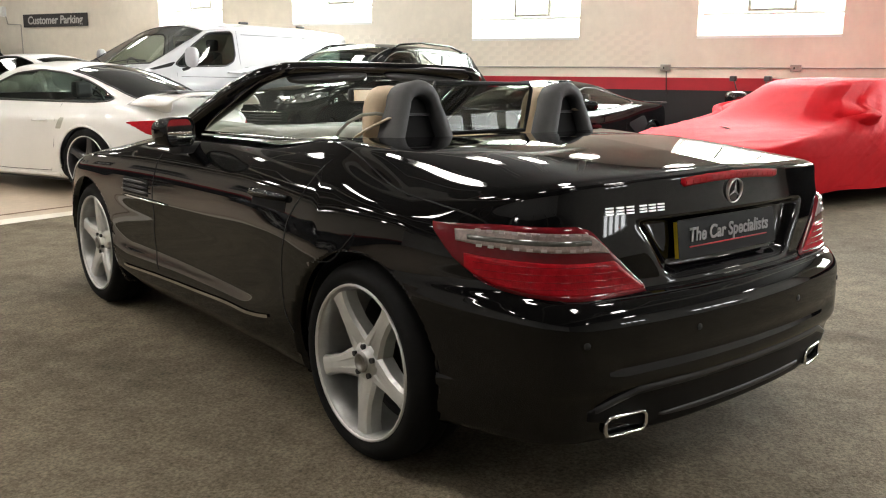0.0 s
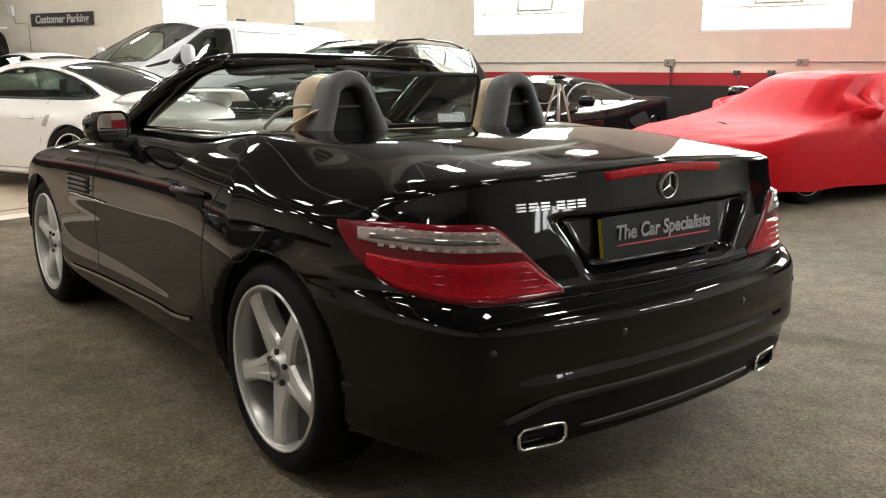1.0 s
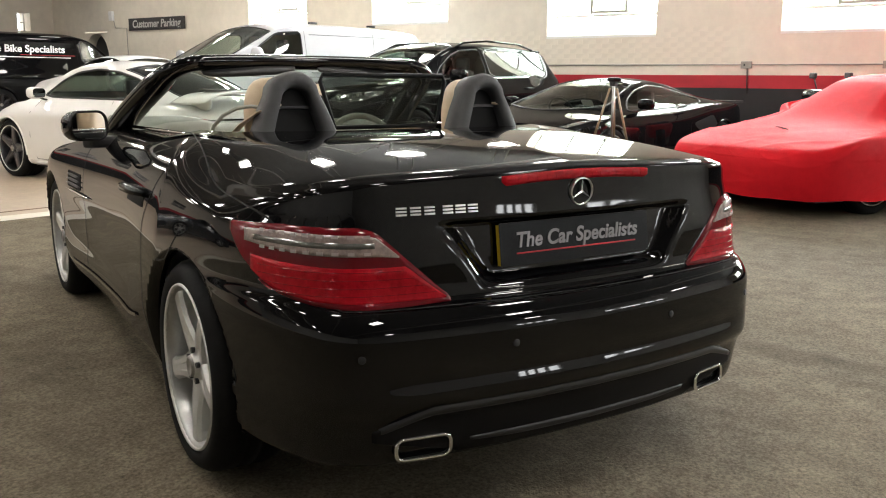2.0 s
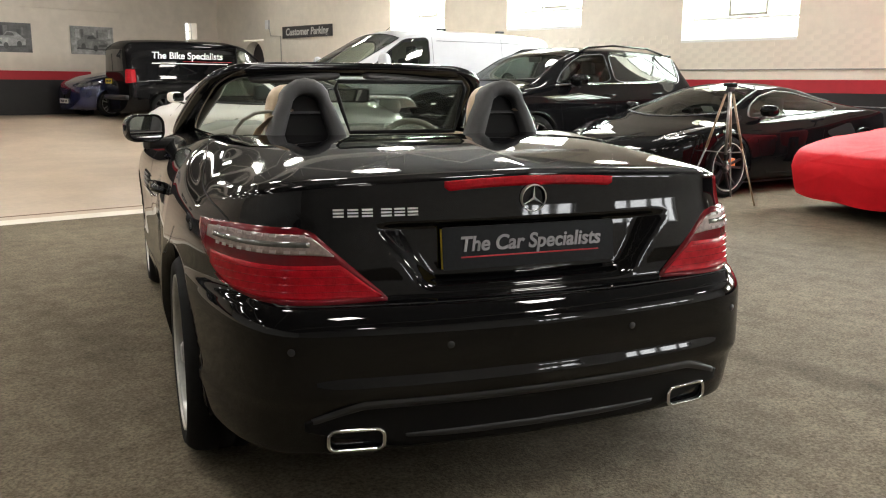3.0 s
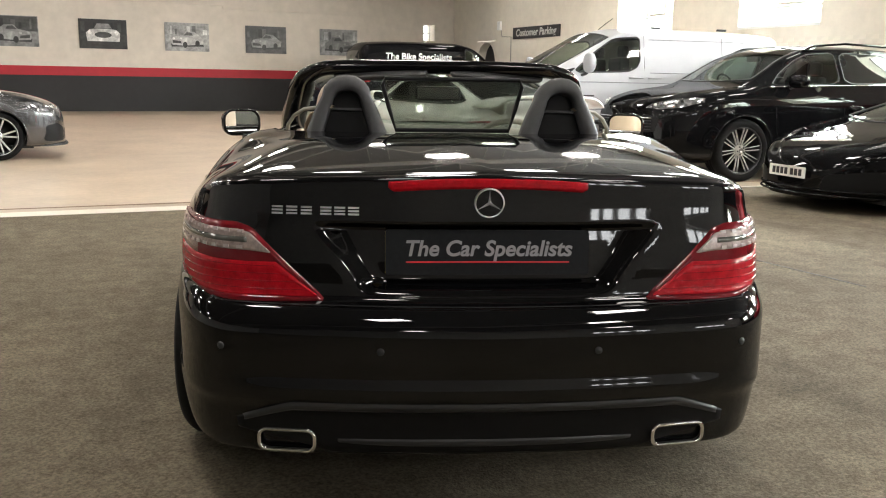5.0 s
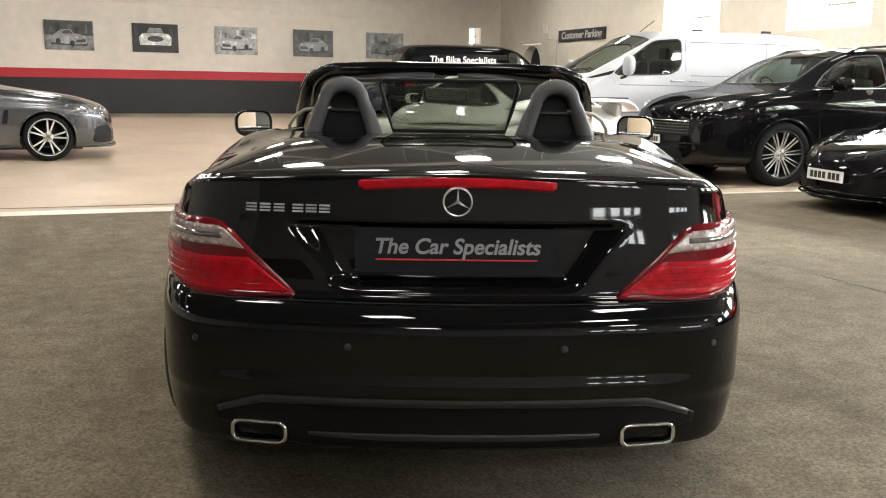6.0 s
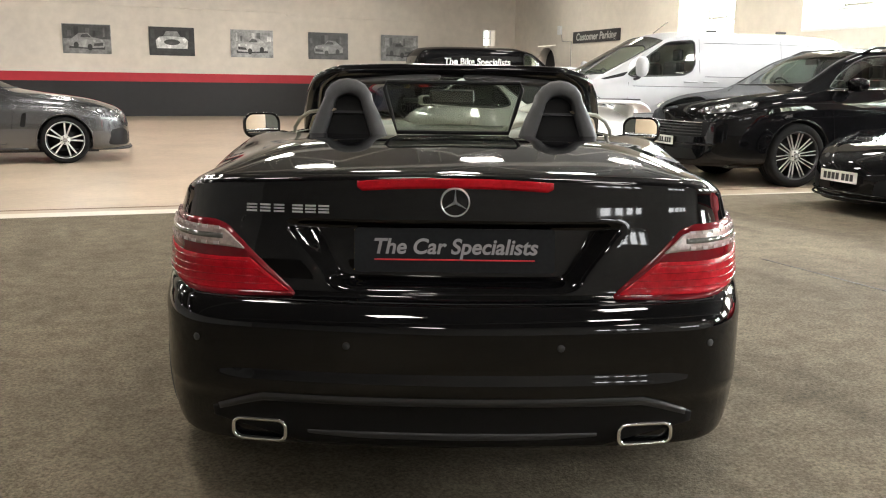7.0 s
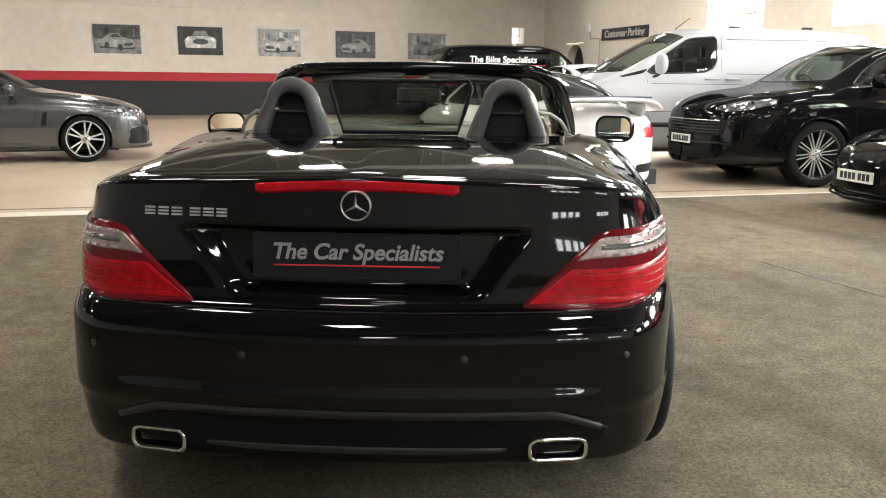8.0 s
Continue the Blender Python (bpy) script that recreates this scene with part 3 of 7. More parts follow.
# arched doorway in the far corner
bm = bmesh.new()
arch = [(DOORWAY[0], 0.2), (DOORWAY[0], 1.75)] + [((DOORWAY[0] + DOORWAY[1]) / 2 - 0.45 * math.cos(radians(w)), 1.75 + 0.45 * math.sin(radians(w))) for w in range(15, 180, 15)] + [(DOORWAY[1], 1.75), (DOORWAY[1], 0.2)]
quad = [bm.verts.new((WALL_U + 0.25, y, z)) for y, z in arch]
bm.faces.new(quad)
door = structure("door_1", bm, BLACK_PLASTIC, "dark closed door set in an arched opening", RM)
bm = bmesh.new()
for k in range(len(arch) - 1):
    (y0, z0), (y1, z1) = arch[k], arch[k + 1]
    if z0 >= 1.7 and z1 >= 1.7:
        bm.faces.new([bm.verts.new(c) for c in ((WALL_U, y0, z0), (WALL_U, y1, z1), (WALL_U, y1, 2.22), (WALL_U, y0, 2.22))])
        bm.faces.new([bm.verts.new(c) for c in ((WALL_U, y0, z0), (WALL_U, y1, z1), (WALL_U + 0.3, y1, z1), (WALL_U + 0.3, y0, z0))])
structure("trim_arch", bm, WALL_CREAM, "plastered arch over the doorway", RM)

# roof trusses and hanging lamps
for k, v in enumerate(np.arange(-7.0, 20.0, 3.6)):
    bm = bmesh.new()
    box(bm, U0, WALL_U, v - 0.07, v + 0.07, 3.72, 3.86)
    u = U0
    while u < WALL_U - 2:
        for du in (0, 1.2):
            q = [(u + du, v), (u + 1.2 - du + 0.0, v)]
            x0, x1 = (u, u + 1.2) if du == 0 else (u + 2.4, u + 1.2)
            vs4 = [bm.verts.new(c) for c in ((x0 - 0.05, v, 3.86), (x0 + 0.05, v, 3.86), (x1 + 0.05, v, CEIL), (x1 - 0.05, v, CEIL))]
            bm.faces.new(vs4)
        u += 2.4
    structure("trim_truss", bm, BEAM_PAINT, "pale painted roof truss", RM)


def ceiling_lamp(u, v):
    lamp = thing("ceiling_light", uv(u, v, 3.70), "white rectangular light hung below a roof truss", "light", "hall lights")
    part("housing", boxed(-0.25, 0.25, -0.18, 0.18, 0.0, 0.06, bevel=0.01), WHITE_PAINT, lamp)
    for x in (-0.18, 0.18):
        part("drop_rod", boxed(x - 0.006, x + 0.006, -0.006, 0.006, 0.055, CEIL - 3.70), CABLE, lamp)
    part("diffuser", boxed(-0.23, 0.23, -0.16, 0.16, -0.030, -0.003, bevel=0.012), TUBE_GLOW, lamp)
    return lamp


LAMPS = [(u, v) for v in (3.1, 5.4, 7.8, 10.2) for u in (-3.6, -1.1, 1.4, 3.9, 6.3, 8.8)]
# the three lamps near v -6 are added to light the carpet behind
LAMPS += [(-1.3, 0.9), (1.4, 0.9), (6.3, 0.9), (8.6, 1.6), (-1.2, -1.4), (1.2, -1.3), (0.8, -3.2), (8.6, -2.6), (-3.0, -5.8), (1.0, -6.2), (5.0, -5.8)]
LAMPS += [(u, v) for v in (3.1, 7.8) for u in (-10.0, -6.6)] + [(u, v) for v in (13.4, 16.8) for u in (-8.0, -4.4, -0.8, 2.8, 6.4, 9.2)]
first = None
for u, v in LAMPS:
    if first is None:
        first = ceiling_lamp(u, v)
    else:
        copy_thing(first, uv(u, v, 3.70))


# ---------------------------------------------------------------- wheels
def wheel_meshes(R, rim, width, style, face_mat, barrel_mat):
    """Meshes of one wheel, its axis along x, its face towards -x, centred on the hub."""
    h = width / 2
    tyre = revolve([(rim * 0.985, -h + 0.012), (rim + 0.006, -h + 0.002), (rim + 0.02, -h - 0.003), (rim + (R - rim) * 0.55, -h - 0.006), (R - 0.018, -h + 0.006), (R - 0.004, -h + 0.026),
                    (R, -h + 0.05), (R, -0.03), (R - 0.006, -0.026), (R - 0.006, -0.018), (R, -0.014), (R, 0.014), (R - 0.006, 0.018), (R - 0.006, 0.026), (R, 0.03), (R, h - 0.05), (R - 0.02, h), (rim, h), (rim * 0.985, h - 0.012)], 56)
    barrel = revolve([(rim * 0.99, -h + 0.014), (rim * 1.015, -h + 0.004), (rim * 0.985, -h + 0.001), (rim * 0.955, -h + 0.012), (rim * 0.935, -h + 0.05), (rim * 0.925, 0.0), (rim * 0.92, h)], 56)
    verts, faces = [], []

    def spoke(w, r0, r1, wi, wo, dip, thick, neck=0.0, twist=0.0):
        c, s = math.cos(w), math.sin(w)
        base = len(verts)
        n = 7
        for i in range(n):
            f = i / (n - 1)
            r = r0 + (r1 - r0) * f
            hw = wi + (wo - wi) * f ** 1.6 - neck * 4 * f * (1 - f)
            x = -h + 0.018 + dip * (1 - f) ** 1.5
            mid = twist * f
            for t, dx in ((-1, thick), (-1, 0.012), (-0.55, 0.002), (0.55, 0.002), (1, 0.012), (1, thick)):
                q = mid + hw * t
                verts.append((x + dx, r * c - q * s, r * s + q * c))
        for i in range(n - 1):
            for k in range(5):
                a = base + i * 6 + k
                faces.append((a, a + 1, a + 7, a + 6))
        faces.append(tuple(base + k for k in range(6)))
    if style == "five":
        # broad star spokes with bevelled shoulders and a channel towards the hub
        for k in range(5):
            w = radians(90 + 72 * k)
            c, s_ = math.cos(w), math.sin(w)
            base = len(verts)
            n = 11
            for i in range(n):
                f = i / (n - 1)
                r = 0.030 + (rim * 0.985 - 0.030) * f
                hw = rim * float(np.interp(f, [0, 0.22, 0.5, 0.8, 1], [0.225, 0.195, 0.138, 0.125, 0.165]))
                x = -h + 0.014 + 0.016 * (1 - f) ** 1.3 - 0.004 * math.sin(math.pi * f)
                groove = 0.007 * max(0.0, 1 - f / 0.55)
                for t, dx in ((-1, 0.052), (-1, 0.013), (-0.74, 0.002), (-0.34, 0.0), (-0.22, groove), (0.22, groove), (0.34, 0.0), (0.74, 0.002), (1, 0.013), (1, 0.052)):
                    q = hw * t
                    verts.append((x + dx, r * c - q * s_, r * s_ + q * c))
            for i in range(n - 1):
                for j in range(9):
                    q = base + i * 10 + j
                    faces.append((q, q + 1, q + 11, q + 10))
    elif style == "twin":
        for k in range(5):
            for t in (-1, 1):
                spoke(radians(90 + 72 * k) + t * 0.14, 0.035, rim * 0.97, 0.012, 0.012, 0.02, 0.03, twist=t * 0.012)
    elif style == "mesh":
        for k in range(10):
            for t in (-1, 1):
                spoke(radians(36 * k) + t * 0.05, 0.05, rim * 0.985, 0.0060, 0.0045, 0.03, 0.022, twist=t * 0.050)
    elif style == "steel":
        for k in range(8):
            spoke(radians(45 * k), 0.03, rim * 0.97, 0.022, 0.030, 0.0, 0.02)
    spokes = mesh_of("spokes", verts, faces, smooth=False)
    hub = revolve([(0.0, -h + 0.014), (0.030, -h + 0.014), (0.034, -h + 0.017), (0.036, -h + 0.024), (0.058, -h + 0.027), (0.066, -h + 0.036), (0.066, -h + 0.075)], 28)
    cap = revolve([(0.0, -h + 0.011), (0.021, -h + 0.011), (0.024, -h + 0.007), (0.030, -h + 0.008), (0.033, -h + 0.015)], 24)
    # near-black disc and wide flange: the shade behind the spokes is put into colour
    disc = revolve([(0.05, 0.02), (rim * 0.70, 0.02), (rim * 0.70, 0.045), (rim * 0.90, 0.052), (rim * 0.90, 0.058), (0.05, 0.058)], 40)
    lip = revolve([(rim * 0.975, -h + 0.012), (rim * 0.982, -h - 0.001), (rim * 1.012, -h - 0.003), (rim * 1.022, -h + 0.006)], 48)
    lip.materials.append(ALLOY)
    bolt = bmesh.new()
    bmesh.ops.create_cone(bolt, cap_ends=True, segments=10, radius1=0.009, radius2=0.008, depth=0.02, matrix=Matrix.Translation((-h + 0.026, 0, 0)) @ pose(0, 0, 0, 0, 90, 0))
    for me, mat in ((tyre, RUBBER), (barrel, barrel_mat), (spokes, face_mat), (hub, face_mat), (cap, STEEL), (disc, DISC_SHADE)):
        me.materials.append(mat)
    bolt = mesh_bm("bolt", bolt)
    bolt.materials.append(BLACK_PLASTIC)
    return {"rim": barrel, "tyre": tyre, "spokes": spokes, "hub": hub, "hub_cap": cap, "brake_disc": disc, "wheel_bolt": bolt, "rim_lip": lip if style in ("five", "twin") else None}


def add_wheels(car, meshes, places, turn=0.0, caliper=None):
    """places: (side, y, z, x of the tyre's middle). side -1 faces -x."""
    for side, y, z, x in places:
        m = pose(side * x, y, z, turn, 0, 0 if side < 0 else 180)
        w = part("wheel", meshes["rim"], None, car, "", m)
        for name in ("tyre", "spokes", "hub", "hub_cap", "brake_disc"):
            part(name, meshes[name], None, w)
        if meshes["rim_lip"]:
            part("rim_lip", meshes["rim_lip"], None, w)
        for k in range(5):
            a = radians(54 + 72 * k)
            part("wheel_bolt", meshes["wheel_bolt"], None, w, "", pose(0, 0.048 * math.cos(a), 0.048 * math.sin(a)))
        if caliper:
            part("brake_caliper", caliper, None, w)


def wheel_wells(car, places, radius, depth=0.34):
    """Dark liners inside the wheel openings."""
    me = revolve([(radius * 1.03, 0.02), (radius * 1.03, depth), (0.02, depth)], 32, arc=math.pi)
    me.materials.append(BLACK_PLASTIC)
    for side, y, z, x in places:
        part("wheel_liner", me, None, car, "", pose(side * (x + 0.10), y, z, 0, 0, 0 if side < 0 else 180))


# ---------------------------------------------------------------- the black convertible
def convertible():
    car = thing("convertible_car", pose(0, 0, 0, 0, 0, 0.7), "glossy black two-seat convertible with its roof open, parked on the carpet", "car")
    tail = [(0, -0.108), (0.2, -0.101), (0.4, -0.082), (0.55, -0.060), (0.66, -0.030), (0.725, 0.018), (0.770, 0.09), (0.810, 0.20), (0.852, 0.38), (0.884, 0.62), (0.905, 0.90)]
    outer = half_ring(0.905, -0.10, 1.0, 4.0, 4.03, 0.87, 2.5, waist=0.028, tail=tail)
    inner = half_ring(0.655, 0.975, 0.16, 3.2, 2.75, 0.42, 2.4)
    rear = [(0.13, 0.205), (0.045, 0.225), (0.022, 0.345), (0.0, 0.40), (0.004, 0.540), (0.036, 0.598), (0.074, 0.622), (0.084, 0.74), (0.100, 0.855), (0.104, 0.922), (0.132, 0.934), (0.66, 0.988), (1.0, 0.974)]
    rear_mid = [(0.13, 0.205), (0.045, 0.225), (0.022, 0.342), (0.0, 0.40), (0.004, 0.544), (0.032, 0.600), (0.066, 0.626), (0.078, 0.74), (0.096, 0.845), (0.102, 0.902), (0.128, 0.916), (0.66, 0.980), (1.0, 0.972)]
    corner = [(0.14, 0.20), (0.045, 0.235), (0.002, 0.350), (0.014, 0.385), (0.008, 0.545), (0.020, 0.600), (0.036, 0.635), (0.056, 0.72), (0.096, 0.790), (0.150, 0.826), (0.225, 0.856), (0.58, 0.956), (1.0, 0.974)]
    arch = [(0.50, 0.17), (0.20, 0.20), (0.06, 0.33), (0.0, 0.43), (0.005, 0.56), (0.015, 0.60), (0.03, 0.645), (0.085, 0.73), (0.18, 0.81), (0.33, 0.878), (0.50, 0.924), (0.78, 0.966), (1.0, 0.974)]
    door_r = [(0.60, 0.16), (0.34, 0.18), (0.06, 0.25), (0.0, 0.335), (0.055, 0.42), (0.06, 0.55), (0.05, 0.64), (0.06, 0.71), (0.12, 0.79), (0.24, 0.855), (0.42, 0.905), (0.72, 0.940), (1.0, 0.950)]
    door_f = [(0.60, 0.16), (0.34, 0.18), (0.06, 0.25), (0.0, 0.335), (0.055, 0.42), (0.055, 0.55), (0.03, 0.64), (0.05, 0.71), (0.11, 0.78), (0.24, 0.84), (0.42, 0.888), (0.72, 0.922), (1.0, 0.930)]
    fender = [(0.50, 0.17), (0.20, 0.20), (0.05, 0.33), (0.0, 0.43), (0.005, 0.56), (0.015, 0.61), (0.03, 0.66), (0.06, 0.72), (0.12, 0.77), (0.22, 0.805), (0.36, 0.83), (0.66, 0.87), (1.0, 0.915)]
    nose_c = [(0.10, 0.17), (0.03, 0.20), (0.0, 0.30), (0.0, 0.40), (0.008, 0.50), (0.016, 0.56), (0.03, 0.61), (0.055, 0.655), (0.10, 0.695), (0.19, 0.73), (0.33, 0.77), (0.64, 0.85), (1.0, 0.925)]
    nose = [(0.08, 0.17), (0.02, 0.20), (0.0, 0.30), (0.0, 0.40), (0.005, 0.50), (0.012, 0.56), (0.025, 0.61), (0.05, 0.66), (0.09, 0.70), (0.18, 0.74), (0.33, 0.79), (0.64, 0.87), (1.0, 0.935)]

    def dent(g):
        """The number-plate recess pressed into the boot lid."""
        x, z = np.abs(g[:, :, 0]), g[:, :, 2]
        half = 0.340 + 0.105 * (z - 0.655) / 0.150
        fx = np.clip((half - x) / 0.080, 0, 1)
        fz = np.clip((z - 0.630) / 0.034, 0, 1) * np.clip((0.806 - z) / 0.012, 0, 1)
        on = (g[:, :, 1] < 0.3) & (z > 0.60) & (z < 0.84)
        g[:, :, 1] += np.where(on, 0.036 * fx * fx * (3 - 2 * fx) * fz * fz * (3 - 2 * fz), 0)
        # a shallow step pressed in above the grey bumper strip
        fade = np.clip((0.66 - x) / 0.12, 0, 1)
        g[:, :, 1] += np.where(g[:, :, 1] < 0.3, 0.009 * fade * np.exp(-((z - 0.440) / 0.020) ** 2), 0)
    sh = Shell(outer, inner, [(0, rear), (0.11, rear_mid), (0.215, corner), (0.30, arch), (0.40, door_r), (0.60, door_f), (0.70, fender), (0.86, nose_c), (1, nose)], dent)
    hubs = [(0.70, 0.3145), (3.13, 0.3185)]
    me = sh.body(260, 190, hubs, 0.347, tail_share=0.5)
    part("body", me, PAINT_BLACK, car)
    places = [(s, y, z, x) for (y, z), x in zip(hubs, (0.762, 0.762)) for s in (-1, 1)]
    rear_w = wheel_meshes(0.3145, 0.242, 0.225, "five", ALLOY, BARREL)
    add_wheels(car, rear_w, [p for p in places if p[1] < 2], turn=36)
    add_wheels(car, rear_w, [p for p in places if p[1] > 2], turn=0)
    wheel_wells(car, places, 0.347)
    part("underbody", boxed(-0.62, 0.62, 0.30, 3.75, 0.15, 0.28), BLACK_PLASTIC, car)

    # tail lamps: pointed inner corner low down, long tip round the corner
    pa, pb = sh.p_of_x(0.405, 0.618), sh.p_of_x(0.60, 0.80)
    pc = sh.p_of_x(0.815, 0.79)
    w1 = (pb - pa) / (pc - pa)

    def lower(p):
        return float(pchip([pa, pb, (pb + pc) / 2, pc - 0.016, pc], [0.616, 0.612, 0.628, 0.69, 0.782], [p])[0, 0])

    def upper(p):
        return float(np.interp(p, [pa, pa + (pb - pa) * 0.93, pb + (pc - pb) * 0.06, (pb + pc) / 2, pc], [0.621, 0.796, 0.807, 0.804, 0.788]))
    for d in (1, -1):
        def lamp(name, p0, p1, lo, hi, off, mat, parent, label="", rows=10):
            me = sh.zpatch(p0, p1, lambda f: lo(p0 + (p1 - p0) * f), lambda f: hi(p0 + (p1 - p0) * f), off, d, 44, rows)
            return part(name, me, mat, parent, label)
        lens = lamp("tail_lamp", pa, pc, lower, upper, 0.009, LAMP_DARK_RED, car, "red tail lamp with a clear indicator strip", 18)
        q0 = pa + (pb - pa) * 0.04
        q1 = pc - (pc - pb) * 0.22
        lamp("red_lens", q0, q1, lambda p: lower(p) + 0.006, lambda p: min(upper(p) - 0.010, 0.722), 0.0115, LAMP_RED, lens)
        for z in (0.642, 0.661, 0.680, 0.699):
            z0 = pa + (pb - pa) * (0.16 + (z - 0.642) * 7.2)
            lamp("lens_rib", z0, q1 - 0.006, lambda p, z=z: max(z - 0.0016, lower(p) + 0.004), lambda p, z=z: max(z + 0.0016, lower(p) + 0.006), 0.0125, LAMP_DARK_RED, lens, "", 4)
        r0, r1 = pa + (pb - pa) * 0.63, pc - (pc - pb) * 0.17
        lamp("clear_lens", r0, r1, lambda p: 0.730 + 0.022 * max(0, (p - pb) / (pc - pb)) ** 2, lambda p: max(0.732, min(upper(p) - 0.014, 0.790)), 0.0125, LAMP_CLEAR, lens)
        for z in (0.742, 0.780):
            for k in range(9):
                p = pb + (pc - pb) * (0.02 + 0.078 * k)
                kk = sh.k_of(p, z)
                cc, nn = sh.at(p, kk), sh.normal(p, kk)
                cc.x, nn.x = cc.x * d, nn.x * d
                part("lamp_cell", boxed(-0.008, 0.008, -0.0015, 0.0015, -0.004, 0.004), LED_CELL, lens, "", Matrix.Translation(cc + nn * 0.0135) @ nn.to_track_quat("-Y", "Z").to_matrix().to_4x4())
        r0, r1 = pa + (pb - pa) * 0.92, pc - (pc - pb) * 0.26
        lamp("indicator_strip", r0, r1, lambda p: 0.748, lambda p: min(0.772, upper(p) - 0.02), 0.0140, LAMP_GREY, lens, "", 5)
    # high brake lamp on the lip
    pe = sh.p_of_x(0.252, 0.895)
    fall = lambda f: 0.010 * (2 * f - 1) ** 2
    lens = part("brake_lamp", sh.zpatch(-pe, pe, lambda f: 0.892 - fall(f) + 0.012 * max(0, abs(2 * f - 1) - 0.93) / 0.07, lambda f: 0.9205 - fall(f), 0.008, 1, 60, 8), LAMP_RED, car, "long thin red high-level brake lamp")
    for k in range(16):
        x = -0.225 + 0.03 * k
        cc, nn = sh.on_tail(x, 0.905 - 0.010 * (x / 0.25) ** 2)
        part("lamp_cell", boxed(-0.011, 0.011, -0.001, 0.001, -0.0045, 0.0045), LAMP_RED, lens, "", Matrix.Translation(cc + nn * 0.0082) @ nn.to_track_quat("-Y", "Z").to_matrix().to_4x4())
    # round chrome badge
    cc, nn = sh.on_tail(0.0, 0.860)
    badge = part("round_badge", revolve([(0.0335, -0.003), (0.0355, -0.007), (0.0375, -0.003), (0.0375, 0.012)], 48, "y"), BADGE, car, "round chrome badge", pose(0, cc.y - 0.004, 0.860, 5, 0, 0))
    bm = bmesh.new()
    for k in range(3):
        w = radians(90 + 120 * k)
        c, s_ = math.cos(w), math.sin(w)
        q = [bm.verts.new(v) for v in ((-0.004 * s_, -0.003, 0.004 * c), (0.0345 * c, -0.002, 0.0345 * s_), (0.004 * s_, -0.003, -0.004 * c), (0, -0.008, 0))]
        bm.faces.new((q[0], q[1], q[3]))
        bm.faces.new((q[1], q[2], q[3]))
    part("spoke_star", bm, BADGE, badge)
    # raised chrome characters become plain chrome bars
    for i, x in enumerate((-0.522, -0.486, -0.450, -0.402, -0.368, -0.334)):
        cc, nn = sh.on_tail(x, 0.836)
        bm = bmesh.new()
        for z in (-0.0080, 0.0, 0.0080):
            box(bm, -0.0135, 0.0135, -0.002, 0.002, z - 0.0024, z + 0.0024)
        part("badge_bar", bm, BADGE, car, "", Matrix.Translation(cc + nn * 0.0015) @ nn.to_track_quat("-Y", "Z").to_matrix().to_4x4())
    # show plate
    plate = part("show_plate", slab(rounded(0.512, 0.112, 0.008, 4), 0.006), PLATE_DARK, car, "dark show plate with silver lettering and a red line", pose(0.0, sh.on_tail(0.0, 0.735)[0].y - 0.016, 0.735, -8, 0, 0))
    words("lettering", "The Car Specialists", 0.0545, LETTER, plate, pose(0, -0.003, 0.008, 90, 0, 0), 0.0012, "silver lettering", shear=0.2)
    part("red_line", boxed(-0.205, 0.205, -0.0025, 0.0, -0.026, -0.0225), SIGN_RED, plate)
    part("plate_edge", boxed(-0.25615, -0.2557, 0.0012, 0.014, -0.052, 0.052), PLATE_YELLOW, plate, "thin yellow edge of the plate beneath")
    # tailpipes
    for s in (-1, 1):
        ring = rounded(0.142, 0.054, 0.020, 6, skew=0.0)
        pts = [(x + s * 0.10 * (0.0), 0.0, z) for x, z in ring]
        pipe = part("tailpipe", tube(pts, 0.0055, 8, closed=True), CHROME, car, "chrome rectangular tailpipe trim", pose(s * 0.502, -0.040, 0.264, 0, 0, s * 10))
        part("pipe_mouth", slab(rounded(0.145, 0.053, 0.018, 6), 0.10), INK, pipe, "", pose(0, 0.03, 0))
        n = len(ring)
        verts = [(x, 0, z) for x, z in ring] + [(x * 0.98, 0.10, z * 0.98) for x, z in ring]
        part("pipe_sleeve", mesh_of("sleeve", verts, [(i, (i + 1) % n, n + (i + 1) % n, n + i) for i in range(n)]), BLACK_PLASTIC, pipe)
    # satin diffuser strips on the lower bumper
    pe = sh.p_of_x(0.635, 0.30)
    hump = lambda f: abs(2 * f - 1)
    part("diffuser", sh.zpatch(-pe, pe, lambda f: 0.225 + 0.065 * max(0, hump(f) - 0.62) / 0.38, lambda f: 0.362 - 0.045 * max(0, hump(f) - 0.80) / 0.20, 0.004, 1, 90, 10), VALANCE, car, "matte black diffuser panel below the bumper")
    part("bumper_strip", sh.zpatch(-pe * 0.97, pe * 0.97, lambda f: 0.346 - 0.040 * max(0, hump(f) - 0.78) / 0.22, lambda f: 0.374 - 0.048 * max(0, hump(f) - 0.78) / 0.22, 0.008, 1, 90, 6), SATIN_PLASTIC, car, "satin grey strip across the bumper")
    pe = sh.p_of_x(0.385, 0.27)
    part("diffuser_strip", sh.zpatch(-pe, pe, lambda f: 0.250 + 0.012 * hump(f) ** 4, lambda f: 0.276 - 0.004 * hump(f) ** 4, 0.008, 1, 50, 6), SATIN_PLASTIC, car, "satin grey lower diffuser strip")
    def flank(y, z):
        p = sh.p_of_y(y, 7)
        for _ in range(4):
            k = sh.k_of(p, z)
            p = sh.p_of_y(y, k)
        return p, k
    # panel gaps
    for s in (1, -1):
        part("door_gap", sh.line([flank(y, z) for y, z in ((0.965, 0.915), (1.03, 0.80), (1.10, 0.68), (1.125, 0.54), (1.10, 0.42), (1.05, 0.33))], 0.005, s), GAP, car)
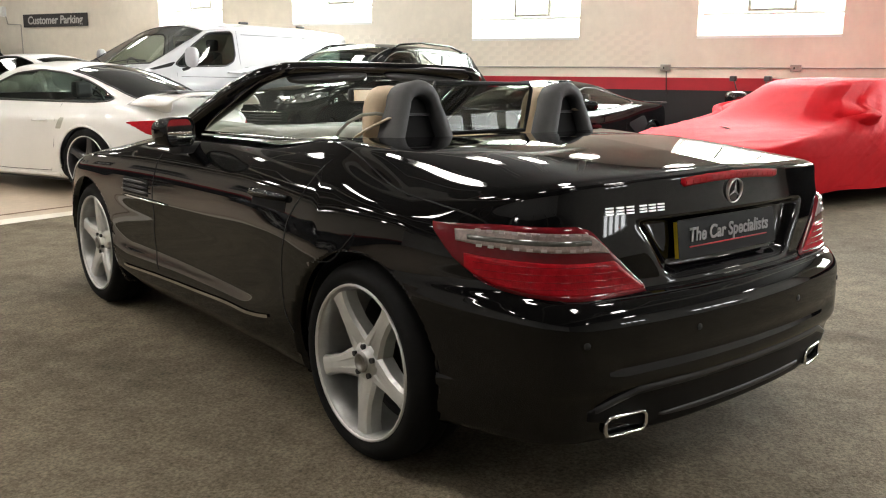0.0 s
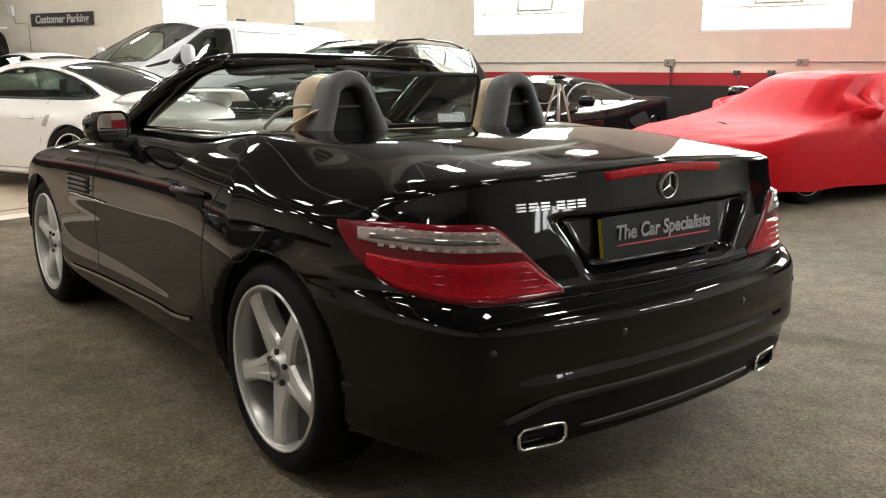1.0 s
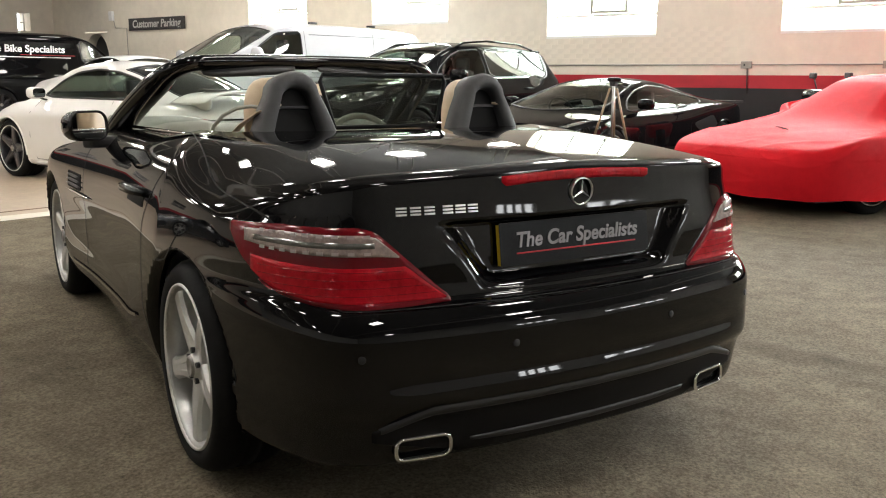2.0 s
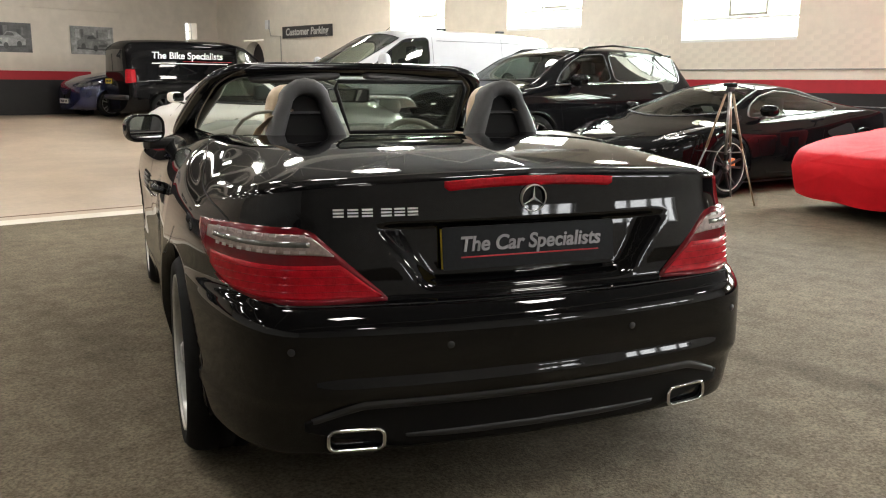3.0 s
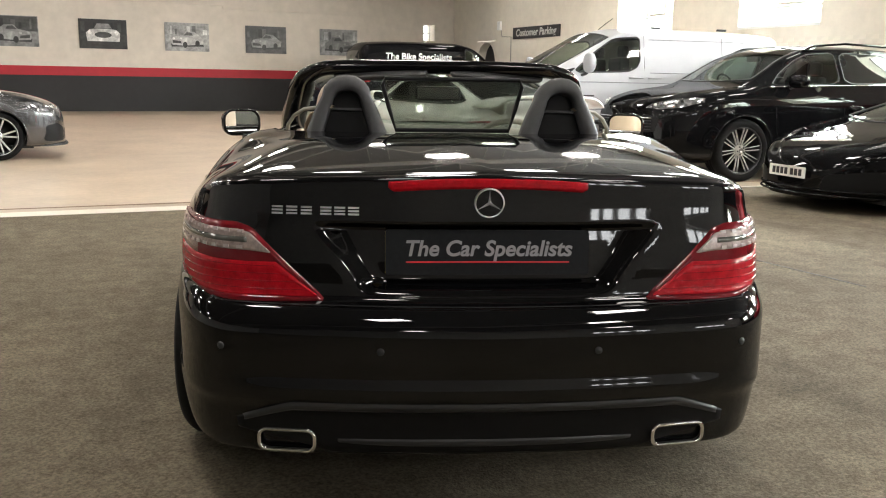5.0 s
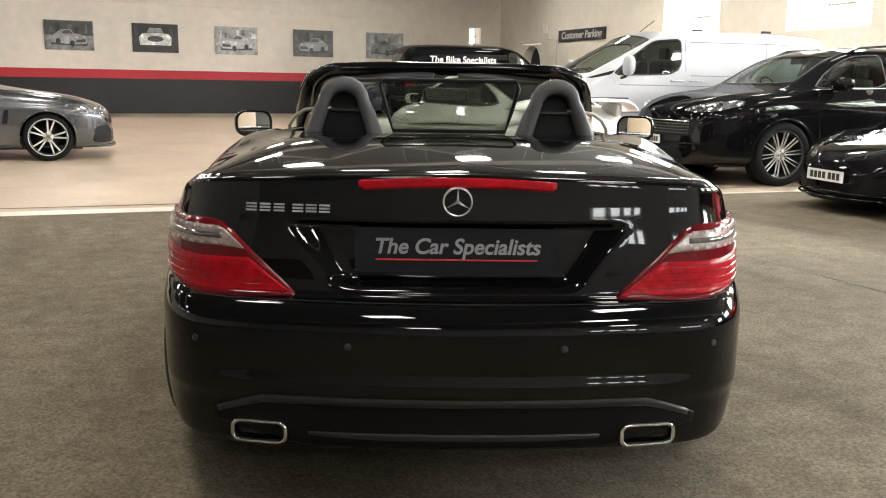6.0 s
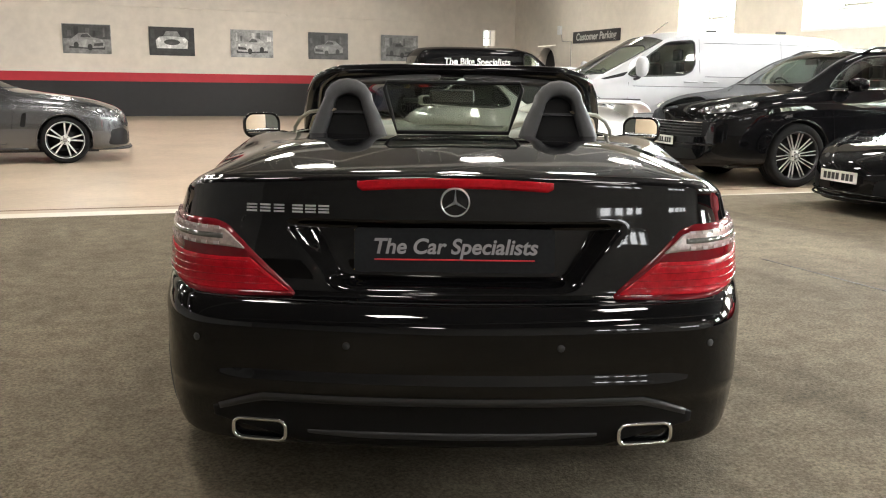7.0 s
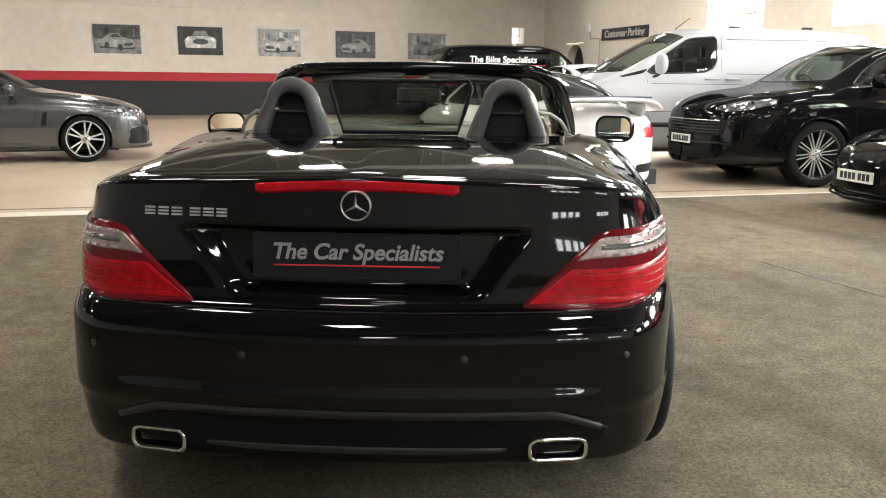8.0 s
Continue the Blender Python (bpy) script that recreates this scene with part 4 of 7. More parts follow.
        part("door_gap", sh.line([flank(y, z) for y, z in ((2.28, 0.84), (2.295, 0.76), (2.31, 0.64), (2.32, 0.50), (2.30, 0.40), (2.26, 0.33))], 0.005, s), GAP, car)
        part("bumper_gap", sh.line([(0.262, 6.9), (0.275, 6.2), (0.285, 5.4), (0.296, 5.1)], 0.004, s), GAP, car)
        part("boot_gap", sh.line([(0.128, 5.4), (0.15, 7.0), (0.185, 8.6), (0.21, 9.6), (0.25, 10.4), (0.33, 11.2), (0.39, 11.8)], 0.005, s), GAP, car)
        part("boot_gap", sh.line([(0.0, 5.35), (0.06, 5.35), (0.128, 5.4)], 0.005, s), GAP, car)
        strip = [flank(y, z) for y, z in ((1.22, 0.352), (1.5, 0.328), (1.9, 0.312), (2.3, 0.300), (2.66, 0.292))]
        part("sill_trim", sh.line(strip, 0.012, s, off=0.006), CHROME, car, "bright chrome sill strip")
    # door handles, and the triple vents behind the front wheels
    for s in (1, -1):
        p, k = flank(1.24, 0.768)
        c, nn = sh.at(p, k), sh.normal(p, k)
        grip = [flank(y, 0.755 + 0.004 * (y - 1.13)) for y in (1.12, 1.19, 1.29, 1.36)]
        part("handle_recess", sh.line(grip, 0.048, s, off=0.0015), GAP, car)
        pts = []
        for f in np.linspace(0, 1, 9):
            y = 1.115 + 0.25 * f
            q = flank(y, 0.775)
            e = sh.at(*q) + sh.normal(*q) * (0.004 + 0.030 * min(1, 6 * f * (1 - f)))
            pts.append((s * e.x, e.y, e.z))
        part("door_handle", tube(pts, [0.010 + 0.006 * min(1, 5 * f * (1 - f)) for f in np.linspace(0, 1, 9)], 8), PAINT_BLACK, car)
        part("side_vent", sh.line([flank(y, 0.680) for y in (2.36, 2.45, 2.55, 2.63)], 0.074, s, off=0.002), GAP, car, "black side vent with bright fins")
        for z, y0, y1, mat in ((0.702, 2.37, 2.62, SATIN_PLASTIC), (0.681, 2.35, 2.63, SATIN_PLASTIC), (0.660, 2.34, 2.64, SATIN_PLASTIC), (0.630, 2.16, 2.64, CHROME)):
            pts = []
            for f in np.linspace(0, 1, 7):
                q = flank(y0 + (y1 - y0) * f, z)
                e = sh.at(*q) + sh.normal(*q) * 0.006
                pts.append((s * e.x, e.y, e.z))
            part("vent_fin", tube(pts, [0.002, 0.005, 0.006, 0.006, 0.006, 0.005, 0.002], 6), mat, car)
    # parking sensors
    for x in (-0.66, -0.268, 0.268, 0.66):
        cc, nn = sh.on_tail(x, 0.508)
        part("parking_sensor", revolve([(0.0, -0.0015), (0.008, -0.0015), (0.0095, 0.0), (0.0095, 0.006)], 20, "y"), BLACK_PLASTIC, car, "", Matrix.Translation(cc + nn * 0.001) @ nn.to_track_quat("-Y", "Z").to_matrix().to_4x4())

    # windscreen and its frame
    def pillar(f):
        """Left edge of the windscreen, f from base to top."""
        return Vector((-0.700 + 0.130 * f ** 1.2, 2.33 - 0.57 * f, 0.915 + 0.290 * f ** 0.92))
    top = pillar(1)

    def header(x):
        q = (x / top.x) ** 2
        return Vector((x, top.y + 0.10 * (1 - q), top.z - 0.006 + 0.016 * (1 - q ** 1.4)))
    flip = lambda p: Vector((-p.x, p.y, p.z))
    run = [pillar(i / 8) for i in range(8)]
    path = run + [header(x) for x in np.linspace(top.x * 0.90, -top.x * 0.90, 15)] + [flip(p) for p in run[::-1]]
    for _ in range(2):
        path = [path[0]] + [q for a, b in zip(path, path[1:]) for q in (a * 0.75 + b * 0.25, a * 0.25 + b * 0.75)] + [path[-1]]
    wide = [0.038 + 0.022 * min(1, max(0, 1.195 - p.z) / 0.08) for p in path]
    part("windscreen_frame", tube(path, wide, 12, flat=0.78), PAINT_BLACK, car, "glossy black windscreen frame")
    for s in (-1, 1):
        part("sun_visor", puff(-0.21, 0.21, -0.014, 0.014, -0.034, 0.034, 4.0), BLACK_PLASTIC, car, "folded black sun visor", Matrix.Translation(header(s * 0.26) + Vector((0, -0.010, -0.030))) @ pose(0, 0, 0, -50, s * 3, s * -4))
    verts, faces = [], []
    nx, nf = 21, 9
    for i in range(nx):
        for j in range(nf):
            f = j / (nf - 1)
            edge = pillar(f)
            x = edge.x * (1 - 2 * i / (nx - 1))
            q = (x / edge.x) ** 2
            bow = (0.10 * f + 0.22 * (1 - f)) * (1 - q)
            verts.append((x, edge.y + bow, edge.z + 0.03 * f * (1 - q)))
    for i in range(nx - 1):
        for j in range(nf - 1):
            a = i * nf + j
            faces.append((a, a + nf, a + nf + 1, a + 1))
    part("windscreen", mesh_of("windscreen", verts, faces), GLASS_WIND, car, "clear windscreen").visible_shadow = False
    part("rear_view_mirror", boxed(-0.105, 0.105, 1.88, 1.92, 1.066, 1.132, bevel=0.02), BLACK_PLASTIC, car)
    part("mirror_glass", boxed(-0.094, 0.094, 1.874, 1.878, 1.074, 1.124), MIRROR, car)

    # door mirrors
    for s in (-1, 1):
        verts, faces = [], []
        prof = rounded(0.172, 0.120, 0.046, 6)
        layers = ((0.016, 0.86), (0.0, 0.93), (0.006, 0.99), (0.022, 1.0), (0.06, 0.95), (0.095, 0.78), (0.118, 0.42), (0.124, 0.1))
        for y, k in layers:
            for x, z in prof:
                verts.append((x * k, y, z * k))
        n = len(prof)
        for i in range(len(layers) - 1):
            for j in range(n):
                faces.append((i * n + j, i * n + (j + 1) % n, (i + 1) * n + (j + 1) % n, (i + 1) * n + j))
        faces.append(tuple(range((len(layers) - 1) * n, len(layers) * n)))
        shell_ = part("door_mirror", mesh_of("mirror", verts, faces), PAINT_BLACK, car, "black door mirror", pose(s * 0.888, 1.92, 0.956, -2.5, 0, s * -25))
        part("mirror_glass", slab(rounded(0.150, 0.100, 0.038, 6), 0.004), MIRROR, shell_, "", pose(0, 0.0105, 0))
        part("mirror_arm", boxed(-0.16 if s > 0 else 0.02, -0.02 if s > 0 else 0.16, 0.03, 0.10, -0.092, -0.045, bevel=0.015), BLACK_PLASTIC, shell_)

    # roll hoops with dark inserts, and the wind deflector between them
    for s in (-1, 1):
        def hoop(w, h, n=9):
            pts = [(-w, 0), (-w * 0.76, h * 0.42)]
            for i in range(n):
                a = math.pi * (1 - i / (n - 1))
                pts.append((w * 0.58 * math.cos(a), h - w * 0.50 + w * 0.50 * math.sin(a)))
            return pts + [(w * 0.76, h * 0.42), (w, 0)]
        out, inn = hoop(0.150, 0.222), hoop(0.088, 0.165)
        n = len(out)
        verts = []
        for y, k in ((0.0, 0.012), (0.018, 0.0), (0.10, 0.0), (0.12, 0.015)):
            verts += [(x * (1 - k / 0.15), y, z - k) for x, z in out]
        for y in (0.115, 0.02, 0.0):
            verts += [(x * (1.0 if y else 1.08), y, z + (0 if y else 0.006)) for x, z in inn]
        faces = []
        loops = len(verts) // n
        for i in range(loops):
            j = (i + 1) % loops
            for k in range(n - 1):
                faces.append((i * n + k, i * n + k + 1, j * n + k + 1, j * n + k))
        hp = part("roll_hoop", mesh_of("hoop", verts, faces), GREY_PLASTIC, car, "grey padded roll hoop", pose(s * 0.385, 0.985, 0.955, -8, 0, 0))
        part("hoop_insert", slab(inn, 0.012), VALANCE, hp, "black mesh insert", pose(0, 0.05, 0))
        part("insert_rib", boxed(-0.055, 0.055, 0.035, 0.05, 0.098, 0.106), SATIN_PLASTIC, hp)
        pts = [(0.146 * math.cos(radians(a)), -0.034 * math.sin(radians(a)), 0) for a in range(0, 181, 15)]
        part("hoop_foot", tube(pts, 0.010, 6, flat=0.6), PAINT_BLACK, hp, "", pose(0, -0.004, 0.006, 8, 0, 0))
        # the seat in front of the hoop
        seat = part("seat", puff(-0.25, 0.25, 1.18, 1.76, 0.40, 0.60), BEIGE, car, "beige leather seat")
        seat.location.x = s * 0.405
        part("seat_back", puff(-0.225, 0.215, 1.10, 1.28, 0.50, 0.955), BEIGE, seat)
        part("headrest", puff(-0.100, 0.100, 1.125, 1.245, 0.86, 1.150, 2.9), BEIGE, seat)
    pane = slab([(-0.205, 0.0), (0.205, 0.0), (0.255, 0.165), (0.245, 0.188), (-0.245, 0.188), (-0.255, 0.165)], 0.005)
    defl = part("wind_deflector", pane, GLASS_TINT, car, "smoked wind deflector pane", pose(0, 1.09, 0.972, -6, 0, 0))
    part("deflector_frame", tube([(-0.208, 0, 0.004), (-0.232, 0, 0.08), (-0.257, 0, 0.165), (-0.247, 0, 0.190), (0.247, 0, 0.190), (0.257, 0, 0.165), (0.232, 0, 0.08), (0.208, 0, 0.004)], 0.008, 8, closed=True), VALANCE, defl)

    # cabin
    part("cabin_floor", boxed(-0.64, 0.64, 1.0, 2.9, 0.22, 0.30), BLACK_PLASTIC, car)
    part("bulkhead", boxed(-0.63, 0.63, 0.98, 1.04, 0.28, 0.955), BLACK_PLASTIC, car)
    verts, faces = [], []
    prof = [(2.28, 0.50), (2.26, 0.72), (2.29, 0.86), (2.36, 0.905), (2.5, 0.925), (2.85, 0.925)]
    for x in np.linspace(-0.66, 0.66, 15):
        for y, z in prof:
            verts.append((x, y, z + (0.025 if abs(x - -0.36) < 0.17 and z > 0.8 else 0)))
    n = len(prof)
    faces = [(i * n + j, (i + 1) * n + j, (i + 1) * n + j + 1, i * n + j + 1) for i in range(14) for j in range(n - 1)]
    part("dashboard", mesh_of("dash", verts, faces), DASH, car, "grey dashboard with a pale top")
    ring = [(0.185 * math.cos(w), 0, 0.185 * math.sin(w)) for w in np.linspace(0, 2 * math.pi, 33)[:-1]]
    wheel = part("steering_wheel", tube(ring, 0.016, 8, closed=True), TRIM_GREY, car, "pale leather steering wheel", pose(0.37, 2.02, 0.80, -22, 0, 0))
    part("steering_boss", boxed(-0.17, 0.17, -0.01, 0.05, -0.04, 0.035, bevel=0.02), TRIM_GREY, wheel)
    for s in (-1, 1):
        me = boxed(-0.02, 0.02, 1.15, 2.35, 0.35, 0.912, bevel=0.015)
        part("door_lining", me, BEIGE, car, "beige door lining", pose(s * 0.655, 0, 0))
        part("waist_rail", tube([(s * 0.660, 1.00, 0.962), (s * 0.668, 1.2, 0.954), (s * 0.668, 1.6, 0.947), (s * 0.668, 2.05, 0.938), (s * 0.665, 2.40, 0.930)], 0.007, 6), CHROME, car, "bright trim along the door top")
    # belt guides and belts beside the seats
    for s in (-1, 1):
        arc = [(s * x, y, z) for x, y, z in ((0.615, 1.23, 0.95), (0.610, 1.205, 0.985), (0.585, 1.18, 1.020), (0.545, 1.155, 1.045), (0.500, 1.13, 1.052), (0.46, 1.11, 1.045))]
        part("belt_guide", tube(arc, 0.0075, 8, flat=0.8), TRIM_GREY, car, "pale grey belt guide loop")
        part("seat_belt", tube([(s * 0.44, 1.02, 1.06), (s * 0.50, 1.06, 1.035), (s * 0.525, 1.15, 0.995), (s * 0.535, 1.25, 0.945), (s * 0.55, 1.35, 0.87)], 0.023, 8, flat=0.22), BEIGE, car, "beige seat belt")
    return car


convertible()


# ---------------------------------------------------------------- closed cars
def curve(points):
    """A smooth function through (y, value) pairs."""
    xs, ys = [p[0] for p in points], [p[1] for p in points]
    return lambda q: pchip(xs, ys, q)[:, 0]


def inside(poly, a, b):
    """Which of the points (a, b) lie in the polygon."""
    hit = np.zeros(a.shape, bool)
    for (x0, y0), (x1, y1) in zip(poly, poly[1:] + poly[:1]):
        if y0 != y1:
            hit ^= ((y0 > b) != (y1 > b)) & (a < (x1 - x0) * (b - y0) / (y1 - y0) + x0)
    return hit


def to_edge(poly, pts):
    """The nearest points on a polygon's edge."""
    best, far = pts.copy(), np.full(len(pts), 1e9)
    for p, q in zip(poly, poly[1:] + poly[:1]):
        p, q = np.array(p), np.array(q)
        t = np.clip(((pts - p) @ (q - p)) / max((q - p) @ (q - p), 1e-12), 0, 1)
        c = p + t[:, None] * (q - p)
        d = np.linalg.norm(pts - c, axis=1)
        best[d < far], far = c[d < far], np.minimum(d, far)
    return best


def soften(poly, passes=2):
    """Round a polygon's corners a little."""
    for _ in range(passes):
        poly = [q for a, b in zip(poly, poly[1:] + poly[:1]) for q in ((a[0] * 0.88 + b[0] * 0.12, a[1] * 0.88 + b[1] * 0.12), (a[0] * 0.12 + b[0] * 0.88, a[1] * 0.12 + b[1] * 0.88))]
    return poly


class Loft:
    """A car body as cross-sections along y. Knots of a section: 0 sill, 2 widest, 4 belt, 5 roof edge, 6 middle of the top."""
    STEPS = (4, 8, 10, 12, 30, 22)

    def __init__(self, W, L, plan, top, belt, edge, drop, low, tuck=0.05, res=1.0):
        self.L, self.a = L, W / 2
        rl, rn, fl, fn = plan
        n = int(90 * res)
        w = np.linspace(0, np.pi / 2, n)
        y = np.concatenate([rl * (1 - np.cos(w) ** (2 / rn)), np.linspace(rl, L - fl, int(220 * res))[1:-1], L - fl * (1 - np.cos(w[::-1]) ** (2 / fn))])
        half = self.a * np.concatenate([np.sin(w) ** (2 / rn), np.ones(len(y) - 2 * n), np.sin(w[::-1]) ** (2 / fn)])
        keep = np.concatenate([[True], np.diff(y) > 1e-5])
        y, half = y[keep], half[keep]
        self.y, self.half = y, half
        zt, zb = curve(top)(y), curve(belt)(y)
        ex, dr = curve(edge)(y) * half, curve(drop)(y)
        zl = np.full_like(y, low) if np.isscalar(low) else curve(low)(y)
        zb = np.minimum(zb, zt - dr - 0.012)
        ze = zt - dr
        tk = tuck * half / self.a
        knots = np.stack([np.stack([half * 0.80, zl], 1), np.stack([half * 0.955, zl + 0.05], 1), np.stack([half, zl + 0.42 * (zb - zl)], 1), np.stack([half * 0.996, zl + 0.76 * (zb - zl)], 1),
                          np.stack([half - tk, zb], 1), np.stack([ex, ze], 1)], 0)
        ks = [0.0]
        for i, s in enumerate(self.STEPS):
            s = max(3, int(s * res))
            ks += list(i + (np.arange(s) + 1) / s)
        self.K = np.array(ks)
        lower = self.K <= 5
        g = pchip(range(6), knots.reshape(6, -1), self.K[lower]).reshape(lower.sum(), len(y), 2)
        f = (self.K[~lower] - 5)[:, None]
        upper = np.stack([ex * (1 - f), ze + dr * (1 - (1 - f) ** 2)], 2)
        g = np.concatenate([g, upper], 0)
        for _ in range(3):
            g[1:-1] = (g[:-2] + 2 * g[1:-1] + g[2:]) / 4
        self.V = np.stack([-g[:, :, 0].T, np.repeat(y[:, None], len(self.K), 1), g[:, :, 1].T], 2)

    def flank(self, y, z, k=(0, 5), side=-1, off=0.0):
        """The point of the side at y and height z."""
        i = int(np.clip(np.searchsorted(self.y, y), 1, len(self.y) - 1))
        t = (y - self.y[i - 1]) / max(self.y[i] - self.y[i - 1], 1e-9)
        row = self.V[i - 1] * (1 - t) + self.V[i] * t
        on = (self.K >= k[0]) & (self.K <= k[1])
        zs = np.maximum.accumulate(row[on, 2] + np.arange(on.sum()) * 1e-7)
        x = float(np.interp(z, zs, row[on, 0])) - off
        return Vector((x if side < 0 else -x, y, z))

    def end(self, x, z, front=True, off=0.0):
        """The point of the nose or tail at x and height z."""
        on = np.arange(len(self.y)) > len(self.y) * 0.6 if front else np.arange(len(self.y)) < len(self.y) * 0.4
        cols = self.V[on]
        xs, ys = [], []
        for c in cols:
            zs = np.maximum.accumulate(c[:, 2] + np.arange(len(c)) * 1e-7)
            if zs[0] - 0.02 <= z <= zs[-1] + 0.02:
                xs.append(-float(np.interp(z, zs, c[:, 0])))
                ys.append(c[0, 1])
        order = np.argsort(xs)
        y = float(np.interp(abs(x), np.array(xs)[order], np.array(ys)[order]))
        return Vector((x, y + (off if front else -off), z))

    def top_at(self, x, y, off=0.0):
        """The point of the bonnet or roof above (x, y)."""
        i = int(np.clip(np.searchsorted(self.y, y), 1, len(self.y) - 1))
        t = (y - self.y[i - 1]) / max(self.y[i] - self.y[i - 1], 1e-9)
        row = self.V[i - 1] * (1 - t) + self.V[i] * t
        on = self.K >= 4
        return Vector((x, y, float(np.interp(-abs(x), row[on, 0], row[on, 2])) + off))

    def cut(self, hubs, arch_r, regions):
        """Split the skin: returns the vertices and, for each region and the rest, a mask of faces of one side."""
        V = self.V
        mid = (V[:-1, :-1] + V[1:, :-1] + V[1:, 1:] + V[:-1, 1:]) / 4
        km = np.repeat(((self.K[:-1] + self.K[1:]) / 2)[None], len(mid), 0)
        owner = np.full(mid.shape[:2], -1)
        view = {"side": (1, 2), "end": (0, 2), "top": (0, 1)}
        for r, g in enumerate(regions):
            i, j = view[g["view"]]
            a, b = np.abs(mid[..., i]), mid[..., j]
            on = inside(g["poly"], a, b) & (km > g["k"][0]) & (km < g["k"][1]) & (mid[..., 1] > g["y"][0]) & (mid[..., 1] < g["y"][1])
            owner[on & (owner < 0)] = r
        for yw, zw in hubs:
            vin = (np.hypot(V[..., 1] - yw, V[..., 2] - zw) < arch_r) & (-V[..., 0] > 0.45 * self.a)
            gone = vin[:-1, :-1] & vin[1:, :-1] & vin[1:, 1:] & vin[:-1, 1:]
            owner[gone] = -2
            d = np.stack([V[..., 1] - yw, V[..., 2] - zw], 2)
            d *= (arch_r / np.maximum(np.linalg.norm(d, axis=2), 1e-6))[..., None]
            V[vin, 1], V[vin, 2] = yw + d[vin][:, 0], zw + d[vin][:, 1]
        for r, g in enumerate(regions):
            on = owner == r
            touch = np.zeros(V.shape[:2], int)
            for di, dj in ((0, 0), (1, 0), (1, 1), (0, 1)):
                touch[di:di + on.shape[0], dj:dj + on.shape[1]] += on
            border = (touch > 0) & (touch < 4)
            border[:, -1] = border[:, 0] = False
            i, j = view[g["view"]]
            pts = np.stack([np.abs(V[border][:, i]), V[border][:, j]], 1)
            to = to_edge(g["poly"], pts)
            far = np.linalg.norm(to - pts, axis=1) < 0.03
            moved = V[border]
            moved[far, i] = np.where(moved[far, i] < 0, -1, 1) * to[far, 0] if i == 0 else to[far, 0]
            moved[far, j] = to[far, 1]
            V[border] = moved
        return owner

    def skin(self, mask, sides=(-1, 1)):
        """Mesh data of the masked faces."""
        nk = len(self.K)
        i, j = np.nonzero(mask)
        a = i * nk + j
        quads = np.stack([a, a + nk, a + nk + 1, a + 1], 1)
        used, back = np.unique(quads, return_inverse=True)
        quads = back.reshape(quads.shape)
        pts = self.V.reshape(-1, 3)[used]
        verts, faces = [], []
        for s in sides:
            base = len(verts)
            verts += (pts * np.array([-s, 1, 1])).tolist()
            faces += ((quads if s < 0 else quads[:, ::-1]) + base).tolist()
        me = bpy.data.meshes.new("skin")
        me.from_pydata(verts, [], faces)
        bm = bmesh.new()
        bm.from_mesh(me)
        bmesh.ops.remove_doubles(bm, verts=bm.verts, dist=0.0003)
        bm.to_mesh(me)
        bm.free()
        me.polygons.foreach_set("use_smooth", [True] * len(me.polygons))
        return me


def region(name, mat, poly, view="side", k=(0.0, 6.0), y=(-1, 99), label="", one=False, rim=0.0, glass=False, soft=True):
    return {"name": name, "mat": mat, "poly": soften(poly) if soft else poly, "view": view, "k": k, "y": y, "label": label, "one": one, "rim": rim, "glass": glass}


def screen(sh, cowl, header, bow, name, mat, inset=0.05, label=""):
    """A windscreen or rear window across the top, from its foot to the roof."""
    ys = np.linspace(header, cowl, 9)
    poly = [(0.0, header)] + [(-sh.top_edge(y) - inset, float(y - bow * t * t if cowl > header else y + bow * t * t)) for y, t in zip(ys, np.linspace(0.15, 1, 9))]
    foot = poly[-1]
    poly += [(foot[0] * f, float(cowl - (cowl - foot[1]) * f * f)) for f in (0.75, 0.5, 0.25)] + [(-0.02, cowl), (-0.02, header)]
    lo, hi = min(cowl, header) - 0.4, max(cowl, header) + 0.4
    return region(name, mat, poly, "top", (4.9, 6.0), (lo, hi), label, True, 0.010, True, False)


def edge_of(self, y):
    i = int(np.argmin(abs(self.y - y)))
    return float(np.interp(5.0, self.K, self.V[i, :, 0]))


Loft.top_edge = edge_of


